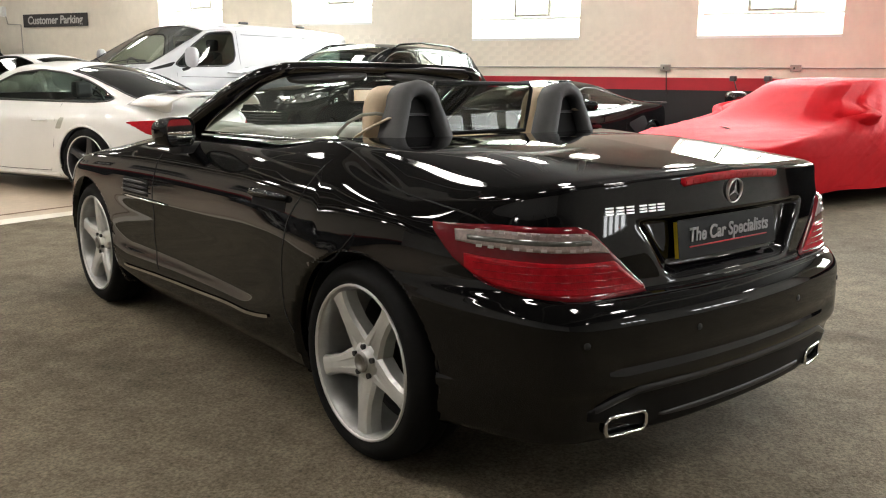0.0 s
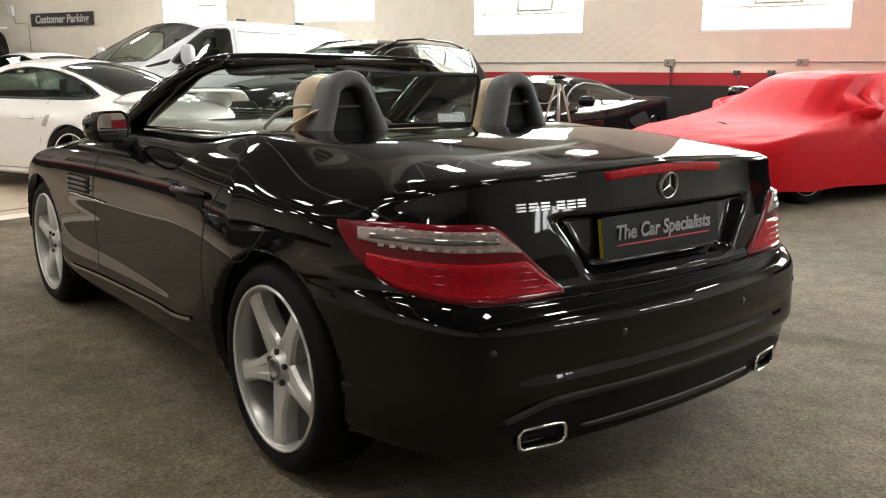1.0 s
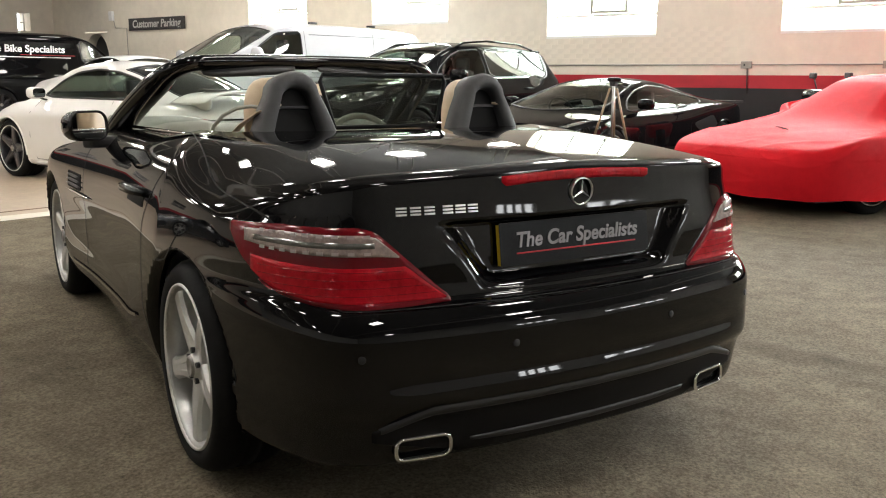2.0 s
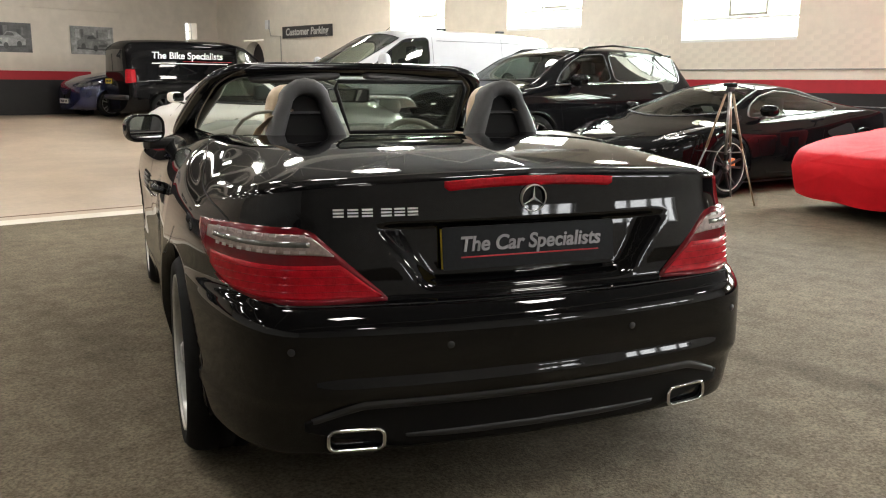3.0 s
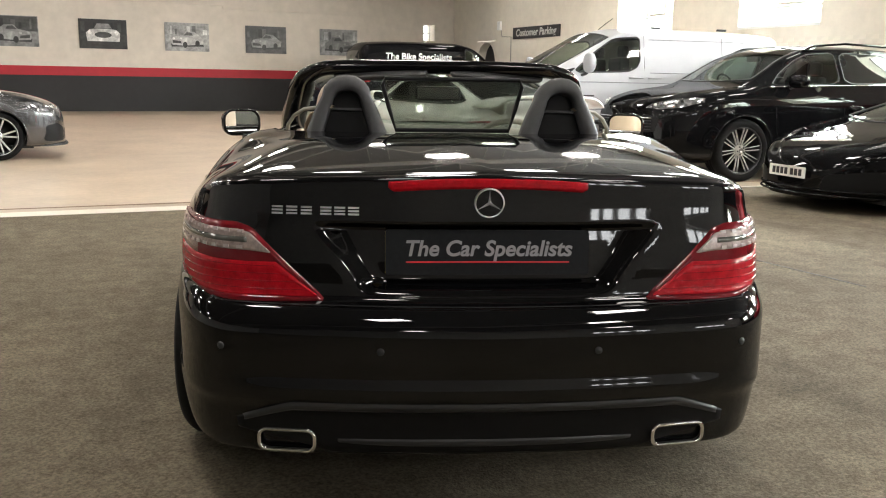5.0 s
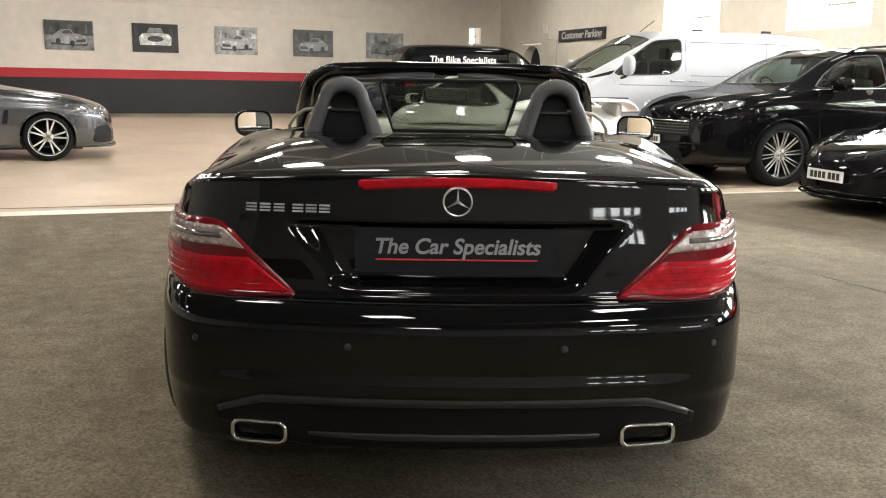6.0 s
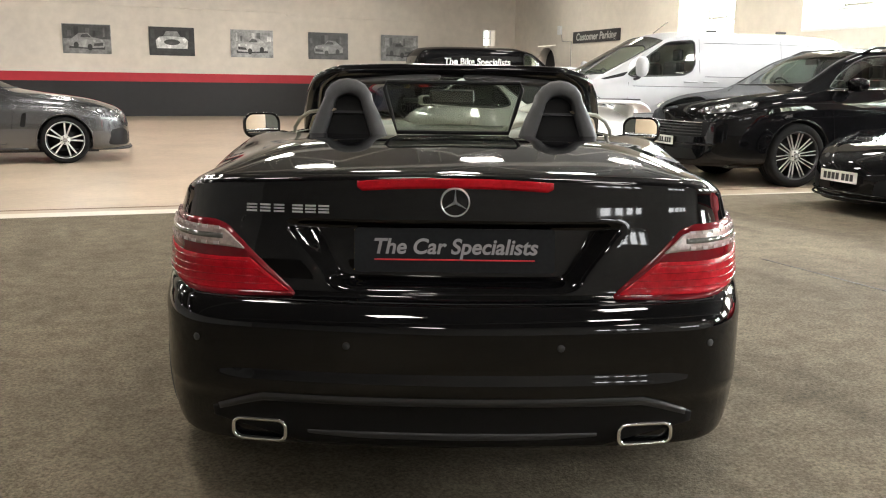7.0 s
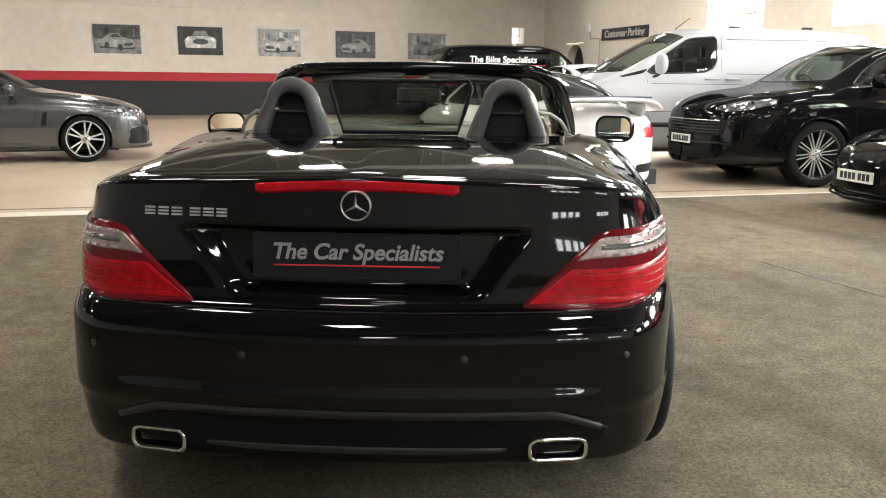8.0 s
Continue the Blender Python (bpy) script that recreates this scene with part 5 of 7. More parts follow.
def loft_car(name, label, m, sh, paint, hubs, wheel, arch_r, regions, cabin, turn=11, gaps=(), seals=BLACK_PLASTIC, lip=None):
    """cabin: floor of the glass, y of the seats, y of the dashboard, height of the headrests."""
    car = thing(name, m, label, "van" if "van" in name else "car")
    a, L = sh.a, sh.L
    lines = [[sh.flank(y, z, (0, 5), s, 0.0005) for y, z in g] for g in gaps for s in (-1, 1)]
    rims = {}
    for r, g in enumerate(regions):
        if g["rim"]:
            poly = g["poly"]
            dense = [(p[0] + (q[0] - p[0]) * t / 4, p[1] + (q[1] - p[1]) * t / 4) for p, q in zip(poly, poly[1:] + poly[:1]) for t in range(4)]
            if g["view"] == "side":
                rims[r] = [(s, [sh.flank(y, z, g["k"], s) for y, z in dense]) for s in (-1, 1)]
            elif g["view"] == "top":
                right = [(x, y) for x, y in dense if x > 0]
                rims[r] = [(0, [sh.top_at(x, y) for x, y in right] + [sh.top_at(-x, y) for x, y in right[::-1]])]
    arcs = [(s, [sh.flank(y + arch_r * math.cos(w), z + arch_r * math.sin(w), (0, 5), s, 0.001) for w in np.linspace(-0.15, math.pi + 0.15, 40) if z + arch_r * math.sin(w) > 0.2]) for y, z in hubs for s in (-1, 1)]
    owner = sh.cut(hubs, arch_r, regions)
    part("body", sh.skin(owner == -1), paint, car)
    for r, g in enumerate(regions):
        for s in ((-1, 1),) if g["one"] else ((-1,), (1,)):
            me = sh.skin(owner == r, s)
            ob = part(g["name"], me, g["mat"], car, g["label"])
            if g["glass"]:
                ob.visible_shadow = False
            for side, pts in rims.get(r, ()):
                if side == 0 or side == s[0]:
                    part("seal", tube(pts, g["rim"], 6, closed=True), seals, ob)
    for s, pts in arcs:
        part("arch_lip", tube(pts, 0.011, 6), lip or paint, car)
    for pts in lines:
        part("panel_gap", tube(pts, 0.0028, 4), GAP, car)
    places = [(s, y, z, a - wheel[2] / 2 - 0.02) for y, z in hubs for s in (-1, 1)]
    add_wheels(car, wheel_meshes(*wheel), places, turn=turn)
    wheel_wells(car, places, arch_r, 0.3)
    lo = float(sh.V[len(sh.y) // 2, 0, 2])
    part("underbody", boxed(-a * 0.78, a * 0.78, 0.30, L - 0.45, lo - 0.02, lo + 0.14), BLACK_PLASTIC, car)
    zt, ys, yd, zh = cabin
    part("cabin_tub", boxed(-a * 0.74, a * 0.74, max(0.4, ys - 0.9), yd, lo + 0.15, zt - 0.25, bevel=0.05), BLACK_PLASTIC, car)
    for s in (-1, 1):
        part("seat_back", boxed(-0.23, 0.23, ys - 0.10, ys + 0.06, zt - 0.3, zh - 0.18, bevel=0.06), BLACK_PLASTIC, car, "", pose(s * a * 0.40, 0, 0))
        part("headrest", boxed(-0.11, 0.11, ys - 0.12, ys - 0.03, zh - 0.17, zh, bevel=0.04), BLACK_PLASTIC, car, "", pose(s * a * 0.40, 0, 0))
    ring = [(0.18 * math.cos(w), 0, 0.18 * math.sin(w)) for w in np.linspace(0, 2 * math.pi, 25)[:-1]]
    part("steering_wheel", tube(ring, 0.015, 6, closed=True), BLACK_PLASTIC, car, "", pose(a * 0.40, yd - 0.35, zt - 0.02, -25, 0, 0))
    part("dashboard", boxed(-a * 0.74, a * 0.74, yd - 0.30, yd + 0.22, zt - 0.2, zt - 0.02, bevel=0.04), BLACK_PLASTIC, car)
    return car


def plate_bars(car, m, mat, chars=7, w=0.50, h=0.105, name="number_plate"):
    """A number plate with plain bars in place of its characters."""
    pl = part(name, slab(rounded(w, h, 0.008, 3), 0.008), mat, car, "number plate with dark bars", m)
    bw = w * 0.80 / chars
    for i in range(chars):
        x = -w * 0.40 + bw * (i + 0.5) + (0.012 if i > 3 else -0.012)
        part("plate_bar", boxed(x - bw * 0.36, x + bw * 0.36, -0.003, 0.0, -h * 0.30, h * 0.30), INK, pl)
    return pl


def side_mirror(car, x, y, z, mat, w=0.20, h=0.13, arm=BLACK_PLASTIC, tall=False):
    """A pair of rounded door mirrors on stalks."""
    for s in (-1, 1):
        b = part("door_mirror", puff(-w / 2, w / 2, -0.02, 0.10, -h / 2, h / 2, 3.0, 20), mat, car, "", pose(s * x, y, z, 0, 0, s * -12))
        part("mirror_glass", slab(rounded(w * 0.82, h * 0.76, h * 0.3, 5), 0.003), MIRROR, b, "", pose(0, -0.022, 0))
        q = -s * (w * 0.5)
        part("mirror_arm", tube([(q * 0.3, 0.03, -h * 0.38), (q, 0.02, -h * 0.55), (q * 1.7, 0.03, -h * 0.62)], 0.03 if tall else 0.016, 8, flat=0.7), arm, b)


def by_wheel(x, y, heading, lx, ly, z=0.0):
    """Pose of a car whose wheel at local (lx, ly) stands at (x, y)."""
    return pose(x, y, z, 0, 0, heading) @ pose(-lx, -ly, 0)


def by_nose(x, y, heading, L, z=0.0):
    return pose(x, y, z, 0, 0, heading) @ pose(0, -L, 0)


def handle(car, sh, y, z, mat):
    for s in (-1, 1):
        pts = [sh.flank(y + d, z, (2, 5), s, o) for d, o in ((-0.11, 0.002), (-0.08, 0.022), (0.08, 0.022), (0.11, 0.002))]
        part("door_handle", tube(pts, 0.012, 8, flat=0.8), mat, car)


# white rear-engined coupe
def white_coupe():
    W, L = 1.82, 4.45
    sh = Loft(W, L, (1.15, 2.1, 1.15, 2.4),
              [(0, 0.62), (0.04, 0.76), (0.2, 0.85), (0.5, 0.935), (0.75, 1.01), (1.1, 1.145), (1.5, 1.262), (1.9, 1.322), (2.25, 1.332), (2.55, 1.295), (2.75, 1.225), (3.25, 0.95), (3.5, 0.86), (3.9, 0.77), (4.25, 0.65), (4.4, 0.56), (4.45, 0.46)],
              [(0, 0.58), (0.3, 0.79), (0.7, 0.865), (1.05, 0.90), (1.6, 0.905), (2.6, 0.89), (3.1, 0.87), (3.4, 0.85), (3.8, 0.79), (4.2, 0.66), (4.4, 0.51), (4.45, 0.42)],
              [(0, 0.72), (0.5, 0.64), (1.0, 0.60), (1.6, 0.60), (2.3, 0.61), (2.75, 0.67), (3.2, 0.77), (3.5, 0.74), (4.45, 0.6)],
              [(0, 0.03), (0.5, 0.05), (1.0, 0.08), (1.6, 0.075), (2.3, 0.06), (2.75, 0.09), (3.2, 0.07), (3.5, 0.02), (4.45, 0.03)], 0.14, 0.13)
    side = [(2.86, 0.925), (2.60, 1.10), (2.35, 1.195), (2.0, 1.230), (1.65, 1.200), (1.35, 1.135), (1.08, 1.035), (0.90, 0.955), (0.91, 0.930), (1.05, 0.920)]
    regions = [region("side_window", GLASS_CAR, side, "side", (4.0, 4.96), (0.8, 3.0), "tinted side window", rim=0.012, glass=True),
               screen(sh, 3.20, 2.62, 0.12, "windscreen", GLASS_CAR), screen(sh, 0.62, 1.62, 0.10, "rear_window", GLASS_DARK, 0.04, "dark sloping rear window"),
               region("tail_lamp", LAMP_RED, [(0.40, 0.63), (0.36, 0.70), (0.62, 0.765), (0.775, 0.750), (0.785, 0.738), (0.735, 0.665), (0.70, 0.630), (0.62, 0.615)], "end", (2, 4.6), (-1, 0.62), "red tail lamp"),
               region("headlamp", HEADLAMP, [(0.56, 3.98), (0.60, 4.18), (0.74, 4.10), (0.80, 3.85), (0.70, 3.76)], "top", (3.4, 5.6), (3.6, 4.4), "oval headlamp"),
               region("rear_grille", VALANCE, [(0.30, 0.27), (0.30, 0.36), (0.78, 0.36), (0.80, 0.27)], "end", (0, 3), (-1, 0.6)),
               # flush patch: the intake's soft shading is put into this grey
               region("side_intake", TRIM_GREY, [(1.44, 0.66), (1.38, 0.77), (1.31, 0.77), (1.36, 0.66)], "side", (2, 4))]
    gaps = [[(1.46, 0.90), (1.44, 0.75), (1.47, 0.50), (1.56, 0.24)], [(2.86, 0.885), (2.92, 0.75), (2.92, 0.5), (2.84, 0.24)], [(1.56, 0.24), (2.2, 0.23), (2.84, 0.24)]]
    car = loft_car("sports_coupe", "white sports coupe with a rear wing, parked on tan floor", WHITE_POSE, sh, PAINT_WHITE, [(1.05, 0.335), (3.40, 0.325)], (0.335, 0.262, 0.27, "five", DARK_ALLOY, DARK_ALLOY), 0.362, regions, (0.90, 1.75, 2.75, 1.12), gaps=gaps)
    side_mirror(car, 0.90, 2.70, 0.97, PAINT_WHITE, 0.20, 0.13)
    handle(car, sh, 1.66, 0.735, PAINT_WHITE)
    for s in (1, -1):
        part("wing_post", puff(-0.035, 0.035, 0.26, 0.62, 0.82, 0.995, 3.0, 16), PAINT_WHITE, car, "", pose(s * 0.50, 0, 0))
        part("sill_skirt", tube([sh.flank(y, 0.20, (0, 3), s, 0.004) for y in np.linspace(1.45, 3.0, 9)], 0.022, 6), PAINT_WHITE, car)
    verts = []
    prof = [(0.02, 1.000), (0.03, 1.022), (0.22, 1.034), (0.50, 1.014), (0.56, 1.0), (0.30, 0.985)]
    xs = np.linspace(-0.66, 0.66, 25)
    for x in xs:
        d = 0.10 * abs(x / 0.66) ** 6
        verts += [(x, y + 0.14 * (x / 0.66) ** 2, z - d) for y, z in prof]
    n = len(prof)
    faces = [(i * n + j, (i + 1) * n + j, (i + 1) * n + (j + 1) % n, i * n + (j + 1) % n) for i in range(24) for j in range(n)]
    faces += [tuple(range(n)), tuple(24 * n + k for k in range(n))]
    part("rear_wing", mesh_of("wing", verts, faces), PAINT_WHITE, car, "white fixed rear wing")
    part("wing_edge", boxed(-0.52, 0.52, 0.16, 0.42, 1.024, 1.040, bevel=0.003), BLACK_PLASTIC, car, "black panel on the wing")
    return car


WHITE_POSE = pose(0.27, 7.25, 0, 0, 0, 22.9) @ pose(0.90, -1.05, 0)
white_coupe()


def black_suv():
    W, L = 1.98, 4.66
    sh = Loft(W, L, (0.75, 3.2, 0.95, 2.7),
              [(0, 0.92), (0.05, 1.08), (0.16, 1.20), (0.40, 1.50), (0.52, 1.60), (1.0, 1.665), (1.8, 1.69), (2.35, 1.675), (2.68, 1.60), (3.42, 1.205), (3.65, 1.15), (4.1, 1.085), (4.4, 1.0), (4.57, 0.89), (4.66, 0.72)],
              [(0, 0.85), (0.1, 1.05), (0.5, 1.165), (1.0, 1.175), (2.0, 1.15), (3.0, 1.13), (3.4, 1.11), (3.8, 1.07), (4.2, 0.98), (4.5, 0.84), (4.66, 0.66)],
              [(0, 0.74), (0.5, 0.68), (1.5, 0.69), (2.35, 0.71), (2.8, 0.75), (3.4, 0.82), (3.8, 0.74), (4.66, 0.66)],
              [(0, 0.03), (0.5, 0.05), (1.5, 0.055), (2.35, 0.06), (2.8, 0.08), (3.4, 0.05), (3.8, 0.02), (4.66, 0.03)], 0.24, 0.07)
    front = [(2.00, 1.195), (3.04, 1.165), (2.86, 1.33), (2.62, 1.48), (2.42, 1.555), (2.00, 1.585)]
    back = [(0.86, 1.27), (1.0, 1.215), (1.93, 1.197), (1.93, 1.585), (1.25, 1.565), (1.02, 1.47)]
    regions = [region("side_window", GLASS_CAR, front, "side", (4.0, 4.96), (1.9, 3.2), "clear front window", rim=0.007, glass=True),
               region("side_window", GLASS_DARK, back, "side", (4.0, 4.96), (0.6, 2.0), "dark rear window", rim=0.007, glass=True),
               screen(sh, 3.40, 2.48, 0.16, "windscreen", GLASS_CAR, 0.05, "clear windscreen"), screen(sh, 0.16, 0.50, 0.04, "rear_window", GLASS_DARK, 0.06),
               region("headlamp", HEADLAMP, [(0.50, 0.885), (0.56, 0.935), (0.74, 0.99), (0.93, 1.015), (0.95, 0.96), (0.88, 0.89), (0.70, 0.865)], "end", (2, 4.8), (3.8, 9), "almond-shaped clear headlamp"),
               region("grille", VALANCE, [(-0.02, 0.585), (-0.02, 0.80), (0.60, 0.80), (0.74, 0.76), (0.70, 0.60), (0.62, 0.585)], "end", (0, 4), (3.8, 9), "wide black slatted grille", one=True, soft=False),
               region("lower_intake", VALANCE, [(-0.02, 0.30), (-0.02, 0.44), (0.55, 0.44), (0.62, 0.32)], "end", (0, 3), (3.8, 9), one=True, soft=False)]
    gaps = [[(1.97, 1.15), (1.97, 0.9), (1.95, 0.6), (1.93, 0.36)], [(3.02, 1.12), (3.00, 0.9), (2.96, 0.6), (2.90, 0.36)], [(1.0, 1.16), (1.06, 0.95), (1.24, 0.70), (1.27, 0.5)], [(1.27, 0.36), (2.0, 0.35), (2.9, 0.36)]]
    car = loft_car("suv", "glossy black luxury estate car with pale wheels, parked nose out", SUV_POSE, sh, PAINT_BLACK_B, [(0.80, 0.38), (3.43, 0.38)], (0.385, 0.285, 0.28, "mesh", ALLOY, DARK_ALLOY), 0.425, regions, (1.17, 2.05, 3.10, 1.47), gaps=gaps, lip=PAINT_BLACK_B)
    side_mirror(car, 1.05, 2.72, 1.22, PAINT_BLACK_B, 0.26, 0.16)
    handle(car, sh, 2.10, 1.02, PAINT_BLACK_B)
    handle(car, sh, 1.14, 1.04, PAINT_BLACK_B)
    for z in (0.62, 0.655, 0.69, 0.725, 0.76):
        part("grille_bar", tube([sh.end(x, z, True, 0.010) for x in np.linspace(-0.66, 0.66, 23)], 0.007, 6), BLACK_PLASTIC if z < 0.75 else CHROME, car)
    part("bumper_lip", tube([sh.end(x, 0.50, True, 0.012) for x in np.linspace(-0.80, 0.80, 23)], 0.014, 6), PAINT_BLACK_B, car)
    for s in (1, -1):
        for x, z in ((0.62, 0.915), (0.72, 0.935), (0.81, 0.955)):
            c = sh.end(s * x, z, True, 0.004)
            part("lamp_eye", puff(-0.03, 0.03, -0.010, 0.010, -0.022, 0.022, 2.2, 14), LETTER_WHITE, car, "", Matrix.Translation(c))
        part("roof_rail", tube([Vector((s * 0.67, 0.75, 1.60)), Vector((s * 0.69, 1.1, 1.675)), Vector((s * 0.695, 1.8, 1.70)), Vector((s * 0.70, 2.3, 1.66)), Vector((s * 0.71, 2.45, 1.60))], 0.016, 6), PAINT_BLACK_B, car)
        part("window_trim", tube([sh.flank(y, z, (4, 5), s, 0.004) for y, z in ((0.90, 1.225), (1.2, 1.195), (2.0, 1.178), (2.6, 1.165), (3.06, 1.15))], 0.006, 6), CHROME, car, "bright trim below the windows")
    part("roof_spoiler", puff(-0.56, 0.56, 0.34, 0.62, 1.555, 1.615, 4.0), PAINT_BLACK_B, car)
    plate_bars(car, Matrix.Translation(sh.end(0, 0.525, True, 0.022)) @ pose(0, 0, 0, 0, 0, 180), PLATE_WHITE)
    part("dash_card", slab(rounded(0.18, 0.09, 0.01, 3), 0.004), PLATE_WHITE, car, "white card behind the windscreen", pose(0.10, 3.0, 1.235, 40, 0, 180))
    part("rear_view_mirror", boxed(-0.12, 0.12, 2.62, 2.66, 1.47, 1.54, bevel=0.015), BLACK_PLASTIC, car)
    return car


SUV_POSE = by_wheel(4.03, 8.24, 104.0, -0.86, 3.43)
black_suv()


def black_supercar():
    W, L = 1.93, 4.50
    sh = Loft(W, L, (0.9, 2.8, 1.15, 2.4),
              [(0, 0.72), (0.04, 0.80), (0.2, 0.86), (0.6, 0.925), (1.1, 1.03), (1.6, 1.145), (2.0, 1.195), (2.35, 1.19), (2.65, 1.13), (3.0, 1.01), (3.55, 0.80), (3.9, 0.70), (4.2, 0.61), (4.42, 0.50), (4.50, 0.40)],
              [(0, 0.68), (0.2, 0.80), (0.8, 0.88), (1.2, 0.87), (2.0, 0.80), (2.8, 0.765), (3.2, 0.765), (3.5, 0.745), (3.9, 0.66), (4.3, 0.50), (4.5, 0.35)],
              [(0, 0.7), (0.8, 0.57), (1.5, 0.53), (2.2, 0.56), (2.7, 0.64), (3.4, 0.76), (3.8, 0.70), (4.5, 0.55)],
              [(0, 0.02), (0.8, 0.02), (1.5, 0.05), (2.2, 0.055), (2.7, 0.09), (3.4, 0.05), (3.7, 0.01), (4.5, 0.02)], 0.13, 0.035)
    side = [(3.06, 0.815), (2.80, 0.955), (2.55, 1.05), (2.25, 1.105), (1.95, 1.09), (1.65, 1.03), (1.38, 0.945), (1.45, 0.905), (2.0, 0.86)]
    regions = [region("side_window", GLASS_CAR, side, "side", (4.0, 4.97), (1.2, 3.2), "side window", rim=0.010, glass=True),
               screen(sh, 3.48, 2.48, 0.25, "windscreen", GLASS_CAR, 0.05, "low raked windscreen"), screen(sh, 0.85, 1.65, 0.05, "rear_window", GLASS_DARK, 0.05),
               region("headlamp", HEADLAMP, [(0.86, 3.62), (0.80, 3.80), (0.66, 4.06), (0.55, 4.20), (0.60, 4.02), (0.70, 3.80)], "top", (3.2, 5.8), (3.5, 4.4), "slim swept headlamp"),
               region("tail_lamp", LAMP_DARK_RED, [(0.45, 0.66), (0.45, 0.70), (0.88, 0.70), (0.88, 0.66)], "end", (2, 5), (-1, 0.7)),
               region("front_intake", VALANCE, [(0.36, 0.22), (0.40, 0.36), (0.80, 0.42), (0.88, 0.30), (0.70, 0.20)], "end", (0, 4), (3.7, 9), "black front intake"),
               region("side_intake", VALANCE, [(1.75, 0.66), (1.25, 0.76), (1.12, 0.62), (1.35, 0.46)], "side", (1, 4))]
    gaps = [[(1.72, 0.84), (1.78, 0.66), (1.80, 0.45), (1.72, 0.24)], [(3.00, 0.76), (2.98, 0.6), (2.90, 0.4), (2.76, 0.24)], [(1.72, 0.24), (2.2, 0.23), (2.76, 0.24)]]
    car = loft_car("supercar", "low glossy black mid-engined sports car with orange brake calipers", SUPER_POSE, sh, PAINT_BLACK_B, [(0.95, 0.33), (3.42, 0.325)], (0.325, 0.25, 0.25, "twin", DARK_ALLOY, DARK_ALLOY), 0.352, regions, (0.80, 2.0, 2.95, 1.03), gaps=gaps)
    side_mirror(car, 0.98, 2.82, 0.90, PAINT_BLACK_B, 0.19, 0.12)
    for s in (1, -1):
        part("brake_caliper", boxed(-0.02, 0.04, -0.07, 0.07, -0.05, 0.05, bevel=0.015), ORANGE, car, "orange brake caliper", pose(s * 0.87, 3.31, 0.36))
    plate_bars(car, Matrix.Translation(sh.end(0, 0.36, True, 0.03)) @ pose(0, 0, 0, 0, 0, 180), PLATE_WHITE)
    for z, o in ((0.17, 0.045), (0.215, 0.018)):
        part("front_splitter", tube([sh.end(x, z, True, o) for x in np.linspace(-0.84, 0.84, 27)], 0.011, 6), PAINT_BLACK_B, car)
    part("rear_spoiler", boxed(-0.75, 0.75, 0.02, 0.26, 0.885, 0.91, bevel=0.01), BLACK_PLASTIC, car)
    part("dash_card", slab(rounded(0.15, 0.08, 0.01, 3), 0.004), PLATE_WHITE, car, "white card behind the windscreen", pose(-0.25, 2.95, 0.90, 40, 0, 180))
    return car


SUPER_POSE = by_nose(3.62, 5.95, 104.0, 4.50)
black_supercar()


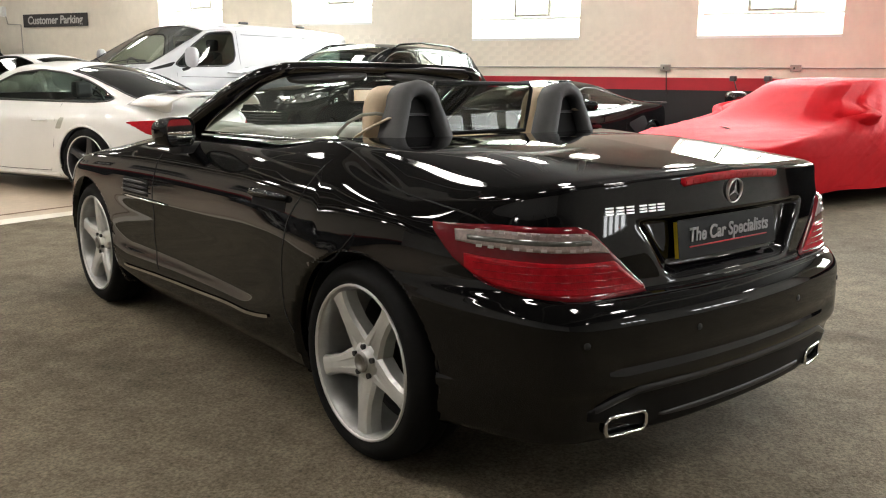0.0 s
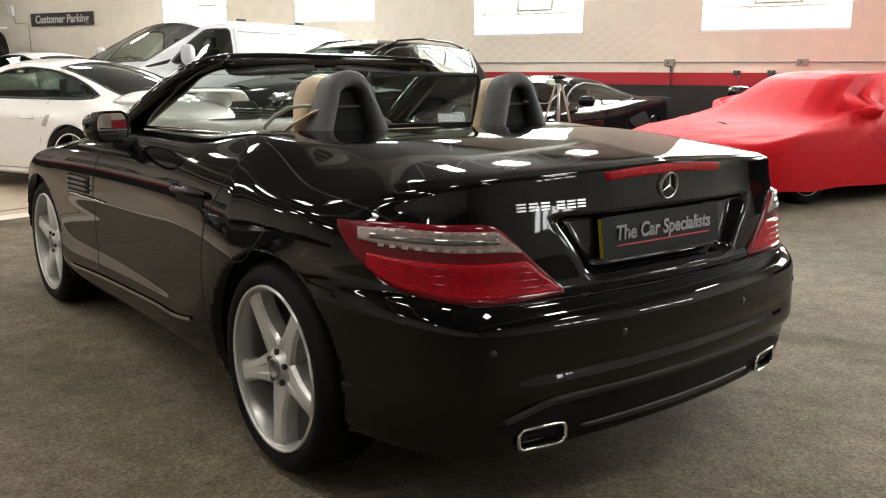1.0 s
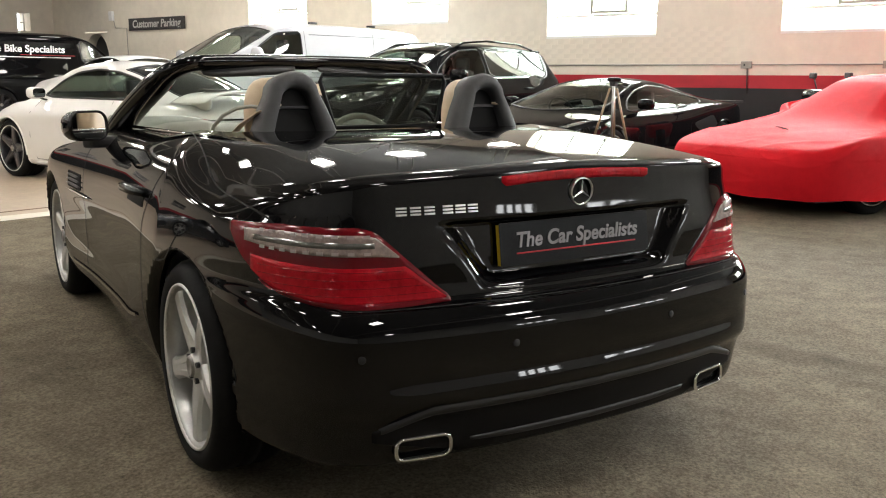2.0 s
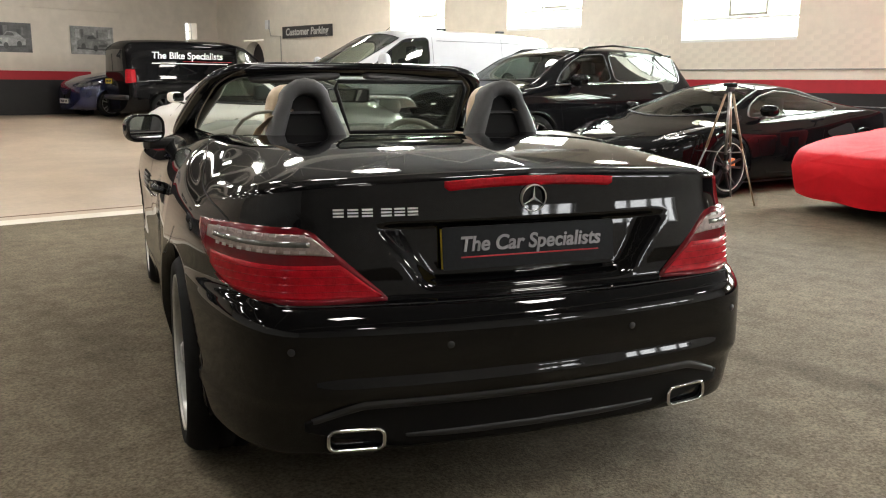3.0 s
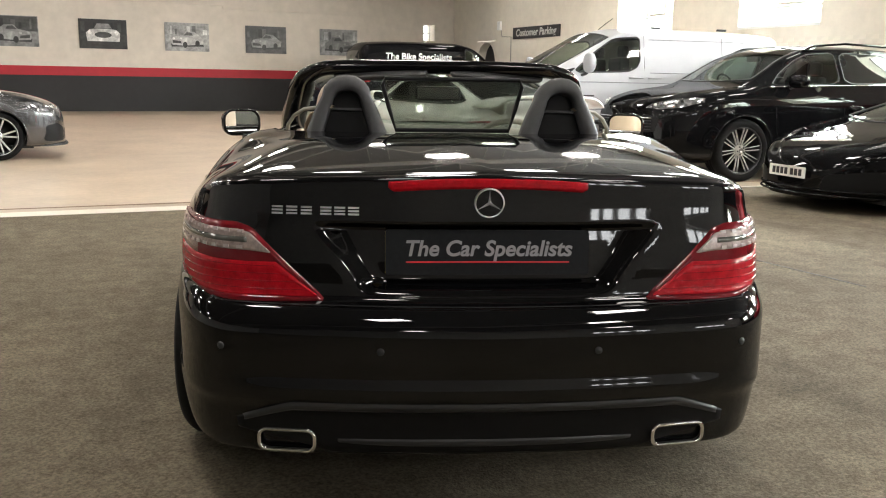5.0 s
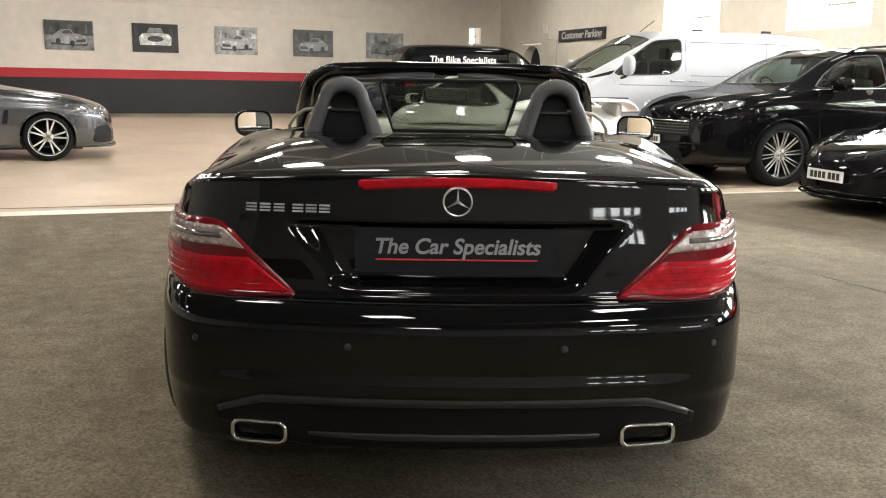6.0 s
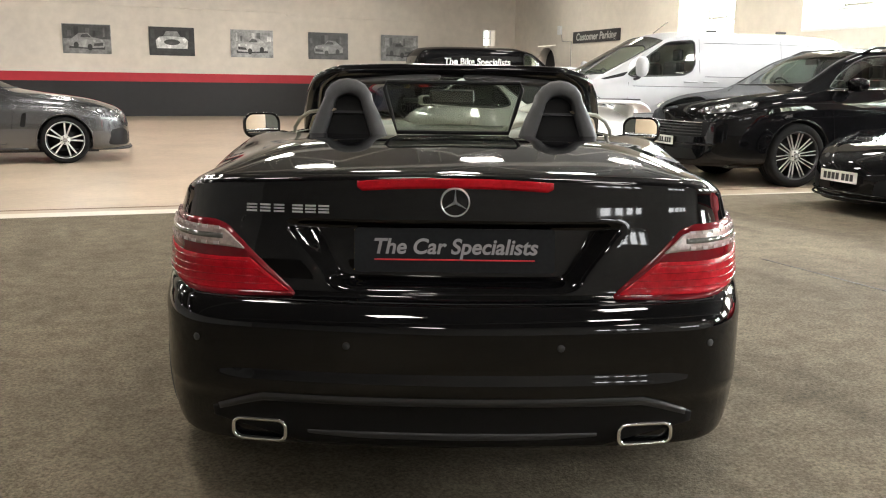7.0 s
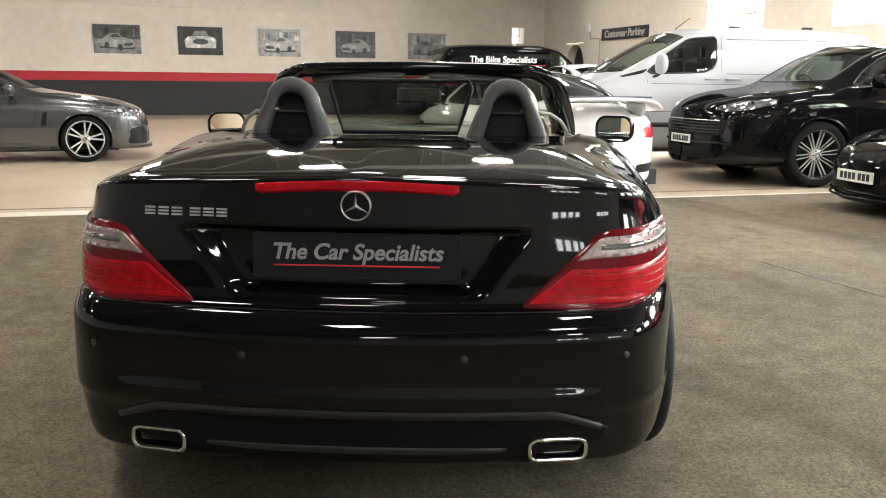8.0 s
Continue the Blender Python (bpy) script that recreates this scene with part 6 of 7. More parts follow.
def white_van():
    W, L = 1.99, 4.97
    sh = Loft(W, L, (0.35, 4.0, 0.85, 2.8),
              [(0, 1.70), (0.06, 1.85), (0.3, 1.945), (1.5, 1.985), (2.55, 1.975), (2.85, 1.925), (3.10, 1.81), (4.02, 1.315), (4.25, 1.22), (4.6, 1.09), (4.82, 0.97), (4.93, 0.85), (4.97, 0.72)],
              [(0, 1.2), (3.0, 1.235), (3.6, 1.225), (4.0, 1.14), (4.4, 1.0), (4.7, 0.88), (4.9, 0.76), (4.97, 0.62)],
              [(0, 0.83), (2.6, 0.84), (3.2, 0.86), (4.0, 0.88), (4.3, 0.80), (4.97, 0.72)],
              [(0, 0.07), (2.6, 0.085), (3.2, 0.11), (4.0, 0.08), (4.3, 0.03), (4.97, 0.03)], 0.25, 0.035)
    cab = [(2.45, 1.83), (2.86, 1.795), (3.15, 1.60), (3.50, 1.31), (2.64, 1.335), (2.50, 1.40), (2.45, 1.50)]
    sail = [(3.52, 1.315), (3.44, 1.385), (3.86, 1.275), (3.80, 1.262)]
    regions = [region("side_window", GLASS_CAR, cab, "side", (4.0, 4.97), (2.3, 3.7), "dark cab window", rim=0.012, glass=True),
               region("mirror_sail", VALANCE, sail, "side", (4.0, 4.99), (3.3, 4.0)),
               screen(sh, 4.0, 2.92, 0.22, "windscreen", GLASS_CLEAR, 0.035, "clear raked windscreen"),
               region("headlamp", HEADLAMP, [(0.70, 0.86), (0.62, 0.93), (0.78, 1.0), (0.93, 1.06), (0.97, 1.05), (0.94, 0.90)], "end", (2, 4.9), (4.0, 9), "clear swept headlamp"),
               region("grille", BLACK_PLASTIC, [(-0.02, 0.70), (-0.02, 0.86), (0.55, 0.86), (0.50, 0.70)], "end", (0, 5), (4.2, 9), "black slatted grille", one=True, soft=False),
               region("bumper_trim", SATIN_PLASTIC, [(-0.02, 0.25), (-0.02, 0.50), (0.97, 0.50), (0.97, 0.25)], "end", (0, 3), (4.3, 9), "grey lower bumper", one=True, soft=False)]
    gaps = [[(2.38, 1.84), (2.38, 1.4), (2.38, 0.9), (2.40, 0.42)], [(3.46, 1.23), (3.48, 1.0), (3.44, 0.75), (3.38, 0.6)], [(1.10, 1.84), (1.10, 1.3), (1.10, 0.9), (1.12, 0.45)],
            [(0.25, 1.76), (1.0, 1.79), (2.30, 1.79)], [(0.3, 1.30), (1.2, 1.315), (2.30, 1.32)], [(1.55, 0.80), (2.4, 0.80), (3.4, 0.80)], [(0.2, 1.16), (1.2, 1.165), (2.4, 1.175), (3.4, 1.18)]]
    car = loft_car("panel_van", "white panel van with dark cab windows, parked beside the wall", VAN_POSE, sh, PAINT_VAN, [(1.05, 0.33), (3.98, 0.33)], (0.335, 0.225, 0.22, "steel", ALLOY, DARK_ALLOY), 0.385, regions, (1.30, 2.55, 3.60, 1.72), gaps=gaps)
    side_mirror(car, 1.16, 3.32, 1.44, PAINT_VAN, 0.20, 0.27, tall=True)
    handle(car, sh, 2.52, 1.245, PAINT_VAN)
    handle(car, sh, 2.22, 1.245, PAINT_VAN)
    for s in (1, -1):
        part("roof_mount", boxed(-0.02, 0.02, 0.95, 1.10, 1.950, 1.982, bevel=0.006), BLACK_PLASTIC, car, "", pose(s * 0.70, 0, 0))
        part("roof_mount", boxed(-0.02, 0.02, 2.05, 2.20, 1.950, 1.982, bevel=0.006), BLACK_PLASTIC, car, "", pose(s * 0.70, 0, 0))
        part("wiper", tube([sh.top_at(s * 0.10, 3.96, 0.015), sh.top_at(s * 0.45, 3.82, 0.015), sh.top_at(s * 0.72, 3.78, 0.015)], 0.008, 5), BLACK_PLASTIC, car)
        part("rub_strip", tube([sh.flank(y, 0.62, (0, 4), s, 0.003) for y in np.linspace(1.5, 3.5, 9)], 0.022, 6, flat=1.6), SATIN_PLASTIC, car)
    part("cab_bulkhead", boxed(-0.80, 0.80, 2.30, 2.34, 0.5, 1.80), TRIM_GREY, car, "pale bulkhead behind the seats")
    part("aerial", tube([(-0.10, 2.75, 1.96), (-0.10, 2.62, 2.06), (-0.10, 2.52, 2.13)], 0.006, 5), BLACK_PLASTIC, car)
    return car


VAN_POSE = pose(5.60, 11.75, 0, 0, 0, 101.5)
white_van()


def black_van():
    W, L = 1.80, 4.30
    sh = Loft(W, L, (0.28, 4.0, 0.75, 2.8),
              [(0, 1.50), (0.06, 1.68), (0.25, 1.79), (1.2, 1.83), (2.45, 1.82), (2.75, 1.76), (3.45, 1.25), (3.65, 1.13), (4.0, 1.0), (4.22, 0.86), (4.30, 0.70)],
              [(0, 1.05), (2.6, 1.07), (3.2, 1.06), (3.6, 1.0), (4.0, 0.85), (4.3, 0.6)],
              [(0, 0.84), (2.5, 0.84), (3.4, 0.87), (3.7, 0.78), (4.3, 0.7)], [(0, 0.07), (2.5, 0.08), (3.4, 0.07), (3.7, 0.03), (4.3, 0.03)], 0.20, 0.035, 0.7)
    regions = [region("side_window", GLASS_CAR, [(2.60, 1.20), (2.60, 1.66), (2.80, 1.63), (3.28, 1.18)], "side", (4.0, 4.97), (2.4, 3.5), "cab window", rim=0.012, glass=True),
               screen(sh, 3.42, 2.75, 0.16, "windscreen", GLASS_CAR, 0.04),
               region("rear_window", GLASS_DARK, [(-0.02, 1.12), (-0.02, 1.60), (0.62, 1.58), (0.68, 1.12)], "end", (4, 6), (-1, 0.6), "dark rear window", one=True, soft=False),
               region("tail_lamp", LAMP_RED, [(0.74, 0.86), (0.74, 1.16), (0.90, 1.16), (0.90, 0.86)], "end", (2, 4.8), (-1, 0.25), "tall red tail lamp")]
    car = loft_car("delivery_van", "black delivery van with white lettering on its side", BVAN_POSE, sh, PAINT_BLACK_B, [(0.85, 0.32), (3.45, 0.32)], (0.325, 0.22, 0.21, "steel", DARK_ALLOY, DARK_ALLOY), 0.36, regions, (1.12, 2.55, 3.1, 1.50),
                   gaps=[[(2.52, 1.68), (2.52, 1.2), (2.52, 0.7), (2.54, 0.35)], [(1.2, 1.70), (1.2, 1.2), (1.2, 0.75)], [(0.3, 0.72), (1.5, 0.72), (3.0, 0.72)]])
    side_mirror(car, 1.0, 3.08, 1.22, PAINT_BLACK_B, 0.18, 0.22)
    plate_bars(car, Matrix.Translation(sh.end(-0.30, 0.90, False, 0.02)), PLATE_YELLOW)
    words("lettering", "The Bike Specialists", 0.205, LETTER_WHITE, car, pose(0.862, 1.42, 1.46, 82, 0, 90), 0.003, "white lettering", shear=0.1)
    part("lettering_bar", boxed(0.872, 0.880, 0.60, 2.35, 1.285, 1.305), LETTER_WHITE, car)
    part("lettering_line", boxed(0.862, 0.870, 1.30, 2.45, 1.335, 1.347), SIGN_RED, car)
    part("rear_bumper", tube([sh.end(x, 0.55, False, 0.02) for x in np.linspace(-0.84, 0.84, 21)], 0.045, 8, flat=1.2), SATIN_PLASTIC, car, "dark plastic rear bumper")
    return car


BVAN_POSE = pose(-0.88, 18.0, 0.25, 0, 0, -74) @ pose(-0.90, 0, 0)
black_van()


def saloon_body(L, res=0.6, height=1.37, plan=(0.8, 3.0, 0.85, 2.9)):
    """The usual two-box or three-box outline of a low road car."""
    h = height / 1.375
    s = L / 4.70
    top = [(0, 0.80), (0.05, 0.94), (0.3, 1.02), (0.75, 1.08), (1.3, 1.28), (1.8, 1.37), (2.3, 1.375), (2.6, 1.33), (3.25, 1.04), (3.6, 0.985), (4.1, 0.915), (4.42, 0.83), (4.60, 0.74), (4.66, 0.66), (4.70, 0.52)]
    belt = [(0, 0.75), (0.3, 0.92), (1.0, 0.955), (2.0, 0.93), (3.0, 0.935), (3.5, 0.91), (4.0, 0.865), (4.4, 0.765), (4.62, 0.63), (4.7, 0.48)]
    fit = lambda q: [(y * s, z * h) for y, z in q]
    return Loft(1.83, L, plan, fit(top), fit(belt), [(0, 0.74), (0.8 * s, 0.66), (1.6 * s, 0.64), (2.3 * s, 0.65), (2.7 * s, 0.71), (3.25 * s, 0.80), (3.6 * s, 0.74), (L, 0.66)],
                [(0, 0.02), (0.8 * s, 0.05), (1.6 * s, 0.06), (2.3 * s, 0.06), (2.7 * s, 0.09), (3.25 * s, 0.05), (3.6 * s, 0.015), (L, 0.03)], 0.17, 0.09, res)


SALOON_SIDE = [(3.02, 0.965), (2.72, 1.15), (2.45, 1.255), (2.2, 1.295), (1.8, 1.29), (1.4, 1.19), (1.12, 1.03), (1.22, 0.985)]


def grey_coupe():
    L = 4.72
    sh = saloon_body(L, 1.0, plan=(0.8, 3.0, 0.72, 3.0))
    regions = [region("side_window", GLASS_SMOKE, SALOON_SIDE, "side", (4.0, 4.97), (1, 3.2), "dark side window", rim=0.010, glass=True),
               screen(sh, 3.22, 2.48, 0.15, "windscreen", GLASS_CAR, 0.05, "clear windscreen"), screen(sh, 0.85, 1.40, 0.05, "rear_window", GLASS_SMOKE, 0.05),
               region("headlamp", HEADLAMP, [(0.42, 0.655), (0.44, 0.725), (0.62, 0.760), (0.86, 0.80), (0.91, 0.775), (0.82, 0.665), (0.58, 0.635)], "end", (2, 4.6), (4.1, 9), "clear narrow headlamp"),
               region("grille", VALANCE, [(0.03, 0.53), (0.04, 0.70), (0.36, 0.725), (0.40, 0.66), (0.34, 0.53)], "end", (0, 5.4), (4.2, 9), "black kidney-shaped grille"),
               region("bumper_intake", VALANCE, [(0.50, 0.24), (0.48, 0.42), (0.70, 0.50), (0.84, 0.47), (0.84, 0.25)], "end", (0, 3.4), (4.2, 9), "black bumper intake"),
               region("lower_intake", VALANCE, [(-0.02, 0.26), (-0.02, 0.42), (0.40, 0.42), (0.44, 0.26)], "end", (0, 3.4), (4.2, 9), one=True, soft=False),
               region("wing_vent", VALANCE, [(3.26, 0.52), (3.30, 0.70), (3.36, 0.72), (3.33, 0.52)], "side", (1, 4))]
    gaps = [[(3.16, 0.92), (3.20, 0.75), (3.16, 0.5), (3.08, 0.28)], [(1.50, 0.94), (1.48, 0.7), (1.52, 0.45), (1.58, 0.28)], [(1.58, 0.28), (2.3, 0.27), (3.08, 0.28)], [(3.30, 0.93), (3.6, 0.925), (4.0, 0.87), (4.3, 0.79)]]
    car = loft_car("coupe", "grey metallic coupe with bright double-spoke wheels on the tan floor", GREY_POSE, sh, PAINT_GREY, [(1.02, 0.33), (3.83, 0.33)], (0.335, 0.255, 0.235, "twin", ALLOY, DARK_ALLOY), 0.368, regions, (0.97, 1.9, 2.95, 1.22), gaps=gaps)
    side_mirror(car, 1.0, 2.86, 1.02, PAINT_GREY, 0.22, 0.13)
    for s in (1, -1):
        part("sill_skirt", tube([sh.flank(y, 0.21, (0, 3), s, 0.006) for y in np.linspace(1.5, 3.35, 9)], 0.020, 6), BLACK_PLASTIC, car)
        for x, z in ((0.52, 0.70), (0.66, 0.722)):
            part("lamp_eye", puff(-0.035, 0.035, -0.008, 0.008, -0.022, 0.022, 2.2, 14), LETTER_WHITE, car, "", Matrix.Translation(sh.end(s * x, z, True, 0.003)))
    part("front_splitter", tube([sh.end(x, 0.19, True, 0.025) for x in np.linspace(-0.82, 0.82, 25)], 0.016, 6), BLACK_PLASTIC, car)
    return car


GREY_POSE = RM @ pose(-1.06 - 3.83, 11.45 + 0.80, 0, 0, 0, -90)
grey_coupe()


def blue_car():
    L = 4.1
    sh = saloon_body(L, 0.6, 1.43)
    regions = [screen(sh, 2.80, 2.10, 0.12, "windscreen", GLASS_CAR, 0.05),
               region("headlamp", HEADLAMP, [(0.42, 0.69), (0.46, 0.74), (0.66, 0.80), (0.88, 0.82), (0.88, 0.76), (0.72, 0.69)], "end", (2, 4.7), (3.3, 9), "clear headlamp"),
               region("grille", VALANCE, [(-0.02, 0.42), (-0.02, 0.64), (0.36, 0.64), (0.30, 0.42)], "end", (0, 5), (3.5, 9), "black grille", one=True, soft=False)]
    car = loft_car("hatchback", "dark blue hatchback half hidden behind the black van", BLUE_POSE, sh, PAINT_BLUE, [(0.85, 0.31), (3.35, 0.31)], (0.315, 0.23, 0.2, "twin", ALLOY, DARK_ALLOY), 0.35, regions, (1.0, 1.7, 2.6, 1.24))
    plate_bars(car, Matrix.Translation(sh.end(0, 0.36, True, 0.02)) @ pose(0, 0, 0, 0, 0, 180), PLATE_WHITE)
    return car


BLUE_POSE = RM @ pose(10.20, 19.45, 0.32, 0, 0, 90)
blue_car()


def second_white_car():
    sh = saloon_body(4.4, 0.6, 1.36)
    side = [(y * 4.4 / 4.7, z) for y, z in SALOON_SIDE]
    regions = [region("side_window", GLASS_SMOKE, side, "side", (4.0, 4.97), (0.9, 3.1), "dark side window", rim=0.010, glass=True),
               screen(sh, 3.02, 2.32, 0.14, "windscreen", GLASS_CAR, 0.05), screen(sh, 0.80, 1.32, 0.05, "rear_window", GLASS_SMOKE, 0.05)]
    return loft_car("white_car", "white two-door car half hidden behind the sports coupe", pose(1.95, 15.9, 0.20, 0, 0, 23.7) @ pose(0, -2.2, 0), sh, PAINT_WHITE, [(0.95, 0.32), (3.55, 0.32)], (0.325, 0.235, 0.22, "twin", ALLOY, DARK_ALLOY), 0.36, regions, (0.97, 1.8, 2.75, 1.2))


second_white_car()


def covered_car():
    W, L = 2.0, 4.65
    car = thing("covered_car", COVER_POSE, "low sports car under a creased bright red fabric cover", "car")
    a = W / 2
    outer = half_ring(a, 0, 0.8, 3.0, L, 0.75, 3.2)
    inner = half_ring(0.52, 1.0, 0.4, 3.0, 2.65, 0.4, 3.0)
    side = [(0.05, 0.16), (0.02, 0.30), (0.0, 0.50), (0.04, 0.68), (0.18, 0.80), (0.55, 1.02), (0.92, 1.20), (1.0, 1.22)]
    fr = [(0.03, 0.16), (0.012, 0.28), (0.0, 0.42), (0.025, 0.56), (0.20, 0.66), (0.55, 0.80), (0.92, 1.17), (1.0, 1.22)]
    fa = [(0.05, 0.16), (0.02, 0.30), (0.0, 0.48), (0.05, 0.66), (0.22, 0.73), (0.58, 0.86), (0.95, 1.18), (1.0, 1.22)]
    bk = [(0.03, 0.16), (0.012, 0.30), (0.0, 0.60), (0.04, 0.82), (0.25, 0.92), (0.6, 1.05), (0.95, 1.20), (1.0, 1.22)]
    sh = Shell(outer, inner, [(0, bk), (0.25, bk), (0.40, side), (0.60, side), (0.72, fa), (0.84, fr), (1, fr)])
    bm = bmesh.new()
    bm.from_mesh(sh.body(300, 130, ()))
    # roof skin
    ps = np.linspace(0, 1, 50)
    grid = []
    for p in ps:
        e = sh.at(p, 7)
        grid.append([bm.verts.new((e.x * (1 - 2 * k / 12), e.y, e.z + 0.03 * (1 - (1 - 2 * k / 12) ** 2) * (e.x / 0.52) ** 2)) for k in range(13)])
    for i in range(49):
        for k in range(12):
            bm.faces.new((grid[i][k], grid[i + 1][k], grid[i + 1][k + 1], grid[i][k + 1]))
    bmesh.ops.remove_doubles(bm, verts=bm.verts, dist=0.003)
    bmesh.ops.recalc_face_normals(bm, faces=bm.faces)
    bm.normal_update()
    # slack folds run up and across the flanks; mirrors push the cloth out
    for v in bm.verts:
        c = v.co
        t = abs(c.x) * 0.8 + c.y * 1.3 + c.z * 2.4
        ridge = lambda q: (1 - min(1, abs(noise.noise(q)) * 3.2)) ** 3
        fold = ridge(Vector((c.y * 3.6 + c.z * 5.5, c.z * 0.8, c.x * 0.7))) * 0.012 + ridge(Vector((t * 2.4, c.x * 0.6 - c.z * 0.7, 3))) * 0.020 + ridge(Vector((c.y * 5 - c.z * 4, c.z * 1.5, c.x * 2))) * 0.004
        sag = noise.noise(c * 1.7) * 0.007
        amt = min(1, max(0.25, (1.24 - c.z) * 4)) * (0.45 if c.z < 0.5 else 1.0) * (1.0 - 0.7 * min(1, max(0, (c.y - 2.7) / 0.5)))
        for s in (-1, 1):
            d = math.hypot((c.y - 2.85) / 0.15, (c.z - 0.90) / 0.075)
            if s * c.x > 0.3 and d < 1.6:
                c.x += s * 0.17 * min(1, max(0, 1.3 - d / 1.2))
        v.co = c + v.normal * (fold + sag) * amt
        if v.co.z < 0.20:
            v.co.z += 0.03 * noise.noise(Vector((c.x * 2, c.y * 2, 0)))
    part("cover", mesh_bm("cover", bm, smooth=True), RED_CLOTH, car, "bright red creased fabric cover")
    mark = slab([(-0.02, -0.05), (0.03, -0.02), (0.01, 0.02), (0.05, 0.05), (-0.01, 0.06), (-0.04, 0.02)], 0.003)
    part("cover_emblem", mark, INK, car, "small dark emblem printed on the cover", Matrix.Translation(sh.at(0.97, 4.4) + Vector((0, 0, 0.03))) @ pose(0, 0, 0, -75, 0, 0))
    places = [(s, y, 0.33, 0.72) for y in (0.95, 3.6) for s in (-1, 1)]
    add_wheels(car, wheel_meshes(0.335, 0.245, 0.24, "five", ALLOY, DARK_ALLOY), places)
    part("underbody", boxed(-0.75, 0.75, 0.5, 4.2, 0.12, 0.3), BLACK_PLASTIC, car)
    return car


COVER_POSE = by_nose(4.75, 3.72, 83.0, 4.65)
covered_car()


def tripod(x, y):
    t = thing("tripod", pose(x, y, 0), "wooden surveyor's tripod with a dark head, standing on the carpet", "tripod")
    top = 1.08
    for k, w in enumerate((-80, 40, 160)):
        c, s = math.cos(radians(w)), math.sin(radians(w))
        part("leg", tube([(0.04 * c, 0.04 * s, top), (0.20 * c, 0.20 * s, 0.55)], 0.012, 6), WOOD_LEG, t)
        part("lower_leg", tube([(0.19 * c, 0.19 * s, 0.58), (0.40 * c, 0.40 * s, 0.012)], 0.009, 6), WOOD_LEG if k == 0 else STEEL, t)
        part("brace", tube([(0.20 * c, 0.20 * s, 0.52), (0, 0, 0.50)], 0.006, 5), STEEL, t)
    part("column", tube([(0, 0, 0.48), (0, 0, 1.12)], 0.014, 8), STEEL, t)
    part("head", boxed(-0.03, 0.03, -0.035, 0.035, 1.10, 1.145, bevel=0.010), BLACK_PLASTIC, t)
    part("mount_plate", puff(-0.045, 0.045, -0.075, 0.075, 1.143, 1.19, 4.0), VALANCE, t, "dark quick-release mount on the head")
    part("handle", tube([(0.0, 0.0, 1.13), (0.14, -0.06, 1.08)], 0.010, 6), BLACK_PLASTIC, t)
    return t


tripod(4.65, 5.05)


# ---------------------------------------------------------------- on the walls
def sign_board():
    s = thing("wall_sign", uv(WALL_U - 0.03, 16.24, 2.375), "dark wall sign with pale lettering", "sign")
    part("board", boxed(-0.012, 0.012, -1.03, 1.03, -0.14, 0.14, bevel=0.003), SIGN_DARK, s)
    words("lettering", "Customer Parking", 0.24, SIGN_TEXT, s, pose(-0.014, 0, 0.0, 90, 0, -90), 0.002, "pale lettering", shear=0.12)
    return s


sign_board()


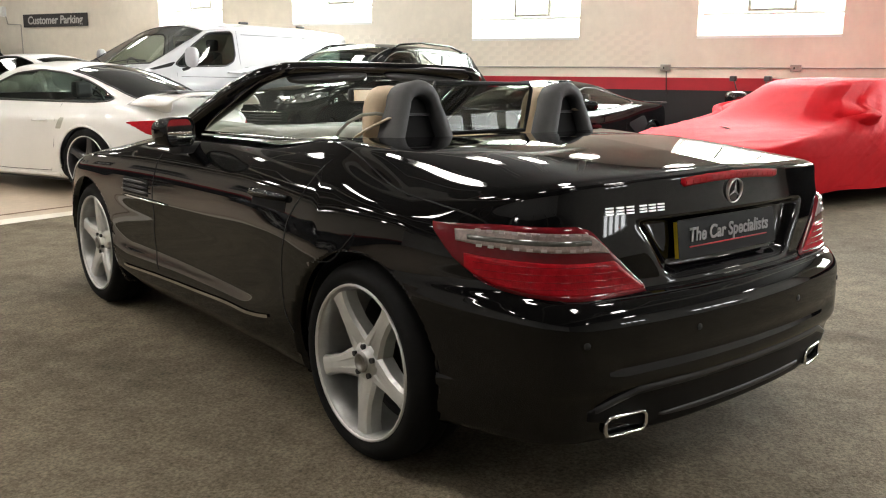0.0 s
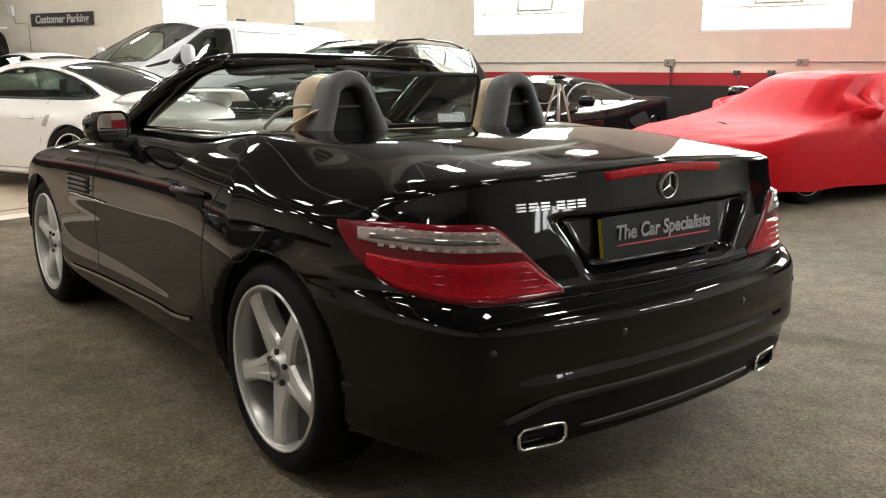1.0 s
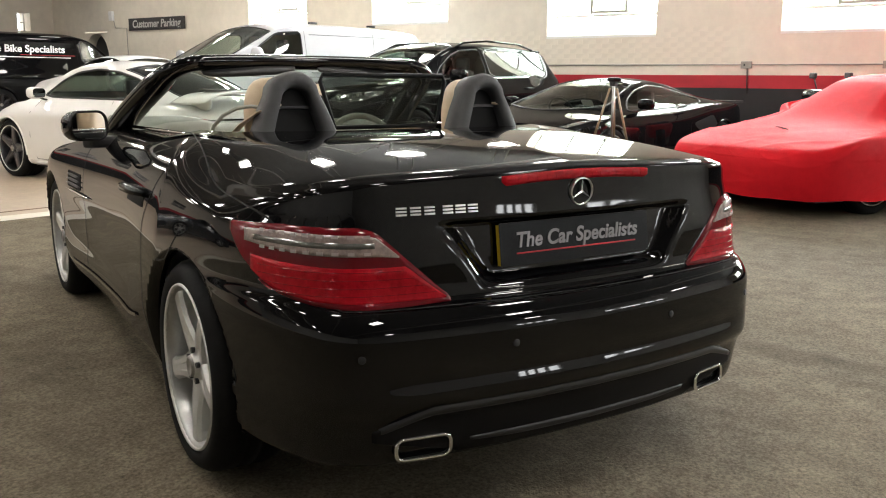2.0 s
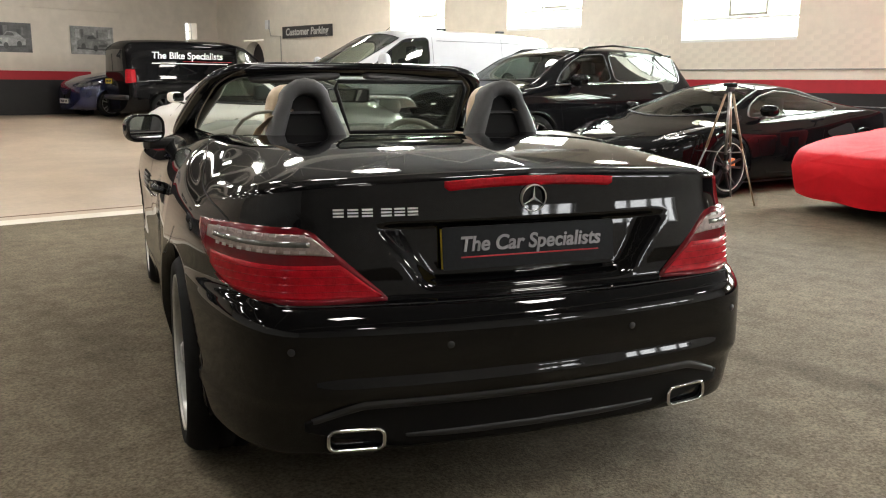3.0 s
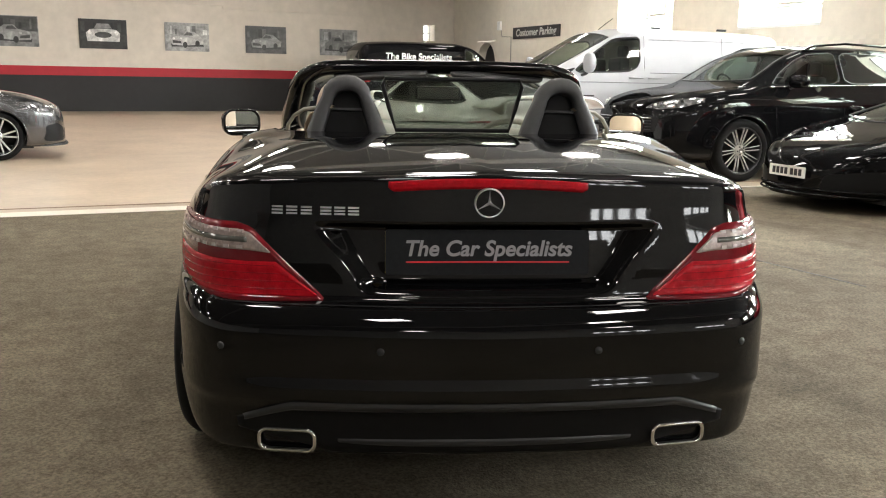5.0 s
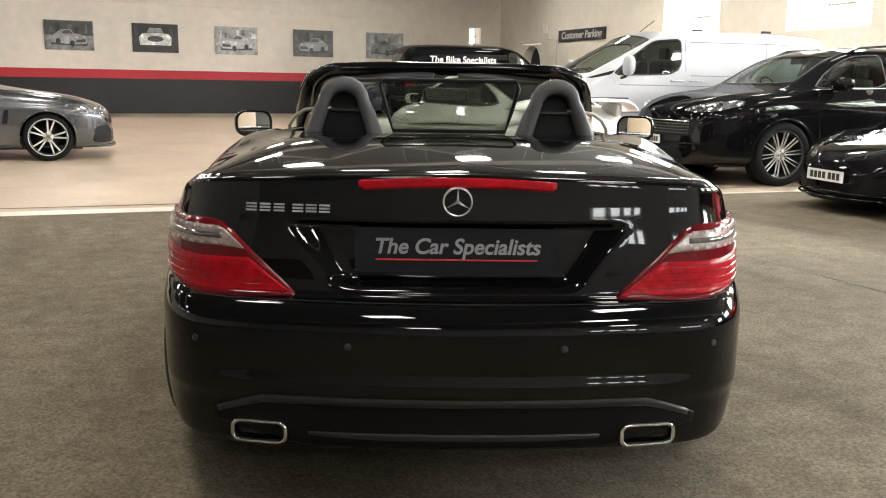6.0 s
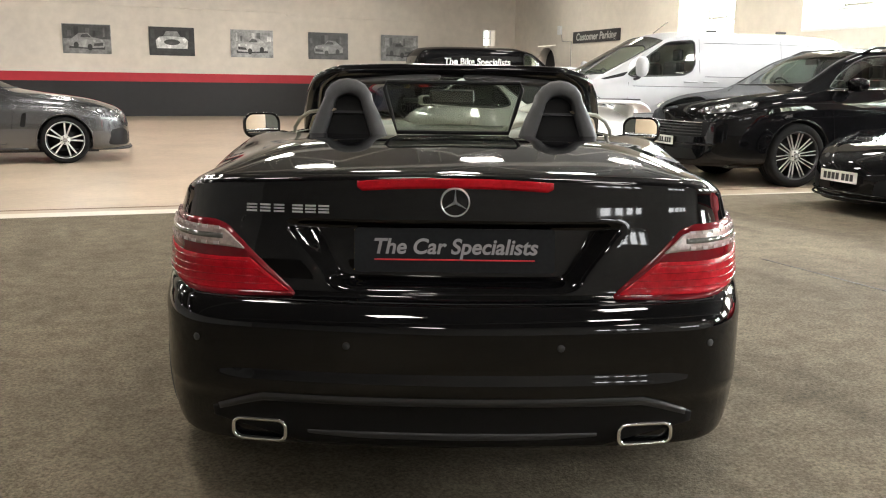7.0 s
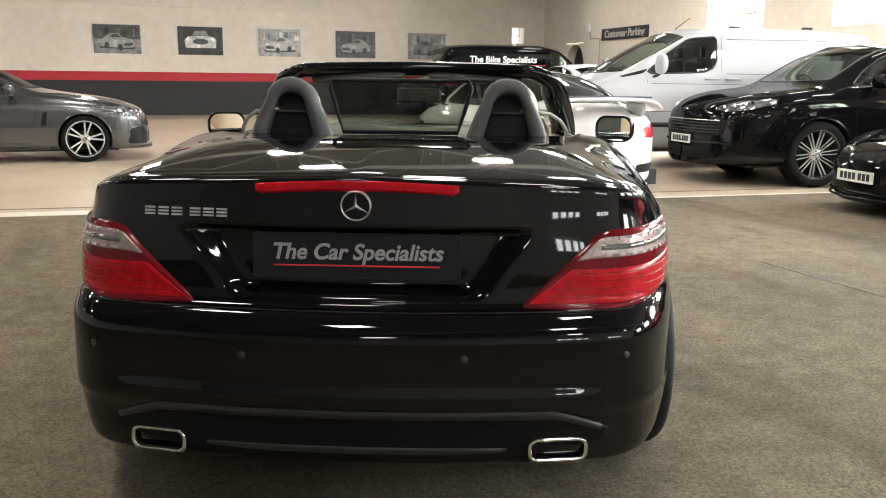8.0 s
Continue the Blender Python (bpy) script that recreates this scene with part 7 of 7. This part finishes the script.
def picture(u, tone, view):
    """A black and white photograph of a car, printed on board."""
    p = thing("wall_picture", uv(u + 0.535, WALL_V - 0.012, 2.14), "unframed black-and-white photograph of a classic car on the wall", "picture", "row of car photographs")
    dark, mid, pale = tone
    g = lambda n, v: material(n, (v, v, v * 0.97), 0.5, grain=9, amount=0.4, stain=3)
    layer = [-0.0125]

    def flat(name, outline, v):
        layer[0] -= 0.0022
        part(name, slab(outline, 0.002), g("photo tone", v), p, "", pose(0, layer[0], 0.0))
    part("print", boxed(-0.535, 0.535, -0.012, 0.0, -0.34, 0.34), g("photo ground", mid), p)
    rect = lambda x0, x1, z0, z1: [(x0, z0), (x1, z0), (x1, z1), (x0, z1)]
    flat("photo_backdrop", rect(-0.52, 0.52, 0.0, 0.325), dark)
    for k in range(5):
        x = -0.45 + 0.2 * k + 0.05 * math.sin(5 * u + 3 * k)
        flat("photo_backdrop_detail", rect(x, x + 0.07 + 0.03 * math.cos(k + u), 0.06, 0.24 + 0.05 * math.sin(k * 2 + u)), dark * 0.45 if k % 2 else min(0.7, dark * 1.9))
    oval = lambda cx, cz, rx, rz, n=20: [(cx + rx * math.cos(w), cz + rz * math.sin(w)) for w in np.linspace(0, 2 * math.pi, n + 1)[:-1]]
    if view == "front":
        flat("photo_car", [(-0.36, -0.17), (-0.38, 0.02), (-0.30, 0.10), (-0.16, 0.12), (0.16, 0.12), (0.30, 0.10), (0.38, 0.02), (0.36, -0.17)], pale)
        flat("photo_screen", [(-0.20, 0.13), (-0.13, 0.24), (0.13, 0.24), (0.20, 0.13)], pale * 0.4)
        flat("photo_grille", oval(0, -0.02, 0.19, 0.07), 0.05)
        for x in (-0.30, 0.30):
            flat("photo_headlamp", oval(x, 0.03, 0.045, 0.05), min(0.8, pale * 1.5))
        flat("photo_shadow", rect(-0.34, 0.34, -0.24, -0.17), 0.03)
    else:
        s = 1 if view == "right" else -1
        flat("photo_shadow", [(s * x, z) for x, z in ((-0.40, -0.22), (0.38, -0.24), (0.40, -0.17), (-0.38, -0.15))], 0.04)
        flat("photo_car", [(s * x, z) for x, z in ((-0.38, -0.17), (-0.40, -0.04), (-0.30, 0.03), (-0.18, 0.13), (0.02, 0.14), (0.12, 0.04), (0.34, 0.0), (0.39, -0.08), (0.37, -0.19), (0.10, -0.21))], pale)
        flat("photo_screen", [(s * x, z) for x, z in ((-0.14, 0.04), (-0.10, 0.11), (0.01, 0.12), (0.09, 0.04))], pale * 0.25)
        flat("photo_grille", [(s * x, z) for x, z in ((0.14, -0.16), (0.16, -0.10), (0.36, -0.08), (0.35, -0.15))], 0.05)
        for x, z in ((-0.24, -0.15), (0.06, -0.19)):
            flat("photo_wheel", oval(s * x, z, 0.055, 0.075), 0.03)
        for x in (0.16, 0.33):
            flat("photo_headlamp", oval(s * x, -0.04, 0.03, 0.025), min(0.8, pale * 1.6))
    return p


for u, tone, view in zip((-1.11, 0.82, 2.77, 4.76, 6.75), ((0.05, 0.20, 0.26), (0.02, 0.03, 0.55), (0.34, 0.36, 0.46), (0.06, 0.08, 0.26), (0.20, 0.26, 0.13)), ("right", "front", "left", "left", "right")):
    picture(u, tone, view)


def socket(v, z=1.40):
    s = thing("wall_socket", uv(WALL_U, v, z), "grey metal twin socket box on the conduit", "socket", "sockets on the wall")
    part("box", boxed(-0.05, 0.0, -0.075, 0.075, -0.05, 0.05, bevel=0.006), CABLE, s)
    part("face", boxed(-0.056, -0.051, -0.06, 0.06, -0.035, 0.035), TRIM_GREY, s)
    part("switch", boxed(-0.062, -0.057, 0.01, 0.03, -0.015, 0.015), BLACK_PLASTIC, s)
    return s


for v in (2.735, 0.88, -1.3):
    socket(v)
pipe = thing("conduit", RM, "grey cable conduit along the brick wall", "conduit")
part("pipe", tube([(WALL_U - 0.015, -6, 1.405), (WALL_U - 0.015, 6.2, 1.405)], 0.011, 6), CABLE, pipe)
part("flex", tube([(WALL_U - 0.03, 2.72, 1.36), (WALL_U - 0.03, 2.70, 1.0)], 0.008, 5), BLACK_PLASTIC, pipe)
alarm = thing("alarm_box", uv(WALL_U, 17.95, 2.60), "small white alarm box with a cable on the wall", "alarm")
part("case", boxed(-0.07, 0.0, -0.07, 0.07, -0.11, 0.11, bevel=0.01), WHITE_PAINT, alarm)
part("cable", tube([(-0.01, -0.05, -0.1), (-0.01, -0.10, -0.28), (-0.01, -0.55, -0.30), (-0.01, -0.56, -1.2)], 0.012, 5), CABLE, alarm)


def motorbike():
    m = thing("motorbike", pose(8.95, 4.45, 0, 0, 0, 70), "red faired motorbike with a smoked screen, behind the covered car", "motorbike")
    for y in (0.0, 1.40):
        part("wheel", revolve([(0.20, -0.05), (0.29, -0.06), (0.31, -0.02), (0.31, 0.02), (0.29, 0.06), (0.20, 0.05)], 32), RUBBER, m, "", pose(0, y, 0.31))
        part("brake_disc", revolve([(0.05, -0.03), (0.16, -0.03), (0.16, -0.025), (0.05, -0.025)], 24), STEEL, m, "", pose(0, y, 0.31))
    part("fairing", puff(-0.17, 0.17, 0.95, 1.50, 0.40, 0.96), SIGN_RED, m)
    part("tank", puff(-0.15, 0.15, 0.50, 1.0, 0.66, 0.92), SIGN_RED, m)
    part("engine", boxed(-0.16, 0.16, 0.40, 0.98, 0.28, 0.70, bevel=0.05), STEEL, m)
    part("seat", boxed(-0.13, 0.13, -0.15, 0.52, 0.72, 0.84, bevel=0.05), BLACK_PLASTIC, m)
    part("screen", puff(-0.13, 0.13, 1.22, 1.45, 0.90, 1.08), GLASS_DARK, m, "smoked screen")
    part("handlebar", tube([(-0.34, 1.05, 1.05), (0.0, 1.18, 1.02), (0.34, 1.05, 1.05)], 0.014, 6), BLACK_PLASTIC, m)
    for s in (-1, 1):
        part("fork", tube([(s * 0.09, 1.40, 0.31), (s * 0.09, 1.18, 1.0)], 0.025, 6), STEEL, m)
        part("mirror_stalk", tube([(s * 0.26, 1.12, 1.05), (s * 0.32, 1.14, 1.22)], 0.008, 5), BLACK_PLASTIC, m)
        part("bike_mirror", boxed(-0.06, 0.06, -0.02, 0.02, -0.035, 0.035, bevel=0.015), BLACK_PLASTIC, m, "", pose(s * 0.34, 1.14, 1.24))
    part("side_stand", tube([(-0.10, 0.55, 0.30), (-0.20, 0.50, 0.01)], 0.012, 5), STEEL, m)
    return m


motorbike()


# ---------------------------------------------------------------- painted bricks of the window wall
brick_bm = boxed(-0.010, 0.006, -0.1075, 0.1075, -0.0325, 0.0325)
brick_me = mesh_bm("brick", brick_bm)
brick_me.materials.append(WALL_CREAM)
rng = random.Random(5)
for r in range(7):
    z = 1.475 + 0.075 * r
    v = 3.0 + (0.1125 if r % 2 else 0.0)
    while v < 11.6:
        if not (z > 1.80 and 4.0 < v < 6.15):
            part("brick", brick_me, None, wall_east, "", pose(WALL_U + 0.0075 + rng.uniform(-0.0012, 0.0008), v, z))
        v += 0.225
